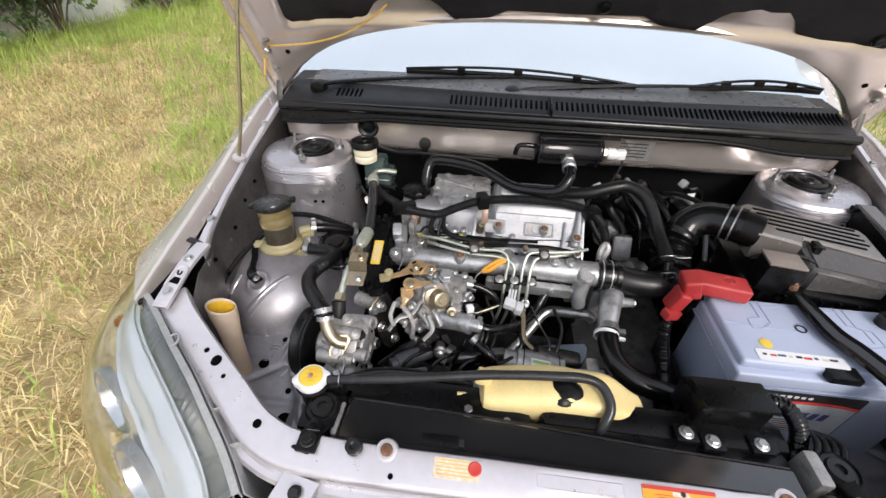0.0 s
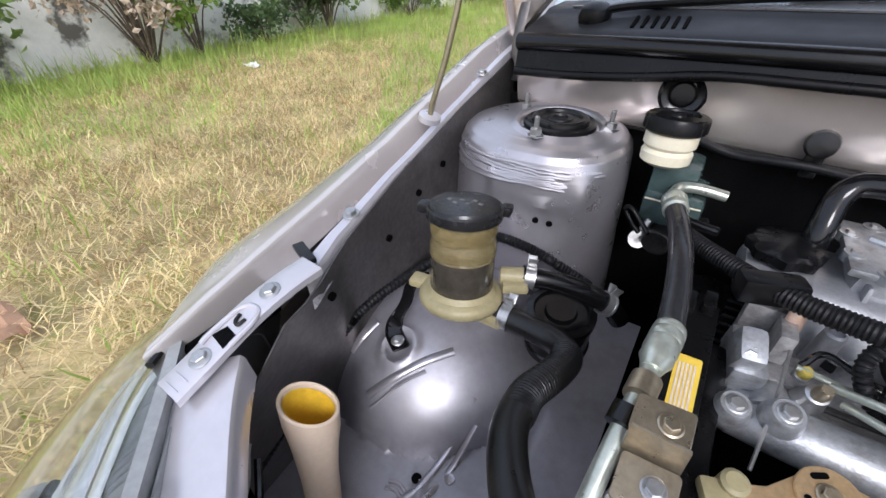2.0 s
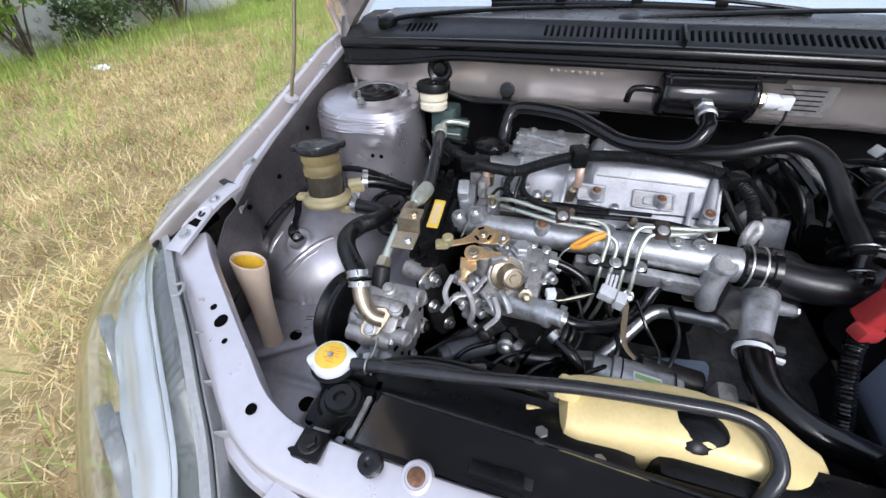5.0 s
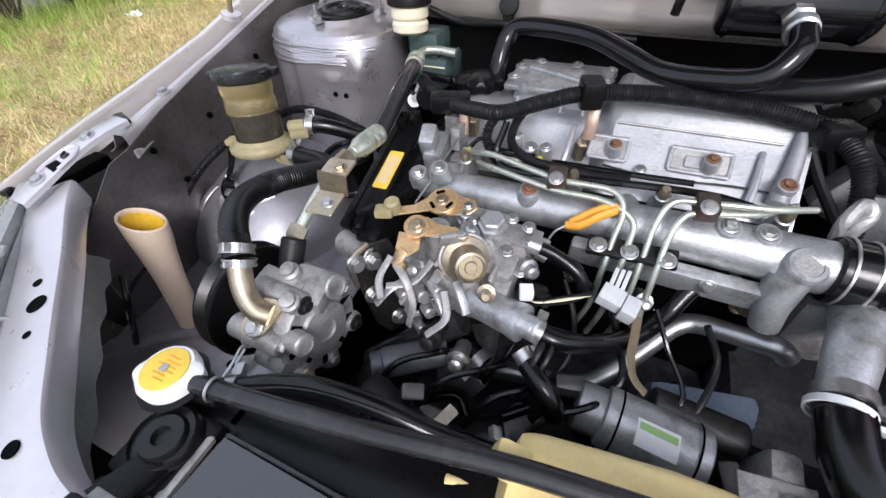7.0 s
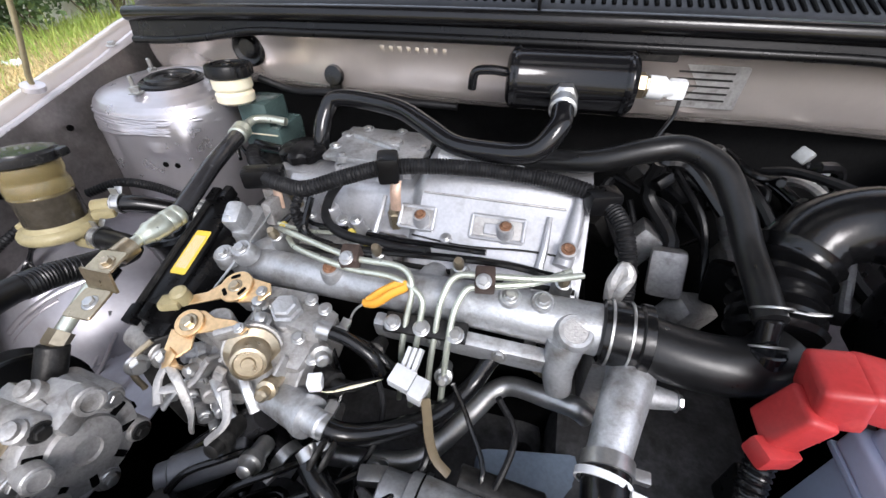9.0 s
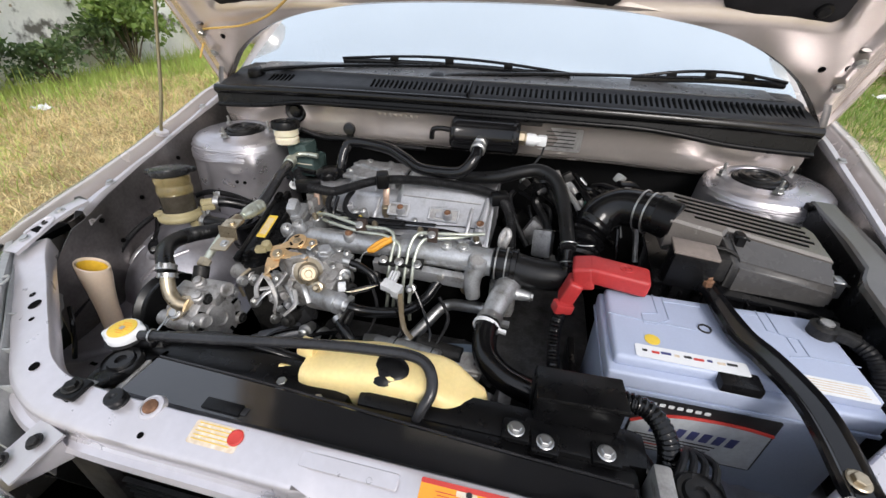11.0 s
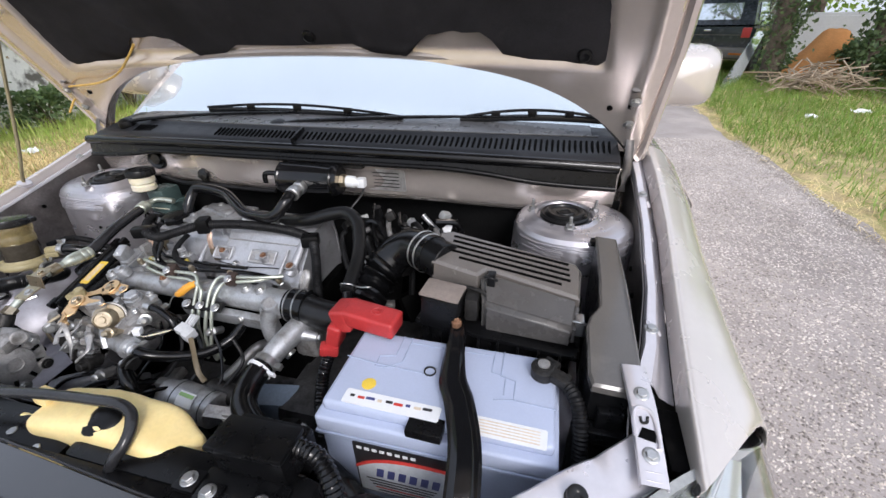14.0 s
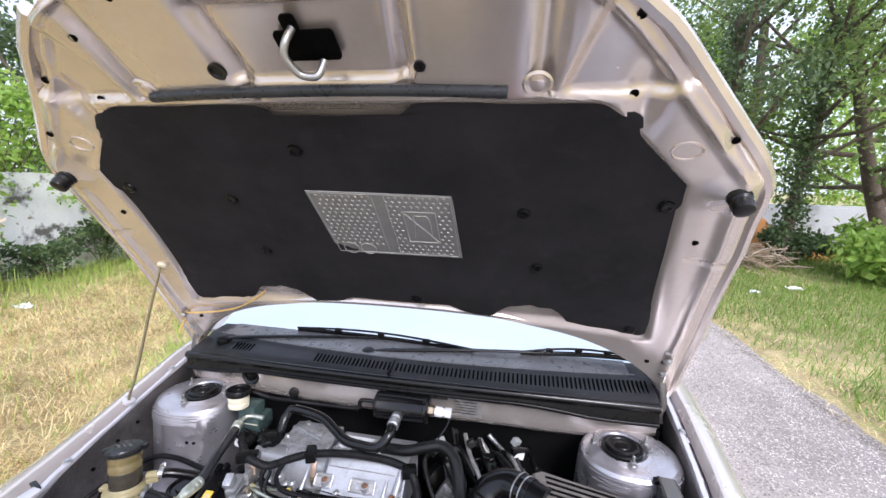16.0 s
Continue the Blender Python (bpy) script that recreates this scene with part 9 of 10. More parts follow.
def strap_width(t):
    return 0.62 + 0.38 * min(1.0, max(0.0, (t - 0.22) / 0.2))


part("strap_bar", sweep(st_m, [(0.0165, -0.004), (0.0165, 0.001), (0.0145, 0.003), (0.0115, 0.002), (0.009, 0.0), (-0.009, 0.0), (-0.0115, 0.002), (-0.0145, 0.003), (-0.0165, 0.001), (-0.0165, -0.004)], 0.002, 8, strap_width), BLACK_SHINY, strap, "pressed black strap with turned edges")
bolt("bolt", (0.486, 0.838, 0.7045), (0, -0.1, 1), 0.0085, strap, BRASS)
part("strap_stud", join(rod((0.427, 1.108, 0.70), (0.427, 1.108, 0.733), 0.004), lathe([(0.008, 0), (0.008, 0.008), (0.006, 0.009)], axis((0.427, 1.108, 0.718), (0, 0, 1)), 6)), RUST, strap)
# terminals
rt = empty("terminal_cover", (0.29, 1.085, 0.70), "red plastic positive terminal cover", "cover")
part("cover_top", join(box((0.298, 1.092, 0.722), (0.088, 0.042, 0.028), 0.006, (0, 4, -6), 3), box((0.251, 1.096, 0.716), (0.03, 0.042, 0.04), 0.006, (0, -14, -4), 3), box((0.236, 1.086, 0.686), (0.022, 0.034, 0.046), 0.005, (0, 16, 0), 3)), RED, rt)
part("plus_ring", join(lathe([(0.0075, 0), (0.0085, 0.001), (0.0095, 0)], Matrix.Translation((0.308, 1.092, 0.7362)), 20, False), box((0.308, 1.092, 0.7364), (0.012, 0.002, 0.0012), 0.0004), box((0.308, 1.092, 0.7364), (0.002, 0.012, 0.0012), 0.0004)), RED, rt)
part("cover_arm", box((0.228, 1.07, 0.664), (0.03, 0.02, 0.018), 0.004, (0, 10, 20)), RED, rt)
part("red_cable", tube([(0.228, 1.075, 0.66), (0.222, 1.05, 0.63), (0.226, 1.02, 0.59), (0.235, 1.0, 0.55)], 0.010, 12, 5, 0.001, 0.005), RUBBER, rt, "black ribbed positive cable")
nt = empty("terminal_clamp", (0.557, 1.056, 0.70), "corroded lead negative terminal clamp and cable", "clamp")
part("clamp_ring", join(lathe([(0.016, 0), (0.0165, 0.014), (0.013, 0.016), (0.011, 0.0165), (0.010, 0.019), (0.002, 0.0195)], axis((0.557, 1.056, bt), (0, 0, 1)), 24), box((0.577, 1.046, 0.709), (0.03, 0.018, 0.013), 0.003, (0, 0, -30)), box((0.568, 1.068, 0.709), (0.022, 0.012, 0.012), 0.003, (0, 0, -30))), DARK_METAL, nt)
part("post", lathe([(0.0085, 0.015), (0.008, 0.021), (0.006, 0.0215)], axis((0.557, 1.056, bt), (0, 0, 1)), 18), ALLOY_DULL, nt)
part("cable", tube([(0.588, 1.04, 0.706), (0.60, 1.02, 0.70), (0.607, 0.995, 0.675), (0.607, 0.975, 0.63), (0.60, 0.97, 0.58)], 0.009, 12, 5, 0.0008, 0.005), CLOTH_TAPE, nt)
tray = empty("battery_tray", (0.43, 1.0, 0.46), "black plastic battery tray", "tray")
part("tray_floor", box((0.44, 1.02, 0.478), (0.34, 0.19, 0.024), 0.006), BLACK, tray)
part("tray_side", box((0.26, 1.02, 0.52), (0.012, 0.19, 0.09), 0.004), BLACK, tray)
part("tray_side", box((0.61, 0.98, 0.58), (0.02, 0.12, 0.14), 0.006), BLACK, tray)
part("tray_support", box((0.44, 1.0, 0.38), (0.28, 0.16, 0.18), 0.02), VOID, tray)

# ---- air filter box ----
afb = empty("air_filter_box", (0.49, 1.19, 0.60), "grey-topped black air filter box with ribbed lid", "filter box")


def lid_top(x, y):
    return 0.794 - 0.135 * (x - 0.37) + 0.10 * (y - 1.25)


LID = [(0.372, 1.175), (0.366, 1.255), (0.385, 1.268), (0.598, 1.25), (0.606, 1.235), (0.602, 1.165), (0.46, 1.185), (0.447, 1.165)]
bm = plate(LID, 0.055, None, 0.004)
for v in bm.verts:
    v.co.z += lid_top(v.co.x, v.co.y)
lidb = part("filter_lid", bm, GREY_PLASTIC, afb, "dusty grey lid with five ribs")
for k in range(5):
    y0 = 1.252 - 0.0135 * k
    x0, x1 = (0.392 + 0.002 * k, 0.585 + 0.001 * k) if k < 4 else (0.412, 0.575)
    part("lid_groove", tube([(x, y0 - 0.055 * (x - 0.39), lid_top(x, y0 - 0.055 * (x - 0.39)) + 0.0002) for x in (x0, (x0 + x1) / 2, x1)], 0.0031, 8, 3, flat=0.5), VOID, lidb)
fr = [(0.450, 1.182), (0.603, 1.164), (0.597, 1.118), (0.462, 1.128)]
bm = bmesh.new()
topv = [bm.verts.new((x, y, lid_top(x, y) - (0.0 if y > 1.15 else 0.020))) for x, y in fr]
lowv = [bm.verts.new((x, y, 0.695)) for x, y in fr]
bm.faces.new(topv)
bm.faces.new(lowv[::-1])
for i in range(4):
    bm.faces.new((topv[i], lowv[i], lowv[(i + 1) % 4], topv[(i + 1) % 4]))
bmesh.ops.recalc_face_normals(bm, faces=bm.faces)
bmesh.ops.bevel(bm, geom=bm.edges[:], offset=0.007, segments=3, affect="EDGES")
part("lid_front", bm, LID_SHADE, afb, "smooth sloping lid front, its grey darkened for shade")
part("filter_base", join(box((0.485, 1.19, 0.655), (0.235, 0.14, 0.08), 0.01, (0, 0, -4)), box((0.487, 1.188, 0.697), (0.25, 0.155, 0.008), 0.003, (0, 3, -4))), BLACK, afb)
for k in range(7):
    part("base_rib", box((0.40 + 0.03 * k, 1.114 - 0.0021 * k * 1.0, 0.675), (0.003, 0.008, 0.04), 0.001), BLACK, afb)
part("inlet_neck", rod((0.352, 1.222, 0.771), (0.39, 1.20, 0.768), 0.0325), BLACK, afb)
for p in ((0.603, 1.14, 0.725), (0.47, 1.166, 0.765)):
    part("lid_clip", join(box(p, (0.012, 0.02, 0.028), 0.002), tube([(p[0] - 0.01, p[1] - 0.008, p[2] + 0.012), (p[0], p[1] - 0.012, p[2] + 0.014), (p[0] + 0.01, p[1] - 0.008, p[2] + 0.008)], 0.0018, 6, 4)), STEEL if p[0] > 0.5 else BLACK, afb)
part("box_leg", box((0.49, 1.19, 0.52), (0.12, 0.10, 0.20), 0.015), VOID, afb)

rl = empty("relay_box", (0.40, 1.13, 0.69), "black relay box with a dusty top on a bracket", "relay box")
part("relay_case", box((0.402, 1.129, 0.733), (0.060, 0.042, 0.058), 0.005, (0, 3, -6)), BLACK, rl)
part("relay_lid", box((0.402, 1.129, 0.7635), (0.0615, 0.0435, 0.005), 0.0022, (0, 3, -6)), mat("dusty_tan_top", (0.24, 0.2, 0.175), 0.55, 0, 0.12, 30, 300, 0.05), rl)
part("relay_bracket", join(tube([(0.365, 1.152, 0.745), (0.40, 1.156, 0.757), (0.45, 1.150, 0.758), (0.472, 1.142, 0.75)], 0.003, 8, 4), box((0.445, 1.14, 0.735), (0.02, 0.03, 0.04), 0.004)), DARK_METAL, rl)
part("relay_foot", box((0.40, 1.13, 0.66), (0.03, 0.03, 0.09), 0.004), BLACK, rl)

# ---- fuse box ----
fb = empty("fuse_box", (0.64, 1.15, 0.62), "tall grey-black fuse box along the inner wing", "fuse box")
FUSE = [(0.630, 1.322), (0.664, 1.318), (0.668, 1.20), (0.670, 1.03), (0.655, 1.012), (0.612, 1.014), (0.608, 1.03), (0.608, 1.105), (0.613, 1.122), (0.627, 1.145), (0.629, 1.20)]
bm = plate(FUSE, 0.014, None, 0.003)
for v in bm.verts:
    v.co.z += 0.742 + 0.16 * (v.co.y - 1.02) + (-0.008 if v.co.y > 1.3 else 0)
part("fuse_lid", bm, LID_GREY, fb, "smooth grey lid, lightened for the sky's reflection")
bm = plate([(x * 0.995 + 0.003, y * 0.997 + 0.003) for x, y in FUSE], 0.12, None, 0)
for v in bm.verts:
    v.co.z += 0.730 + 0.16 * (v.co.y - 1.02)
part("fuse_body", bm, BLACK, fb)
for p, size in (((0.637, 1.008, 0.695), (0.03, 0.014, 0.03)), ((0.637, 1.003, 0.672), (0.045, 0.02, 0.02)), ((0.632, 1.315, 0.772), (0.02, 0.014, 0.012))):
    part("fuse_clip", box(p, size, 0.003), BLACK, fb)
part("fuse_foot", box((0.64, 1.12, 0.58), (0.05, 0.2, 0.12), 0.01), VOID, fb)

# ---- ground, road, walls ----
def leaf_mat(name, col, second, rough=0.5, trans=0.35):
    m = bpy.data.materials.new(name)
    m.use_nodes = True
    N, L = m.node_tree.nodes, m.node_tree.links
    b = N["Principled BSDF"]
    geo = N.new("ShaderNodeNewGeometry")
    mx = N.new("ShaderNodeMixRGB")
    L.new(geo.outputs["Random Per Island"], mx.inputs[0])
    mx.inputs[1].default_value, mx.inputs[2].default_value = (*col, 1), (*second, 1)
    co = N.new("ShaderNodeTexCoord")
    nz = N.new("ShaderNodeTexNoise")
    nz.inputs["Scale"].default_value, nz.inputs["Detail"].default_value, nz.inputs["Roughness"].default_value = 4.5, 4.0, 0.7
    L.new(co.outputs["Object"], nz.inputs["Vector"])
    mu = N.new("ShaderNodeMixRGB")
    mu.blend_type = "MULTIPLY"
    mu.inputs[0].default_value = 0.8
    rp = N.new("ShaderNodeValToRGB")
    rp.color_ramp.elements[0].position, rp.color_ramp.elements[1].position = 0.35, 0.65
    rp.color_ramp.elements[0].color, rp.color_ramp.elements[1].color = (0.62, 0.60, 0.55, 1), (1.12, 1.12, 1.1, 1)
    L.new(nz.outputs["Fac"], rp.inputs[0])
    L.new(mx.outputs[0], mu.inputs[1])
    L.new(rp.outputs[0], mu.inputs[2])
    L.new(mu.outputs[0], b.inputs["Base Color"])
    b.inputs["Roughness"].default_value = rough
    tr = N.new("ShaderNodeBsdfTranslucent")
    L.new(mu.outputs[0], tr.inputs[0])
    ms = N.new("ShaderNodeMixShader")
    ms.inputs[0].default_value = trans
    L.new(b.outputs[0], ms.inputs[1])
    L.new(tr.outputs[0], ms.inputs[2])
    L.new(ms.outputs[0], N["Material Output"].inputs[0])
    return m


STRAW = leaf_mat("dry_straw", (0.99, 0.84, 0.48), (0.76, 0.60, 0.29), 0.6, 0.2)
GRASS = leaf_mat("fresh_grass", (0.36, 0.55, 0.10), (0.62, 0.68, 0.22), 0.5, 0.4)
VERGE = leaf_mat("verge_grass_blade", (0.18, 0.33, 0.05), (0.33, 0.43, 0.1), 0.5, 0.35)
LEAF = leaf_mat("tree_leaf", (0.16, 0.27, 0.06), (0.31, 0.41, 0.13), 0.45, 0.4)
LEAF_DARK = leaf_mat("dark_leaf", (0.08, 0.14, 0.06), (0.17, 0.24, 0.10), 0.45, 0.35)
LEAF_BRIGHT = leaf_mat("bright_leaf", (0.26, 0.45, 0.07), (0.46, 0.62, 0.15), 0.45, 0.45)
TWIG = leaf_mat("dry_twig", (0.36, 0.27, 0.19), (0.56, 0.46, 0.36), 0.8, 0.05)
BARK = mat("tree_bark", (0.13, 0.1, 0.075), 0.85, 0, 0.3, 6, 40, 0.8, (0.22, 0.19, 0.15), 0.35)
PLASTER = mat("weathered_plaster", (0.85, 0.84, 0.81), 0.85, 0, 0.06, 1.4, 30, 0.5, (0.15, 0.14, 0.125), 0.42, detail=9.0, soft_edge=0.05)
PLASTER_FAR = mat("pale_plaster", (0.66, 0.68, 0.7), 0.85, 0, 0.08, 0.8, 30, 0.3, (0.4, 0.4, 0.4), 0.3)
SAND = mat("orange_earth", (0.72, 0.33, 0.12), 0.9, 0, 0.12, 3, 60, 0.5, (0.6, 0.26, 0.09), 0.3)
GROUND = mat("dry_grass_ground", (0.58, 0.46, 0.25), 0.95, 0, 0.35, 2.4, 60, 0.9, (0.33, 0.34, 0.11), 0.42)
ROADM = mat("worn_chip_road", (0.42, 0.37, 0.345), 0.9, 0, 0.25, 1.2, 130, 0.9, (0.36, 0.32, 0.3), 0.4, bscale=90)
CHIP = leaf_mat("stone_chip", (0.2, 0.175, 0.165), (0.74, 0.67, 0.62), 0.8, 0.0)

bm = bmesh.new()
bmesh.ops.create_grid(bm, x_segments=60, y_segments=60, size=150)
for v in bm.verts:
    d = math.hypot(v.co.x, v.co.y)
    v.co.z = -0.006 + (0.0 if d < 14 else noise.noise(v.co * 0.05) * 0.2 * min(1, (d - 14) / 30))
tagged(part("ground", bm, GROUND), "dry straw-coloured grass ground with green patches", "ground", kind="structure")


def road_strip(u, v):
    y = -25 + 90 * v
    x = -0.35 + 2.72 * u
    if u > 0.99 or u < 0.01:
        x += 0.12 * noise.noise(V((u * 3, y * 0.8, 0))) + 0.07 * noise.noise(V((u, y * 3.1, 4)))
    return V((x, y, 0.016 - (0.018 if (u > 0.99 or u < 0.01) else 0)))


tagged(part("road", surf(road_strip, 20, 600), ROADM), "worn grey-pink chip-seal lane along the car", "road", kind="structure")


def scatter(name, verts, faces, material, label, category):
    me = bpy.data.meshes.new(name)
    me.from_pydata(verts, [], faces)
    me.materials.append(material)
    ob = new(name, me)
    tagged(ob, label, category, kind="stuff")
    return ob


rng = np.random.default_rng(7)


def blades(n, area, length, width, lie, keep=None, clump=None):
    """Bent grass blades: x, y in area; lie 0 upright, 1 flat; clump: how many tufts, and how wide each is."""
    x = rng.uniform(area[0], area[1], n)
    y = rng.uniform(area[2], area[3], n)
    if clump:
        pick = rng.integers(0, clump[0], n)
        x = x[:clump[0]][pick] + rng.normal(0, clump[1], n)
        y = y[:clump[0]][pick] + rng.normal(0, clump[1], n)
    if keep is not None:
        ok = keep(x, y)
        x, y = x[ok], y[ok]
    n = len(x)
    a = rng.uniform(0, 2 * np.pi, n)
    ln = length * rng.uniform(0.5, 1.4, n)
    w = width * rng.uniform(0.6, 1.4, n)
    lean = np.clip(lie + rng.normal(0, 0.18, n), 0.02, 1.0) * 1.45
    d = np.stack([np.cos(a), np.sin(a)], 1)
    s = np.stack([-np.sin(a), np.cos(a)], 1) * w[:, None]
    z0 = rng.uniform(0, 0.03, n) * lie + (rng.uniform(0, 0.035, n) if clump else 0)
    pts = []
    for k, t in enumerate((0.0, 0.5, 1.0)):
        bend = lean * (0.45 + 0.75 * t)
        r = ln * t * np.sin(np.clip(bend, 0, 1.62))
        h = ln * t * np.cos(np.clip(bend, 0, 1.62)) + z0
        c = np.stack([x, y], 1) + d * r[:, None] + (rng.normal(0, 0.01, (n, 2)) * t)
        if k < 2:
            pts.append(np.column_stack([c - s * (1 - 0.3 * t), h]))
            pts.append(np.column_stack([c + s * (1 - 0.3 * t), h]))
        else:
            pts.append(np.column_stack([c, h]))
    v = np.stack(pts, 1).reshape(-1, 3)
    b = np.arange(n)[:, None] * 5
    quads = (b + np.array([[0, 1, 3, 2]])).tolist()
    tris = (b + np.array([[2, 3, 4]])).tolist()
    return v.tolist(), quads + tris


def patch(x, y):
    """A smooth random field for patches of colour."""
    return np.sin(1.7 * x + 0.6 * y + 1) + np.sin(2.3 * y - 0.8 * x) + np.sin(3.1 * x + 2.2 * y + 2) * 0.6


def off_car(x, y):
    return ~((np.abs(x - CX) < 0.95) & (y > 0.45) & (y < 4.4))


def dry(x, y):
    edge = -4.75 + 0.35 * np.sin(1.3 * y)
    lush = (x > -0.2 - 0.72 * y) & (y > 2.2) & (y < 9)
    return (x > edge - 0.3) & off_car(x, y) & (rng.uniform(0, 1, len(x)) < np.where(x > edge, 1, 0.2) * np.where(patch(x, y) > 1.2, 0.45, 1.0) * np.where(lush, 0.3, 1) * np.where(y < 0.9, 0.5, 1))


v, f = blades(62000, (-5.2, -0.5, -1.0, 8.0), 0.10, 0.0021, 0.84, dry, (2400, 0.075))
scatter("straw_tufts", v, f, STRAW, "heaped tufts of dry straw", "grass")
v, f = blades(34000, (-5.2, -0.5, -1.0, 8.0), 0.11, 0.0017, 0.88, dry)
scatter("straw", v, f, STRAW, "matted dry straw-coloured grass", "grass")
THATCH = leaf_mat("brown_thatch", (0.26, 0.17, 0.075), (0.55, 0.39, 0.18), 0.8, 0.05)
v, f = blades(34000, (-5.0, -0.6, -1.0, 7.5), 0.085, 0.0024, 0.92, dry, (1900, 0.085))
scatter("thatch", v, f, THATCH, "brown dead thatch under the straw", "grass")
v, f = blades(24000, (-3.8, -0.85, -1.6, 2.0), 0.11, 0.0020, 0.8, lambda x, y: off_car(x, y) & (rng.uniform(0, 1, len(x)) < np.clip(1.15 - 0.75 * y + 0.35 * patch(x, y), 0.0, 1) * np.clip(0.55 * (x + 3.9), 0, 1)), (900, 0.08))
scatter("brown_straw", v, f, THATCH, "darker brown matted straw beside the car's nose", "grass")
v, f = blades(52000, (-5.75, -0.9, -1.0, 9.0), 0.13, 0.0030, 0.45, lambda x, y: off_car(x, y) & (rng.uniform(0, 1, len(x)) < np.where((x < -4.6 + 0.35 * np.sin(1.3 * y)) | (y > 5.9), 1.0, np.where((x > -0.2 - 0.72 * y) & (y > 2.2), 0.75, np.where(patch(x, y) > 0.5, 0.55, 0.12)))), (3600, 0.06))
scatter("grass", v, f, GRASS, "fresh green grass along the wall", "grass")
v, f = blades(7000, (-5.75, -4.2, -1.0, 14.0), 0.26, 0.004, 0.35, lambda x, y: rng.uniform(0, 1, len(x)) < np.clip((-4.3 - x) * 0.9, 0.05, 1))
scatter("tall_grass", v, f, GRASS, "taller green grass and weeds", "grass")
v, f = blades(62000, (2.36, 7.5, 1.0, 13.0), 0.13, 0.0036, 0.5, lambda x, y: (x > 2.42 + 0.12 * np.sin(2.1 * y)) & (rng.uniform(0, 1, len(x)) < np.where(patch(x, y) > 1.2, 0.4, 1)))
scatter("verge_grass", v, f, VERGE, "short green roadside grass", "grass")
v, f = blades(9000, (2.3, 4.0, 0.5, 12.0), 0.09, 0.0022, 0.85, lambda x, y: rng.uniform(0, 1, len(x)) < np.clip(1.1 - (x - 2.4) * 1.2, 0.1, 1))
scatter("verge_straw", v, f, STRAW, "dry straw on the road's edge", "grass")


def chips(n, area, size):
    x, y = rng.uniform(area[0], area[1], n), rng.uniform(area[2], area[3], n)
    ok = off_car(x, y)
    x, y = x[ok], y[ok]
    n = len(x)
    s = size * rng.uniform(0.5, 1.5, n)
    base = np.array([[1, 0, 0], [0.2, 0.9, 0], [-0.8, 0.5, 0], [-0.7, -0.6, 0], [0.3, -0.9, 0], [0, 0.1, 0.6]])
    a = rng.uniform(0, 6.283, n)
    c, si = np.cos(a), np.sin(a)
    v = base[None] * s[:, None, None] * (1 + rng.normal(0, 0.15, (n, 6, 1)))
    vx = v[..., 0] * c[:, None] - v[..., 1] * si[:, None] + x[:, None]
    vy = v[..., 0] * si[:, None] + v[..., 1] * c[:, None] + y[:, None]
    vz = v[..., 2] + 0.0155
    pts = np.stack([vx, vy, vz], -1).reshape(-1, 3)
    b = np.arange(n)[:, None] * 6
    fs = np.concatenate([b + np.array([[i, (i + 1) % 5, 5]]) for i in range(5)]).tolist()
    return pts.tolist(), fs


v, f = chips(70000, (0.88, 2.36, 0.5, 5.2), 0.0052)
scatter("road_chips", v, f, CHIP, "loose stone chips of the road surface", "gravel")


def wall_slab(name, p0, p1, h, thick, material, label, rough_top=0.03):
    a, b = V((*p0, 0)), V((*p1, 0))
    d = (b - a).normalized()
    nrm = V((-d.y, d.x, 0))
    n = max(8, int((b - a).length / 0.25))

    def f(u, w):
        p = a.lerp(b, u)
        prof = [(0.0, -0.05), (0.0, 0.12), (0.012, h * 0.5), (0.0, h), (-thick * 0.5, h + 0.01), (-thick, h), (-thick, -0.05)]
        k = min(int(w * 6), 5)
        t = w * 6 - k
        o = prof[k][0] + (prof[k + 1][0] - prof[k][0]) * t
        z = prof[k][1] + (prof[k + 1][1] - prof[k][1]) * t
        q = p + nrm * o
        bump = 0.025 * noise.noise(q * 1.7) + 0.01 * noise.noise(q * 6)
        return q + nrm * bump + V((0, 0, z + (rough_top * noise.noise(p * 1.3) if z > h * 0.8 else 0)))

    return tagged(part(name, surf(f, n, 18), material), label, "wall", kind="structure")


wall_slab("wall_west", (-5.95, 20.0), (-5.95, -9.0), 1.32, 0.22, PLASTER, "old white plaster wall with dark flaking stains", 0.05)
wall_slab("wall_north", (5.05, 11.28), (16.0, 10.6), 1.0, 0.2, PLASTER_FAR, "pale grey boundary wall behind the verge", 0.02)
wall_slab("wall_north_cap", (5.05, 11.26), (16.0, 10.58), 1.05, 0.16, PLASTER_FAR, "pale coping of the boundary wall", 0.0)

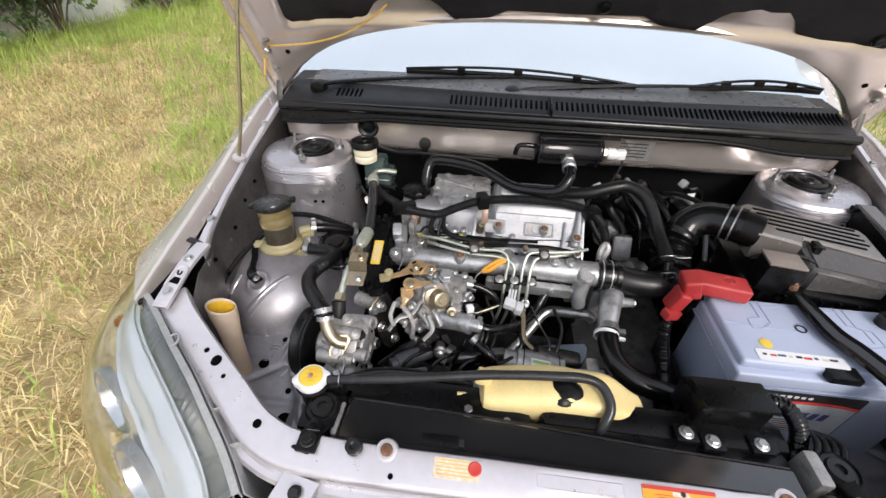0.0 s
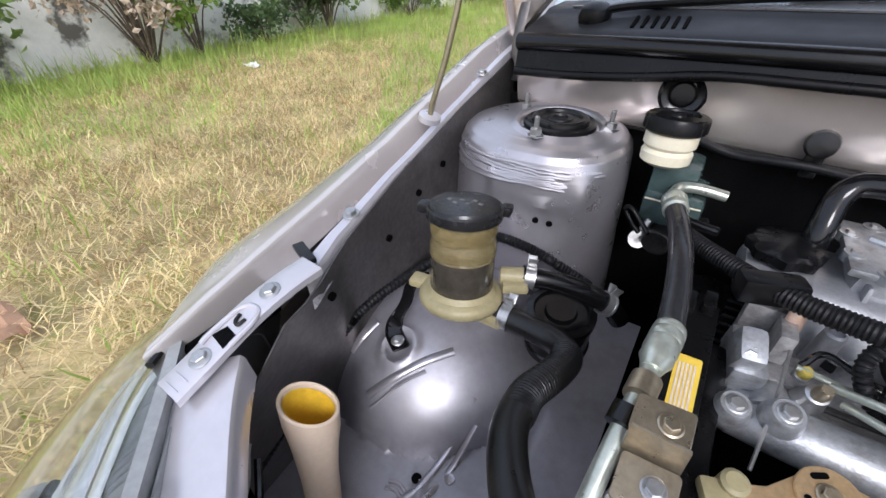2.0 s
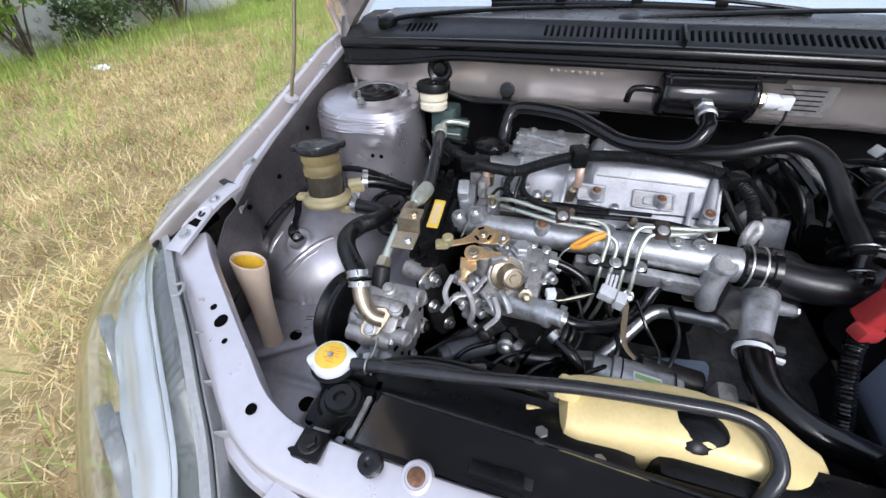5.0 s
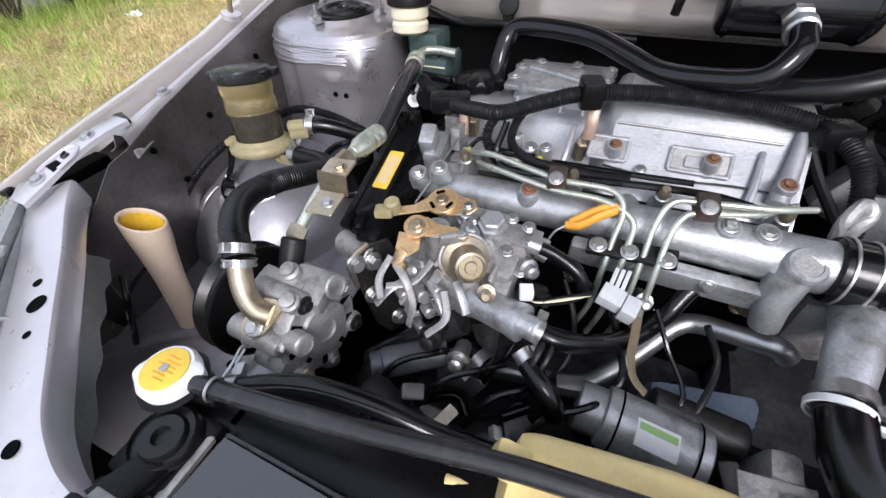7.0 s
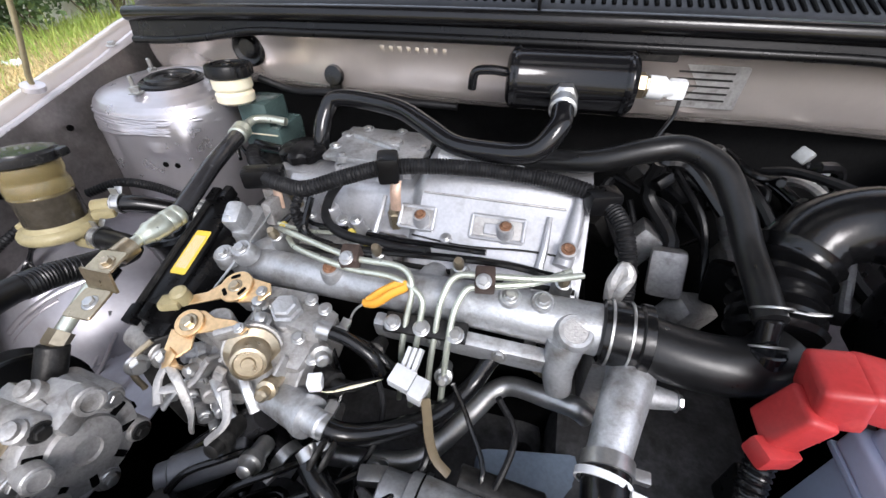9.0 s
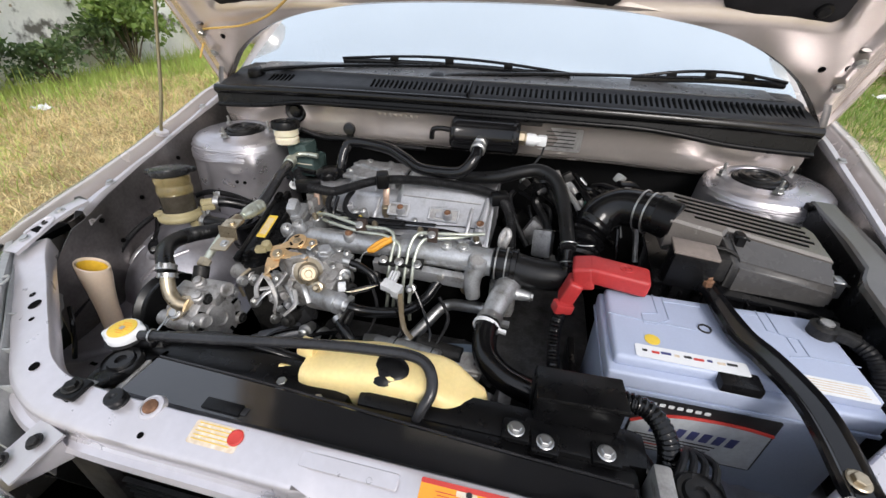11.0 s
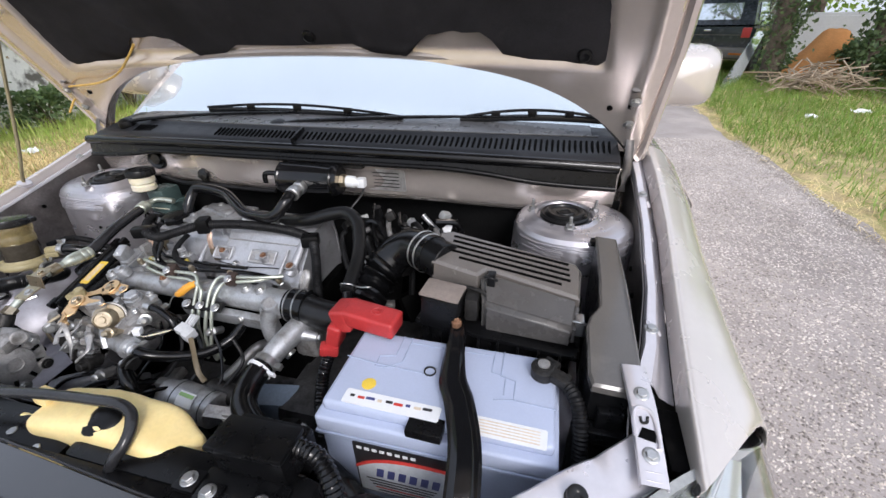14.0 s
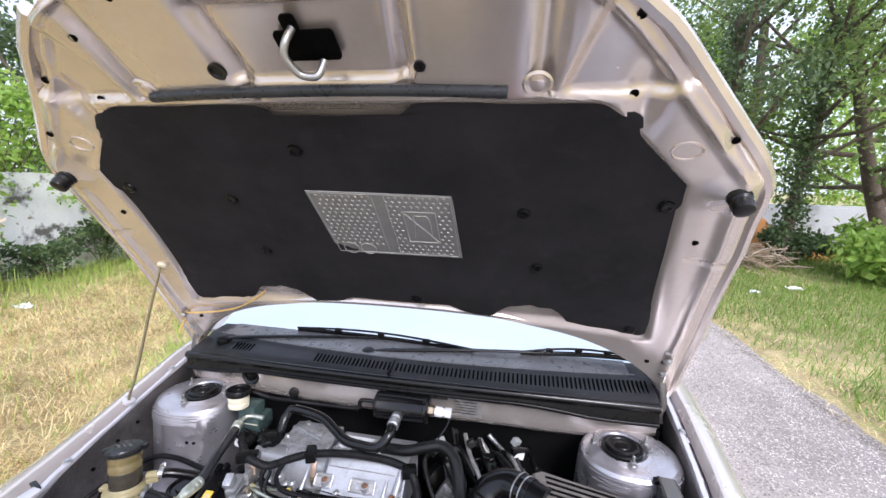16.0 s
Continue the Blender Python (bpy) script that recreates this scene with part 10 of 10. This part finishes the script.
# ---- trees and shrubs ----
def leaf_cloud(centres, n, spread, size, flat=0.75):
    """Folded leaf quads round the given centres."""
    centres = np.asarray(centres, float)
    k = rng.integers(0, len(centres), n)
    off = rng.normal(0, 1, (n, 3))
    off *= (np.abs(rng.normal(0.75, 0.3, n)) / np.linalg.norm(off, axis=1))[:, None]
    c = centres[k] + off * np.asarray(spread)[k][:, None] * np.array([1, 1, flat])
    u = rng.normal(0, 1, (n, 3))
    u[:, 2] -= 0.3
    u /= np.linalg.norm(u, axis=1)[:, None]
    w = np.cross(u, rng.normal(0, 1, (n, 3)))
    w /= np.linalg.norm(w, axis=1)[:, None] + 1e-9
    s = size * rng.uniform(0.5, 1.4, n)
    a, b = c, c + u * s[:, None]
    m = (a + b) / 2
    up = np.cross(u, w) * (s * 0.12)[:, None]
    l, r = m + w * (s * 0.32)[:, None] + up, m - w * (s * 0.32)[:, None] + up
    v = np.stack([a, l, b, r], 1).reshape(-1, 3)
    i = np.arange(n)[:, None] * 4
    return v.tolist(), np.concatenate([i + np.array([[0, 1, 2]]), i + np.array([[0, 2, 3]])]).tolist()


def raw_part(name, v, f, material, parent):
    me = bpy.data.meshes.new(name)
    me.from_pydata(v, [], f)
    me.materials.append(material)
    ob = new(name, me)
    ob.parent = parent
    ob.matrix_parent_inverse = Matrix.Translation(-parent.location)
    return ob


def tree(at, height, lean, crown_r, n_leaf, leaf, label, trunk_r=0.14, vine=False, leaf_size=0.13, low=0.35, seed=1):
    rnd = random.Random(seed)
    t = empty("tree", (*at, 0), label, "tree", "trees round the lane")
    base = V((*at, 0))
    top = base + V((lean[0], lean[1], height * 0.62))
    path = [base - V((0, 0, 0.1)), base.lerp(top, 0.3) + V((rnd.uniform(-0.15, 0.15), rnd.uniform(-0.1, 0.1), 0)), base.lerp(top, 0.65) + V((rnd.uniform(-0.15, 0.15), 0, 0)), top]
    trunk = part("trunk", tube(path, (trunk_r, trunk_r * 0.55), 12, 6), BARK, t)
    centres, spreads = [], []
    for k in range(11):
        s = low + (1 - low) * k / 11
        b = curve_points(path, 6)[int(s * 17)]
        a = rnd.uniform(0, 6.283)
        ln = crown_r * rnd.uniform(0.6, 1.1)
        e = b + V((math.cos(a) * ln, math.sin(a) * ln, height * rnd.uniform(0.05, 0.32)))
        m = b.lerp(e, 0.5) + V((0, 0, -0.08 * ln))
        part("limb", tube([b, m, e], (trunk_r * 0.36, 0.02), 8, 5), BARK, trunk)
        for q in (0.55, 0.8, 1.0, 1.1):
            p = b.lerp(e, q)
            centres.append((p.x + rnd.uniform(-0.3, 0.3), p.y + rnd.uniform(-0.3, 0.3), p.z + rnd.uniform(-0.2, 0.3)))
            spreads.append(crown_r * rnd.uniform(0.18, 0.36))
    v, f = leaf_cloud(centres, n_leaf, spreads, leaf_size * 0.72)
    raw_part("crown", v, f, leaf, t)
    if vine:
        cs = [tuple(base.lerp(top, q)) for q in np.linspace(0.02, 0.95, 16)]
        v, f = leaf_cloud(cs, n_leaf // 2, [0.24 + 0.1 * rnd.random() for _ in cs], 0.08, 1.2)
        raw_part("ivy", v, f, LEAF_DARK, t)
    return t


tree((4.15, 9.4), 7.5, (0.1, 0.2), 2.0, 8550, LEAF_DARK, "ivy-clad roadside tree by the brush heap", 0.16, True, 0.12, 0.45, 3)
tree((5.15, 8.9), 7.0, (0.35, 0.2), 2.3, 6840, LEAF, "slender tree wrapped in climbing ivy", 0.10, True, 0.12, 0.5, 5)
tree((7.6, 9.8), 8.0, (-1.2, 0.4), 3.0, 7980, LEAF, "leaning leafy tree by the boundary wall", 0.15, False, 0.14, 0.35, 8)
tree((6.3, 13.5), 9.5, (0.2, 0.0), 3.2, 9120, LEAF_BRIGHT, "tall sunlit tree behind the wall", 0.18, False, 0.17, 0.3, 11)
tree((3.0, 16.0), 10.5, (0.4, 0.0), 3.4, 9880, LEAF, "tall tree beyond the parked car", 0.2, False, 0.18, 0.3, 13)
tree((10.5, 14.0), 9.5, (-0.2, 0.0), 3.6, 7980, LEAF_BRIGHT, "dense tree behind the boundary wall", 0.2, False, 0.18, 0.25, 17)
tree((-8.2, 6.5), 6.5, (0.3, 0.0), 2.6, 8000, LEAF_DARK, "dark leafy tree behind the plaster wall", 0.16, False, 0.13, 0.25, 19)
tree((-8.0, 10.5), 8.0, (0.4, 0.0), 3.2, 8000, LEAF_DARK, "tall dark tree behind the plaster wall", 0.18, False, 0.15, 0.25, 23)
tree((-7.8, 2.2), 5.0, (0.2, 0.0), 2.2, 5000, LEAF_BRIGHT, "bright green tree leaning over the wall", 0.12, False, 0.12, 0.25, 29)
tree((-9.0, -2.5), 7.0, (0.2, 0.0), 2.8, 5000, LEAF, "leafy tree behind the plaster wall", 0.16, False, 0.15, 0.25, 31)


def shrub(at, r, h, n, leaf, label, twigs=14, leaf_size=0.07, seed=1):
    rnd = random.Random(seed)
    t = empty("shrub", (*at, 0), label, "shrub", "shrubs along the walls")
    cs, sp = [], []
    stems = []
    for k in range(twigs):
        a, ln = rnd.uniform(0, 6.283), rnd.uniform(0.3, 1.0)
        e = V((at[0] + math.cos(a) * r * ln, at[1] + math.sin(a) * r * ln, h * rnd.uniform(0.45, 1.0)))
        stems.append(tube([V((*at, 0)), V((*at, 0)).lerp(e, 0.5) + V((0, 0, h * 0.15)), e], (0.014, 0.004), 6, 4))
        cs.append(tuple(e))
        sp.append(r * rnd.uniform(0.25, 0.45))
    tagged(part("stem", join(*stems), BARK, t), kind="stuff")
    v, f = leaf_cloud(cs, n, sp, leaf_size)
    raw_part("foliage", v, f, leaf, t)


shrub((-6.35, 4.5), 1.0, 2.4, 7000, LEAF_BRIGHT, "bright green bush spilling over the plaster wall", 30, 0.075, 21)
shrub((-5.7, 5.35), 0.4, 0.6, 900, LEAF_DARK, "dark green weeds against the plaster wall", 10, 0.08, 22)
shrub((-5.45, 3.05), 0.75, 1.25, 2600, TWIG, "dry brown twiggy shrub with sparse leaves", 26, 0.06, 2)
shrub((-5.4, 3.55), 0.45, 1.0, 900, LEAF_BRIGHT, "small bright green shrub against the wall", 10, 0.08, 3)
shrub((-5.5, 5.6), 0.6, 0.95, 2600, LEAF, "dense green shrub against the plaster wall", 16, 0.08, 4)
shrub((-5.5, 4.5), 0.35, 0.45, 900, LEAF_DARK, "low dark weed clump under the wall", 8, 0.07, 5)
shrub((-5.6, 1.6), 0.6, 0.8, 1500, LEAF, "green shrub at the wall's foot", 12, 0.08, 6)
shrub((-5.5, 7.6), 0.7, 0.7, 1800, LEAF, "green weeds at the wall's foot", 12, 0.08, 7)
shrub((-5.6, 9.8), 0.9, 1.0, 1800, LEAF_BRIGHT, "leafy shrub further along the wall", 12, 0.09, 8)
shrub((6.2, 7.6), 1.0, 0.75, 3200, LEAF_BRIGHT, "low broad-leaved shrubs on the verge", 22, 0.13, 9)
shrub((7.6, 7.2), 1.2, 0.9, 3200, LEAF, "thick green shrubs beside the verge", 22, 0.13, 10)
shrub((5.6, 9.3), 0.6, 0.6, 1500, LEAF_DARK, "dark undergrowth at the tree's foot", 12, 0.09, 12)
shrub((9.5, 8.5), 1.4, 1.2, 3000, LEAF, "thick green shrubs before the wall", 20, 0.13, 14)

woods = [(x, 18.5 + 1.2 * math.sin(x), 0.5 + 1.0 * k) for x in np.linspace(-2, 22, 26) for k in range(5)]
v, f = leaf_cloud(woods, 13000, [1.1] * len(woods), 0.2)
scatter("far_woods", v, f, LEAF_BRIGHT, "sunlit green woods beyond the walls", "woods")
woods = [(-11.5 + 0.8 * math.sin(y), y, 0.5 + 1.0 * k) for y in np.linspace(-6, 20, 26) for k in range(5)]
v, f = leaf_cloud(woods, 11000, [1.1] * len(woods), 0.2)
scatter("far_thicket", v, f, LEAF_DARK, "dark thicket behind the plaster wall", "woods")

# brush heap, sand heap, litter
heap = empty("brush_heap", (4.35, 8.4, 0), "heap of dry cut branches on the verge", "brush")
tw = []
rnd = random.Random(9)
for k in range(150):
    a = rnd.uniform(0, 6.283)
    r = rnd.uniform(0, 0.65)
    p = V((4.35 + r * math.cos(a) * 1.2, 8.4 + r * math.sin(a) * 0.7, rnd.uniform(0.02, 0.42) * (1 - r * 0.8)))
    d = V((rnd.uniform(-1, 1), rnd.uniform(-1, 1), rnd.uniform(-0.35, 0.45))) * rnd.uniform(0.15, 0.45)
    tw.append(tube([p - d, p + V((0, 0, 0.03)), p + d], rnd.uniform(0.004, 0.012), 5, 2))
tagged(part("branch", join(*tw), TWIG, heap), kind="stuff")


def mound(name, at, rx, ry, h, label):
    t = empty(name, (*at, 0), label, "earth heap")
    part("earth_mound", surf(lambda u, v: V((at[0] + rx * v * math.cos(6.28318 * u), at[1] + ry * v * math.sin(6.28318 * u), -0.02 + h * (max(0.0, math.cos(1.5707 * v)) ** 1.3) * (1 + 0.15 * noise.noise(V((3 * math.cos(6.283 * u) * v, 3 * math.sin(6.283 * u) * v, at[0])))))), 28, 12), SAND, t)


mound("earth_heap", (5.15, 9.95), 0.75, 0.5, 0.85, "orange earth heaped against the wall")
mound("earth_heap", (6.5, 10.1), 0.6, 0.45, 0.45, "smaller orange earth heap by the wall")


def litter(at, size, seed, material, label):
    rnd = random.Random(seed)
    t = empty("litter", (*at, 0.02), label, "litter", "scattered litter")
    part("scrap", surf(lambda u, v: V((at[0] + (u - 0.5) * size * 1.4, at[1] + (v - 0.5) * size * 0.8, 0.06 + 0.05 * noise.noise(V((u * 3, v * 3, seed))))), 6, 6, 0.002), material, t)


litter((4.08, 6.66), 0.13, 1, WHITE, "crumpled white plastic scrap in the grass")
litter((3.41, 6.29), 0.08, 2, WHITE, "small white paper scrap in the grass")
litter((-4.43, 3.5), 0.12, 3, WHITE, "flat white scrap on the straw")
litter((-2.0, 0.85), 0.14, 6, mat("dry_leaf", (0.42, 0.25, 0.15), 0.7), "dry fallen brown leaf on the straw")

# lattice mast and wires
mast = empty("lattice_mast", (6.1, 14.0, 0), "tall grey steel lattice mast behind the trees", "mast")
for dx, dy in ((-0.16, -0.16), (0.16, -0.16), (0.16, 0.16), (-0.16, 0.16)):
    part("leg", rod((6.1 + dx * 1.4, 14 + dy * 1.4, 0), (6.1 + dx, 14 + dy, 11), 0.025, n=8), PALE_TUBE, mast)
for k in range(20):
    z = 0.5 + 0.52 * k
    s = -1 if k % 2 else 1
    for dy in (-0.18, 0.18):
        part("brace", rod((6.1 - s * 0.19, 14 + dy, z), (6.1 + s * 0.19, 14 + dy, z + 0.5), 0.012, n=6), PALE_TUBE, mast)
for k in range(3):
    w = empty("overhead_wire", (6.1, 14, 6 + 0.6 * k), "thin black overhead electric cable", "cable", "overhead cables")
    part("cable", tube([(6.1, 14, 6.2 + 0.6 * k), (8.5, 12.5, 6.4 + 0.7 * k), (13, 10, 7.5 + 0.8 * k)], 0.012, 6, 5), RUBBER, w)

# parked hatchback far along the lane
suv = empty("parked_car", (4.33, 12.25, 0), "dark blue-black hatchback parked on the grass verge", "car")
DARKCAR = mat("dark_car_paint", (0.02, 0.028, 0.035), 0.25, 0.2, 0.1, 3, 100, 0.0, coat=0.6)
CARM = Matrix.Translation((4.33, 12.25, 0)) @ Matrix.Rotation(radians(-32), 4, "Z")
ALONG = Matrix(((0, 0, 1, 0), (1, 0, 0, 0), (0, 1, 0, 0), (0, 0, 0, 1)))


def arch(y0):
    return [(y0 + 0.36 * math.cos(radians(a)), 0.32 + 0.36 * math.sin(radians(a))) for a in range(0, 181, 20)]


def put(bm):
    bm.transform(CARM)
    return bm


BODY = [(-1.78, 0.30), (-1.82, 0.55), (-1.80, 0.86), (-1.2, 0.90), (0.9, 0.90), (1.6, 0.80), (1.84, 0.62), (1.86, 0.32), (1.5, 0.26)] + arch(1.12) + [(0.7, 0.24), (-0.7, 0.24)] + arch(-1.12)[::1] + [(-1.6, 0.28)]
half = plate(BODY, 0.79, Matrix.Translation((0.79, 0, 0)) @ ALONG, 0.05)
other = plate(BODY, 0.79, Matrix.Translation((0.79, 0, 0)) @ ALONG, 0.05)
other.transform(Matrix.Scale(-1, 4, (1, 0, 0)))
bmesh.ops.reverse_faces(other, faces=other.faces)
part("body", put(join(half, other)), DARKCAR, suv)


def house(u, v):
    k = 4 * u
    c = [(-0.74, -1.78), (0.74, -1.78), (0.74, 0.95), (-0.74, 0.95), (-0.74, -1.78)]
    i = min(int(k), 3)
    w = k - i
    x, y = c[i][0] + (c[i + 1][0] - c[i][0]) * w, c[i][1] + (c[i + 1][1] - c[i][1]) * w
    return CARM @ V((x * (1 - 0.16 * v), -0.4 + (y + 0.4) * (1 - (0.2 if y < 0 else 0.5) * v) - (0.03 * (1 - (x / 0.74) ** 2) if y < -1.5 else 0), 0.89 + 0.44 * v))


part("cabin", surf(house, 48, 8, 0.02), DARKCAR, suv)
part("roof", put(box((0, -0.62, 1.335), (1.24, 1.75, 0.05), 0.02)), DARKCAR, suv)
part("rear_window", surf(lambda u, v: house(0.04 + 0.17 * u, 0.2 + 0.62 * v) + CARM.to_3x3() @ V((0, -0.014, 0)), 12, 4, 0.004), SHIELD, suv, "sky-lit rear window")
for u0, u1 in ((0.275, 0.345), (0.355, 0.42), (0.43, 0.485)):
    part("side_window", surf(lambda u, v: house(u0 + (u1 - u0) * u, 0.15 + 0.68 * v) + CARM.to_3x3() @ V((0.014, 0, 0)), 6, 4, 0.004), SHIELD, suv)
for u0, u1 in ((0.53, 0.72),):
    part("windscreen", surf(lambda u, v: house(u0 + (u1 - u0) * u, 0.12 + 0.75 * v) + CARM.to_3x3() @ V((0, 0.014, 0)), 6, 4, 0.004), SHIELD, suv)
part("rear_bumper", put(box((0, -1.84, 0.42), (1.5, 0.12, 0.2), 0.04, seg=3)), GREY_PLASTIC, suv)
part("tailgate_crease", put(box((0, -1.825, 0.72), (1.2, 0.02, 0.012), 0.004)), GREY_PLASTIC, suv)
part("badge", put(box((0, -1.832, 0.80), (0.12, 0.02, 0.035), 0.008)), CHROME, suv)
for x in (-0.66, 0.66):
    part("tail_lamp", put(box((x, -1.80, 0.76), (0.15, 0.06, 0.17), 0.02)), RED_INK, suv, "red tail lamp")
    part("reflector", put(box((x * 0.9, -1.895, 0.40), (0.22, 0.02, 0.035), 0.008)), ORANGE_LENS, suv, "amber bumper reflector")
for x, y in ((0.70, -1.12), (-0.70, -1.12), (0.70, 1.12), (-0.70, 1.12)):
    w = part("wheel", put(lathe([(0.2, -0.09), (0.29, -0.09), (0.315, -0.06), (0.315, 0.06), (0.29, 0.09), (0.2, 0.09)], axis((x, y, 0.312), (1 if x > 0 else -1, 0, 0)), 30)), ASPHALT_T, suv)
    part("rim", put(lathe([(0.21, 0.085), (0.17, 0.065), (0.05, 0.09), (0.002, 0.09)], axis((x, y, 0.312), (1 if x > 0 else -1, 0, 0)), 24)), ALLOY, w)
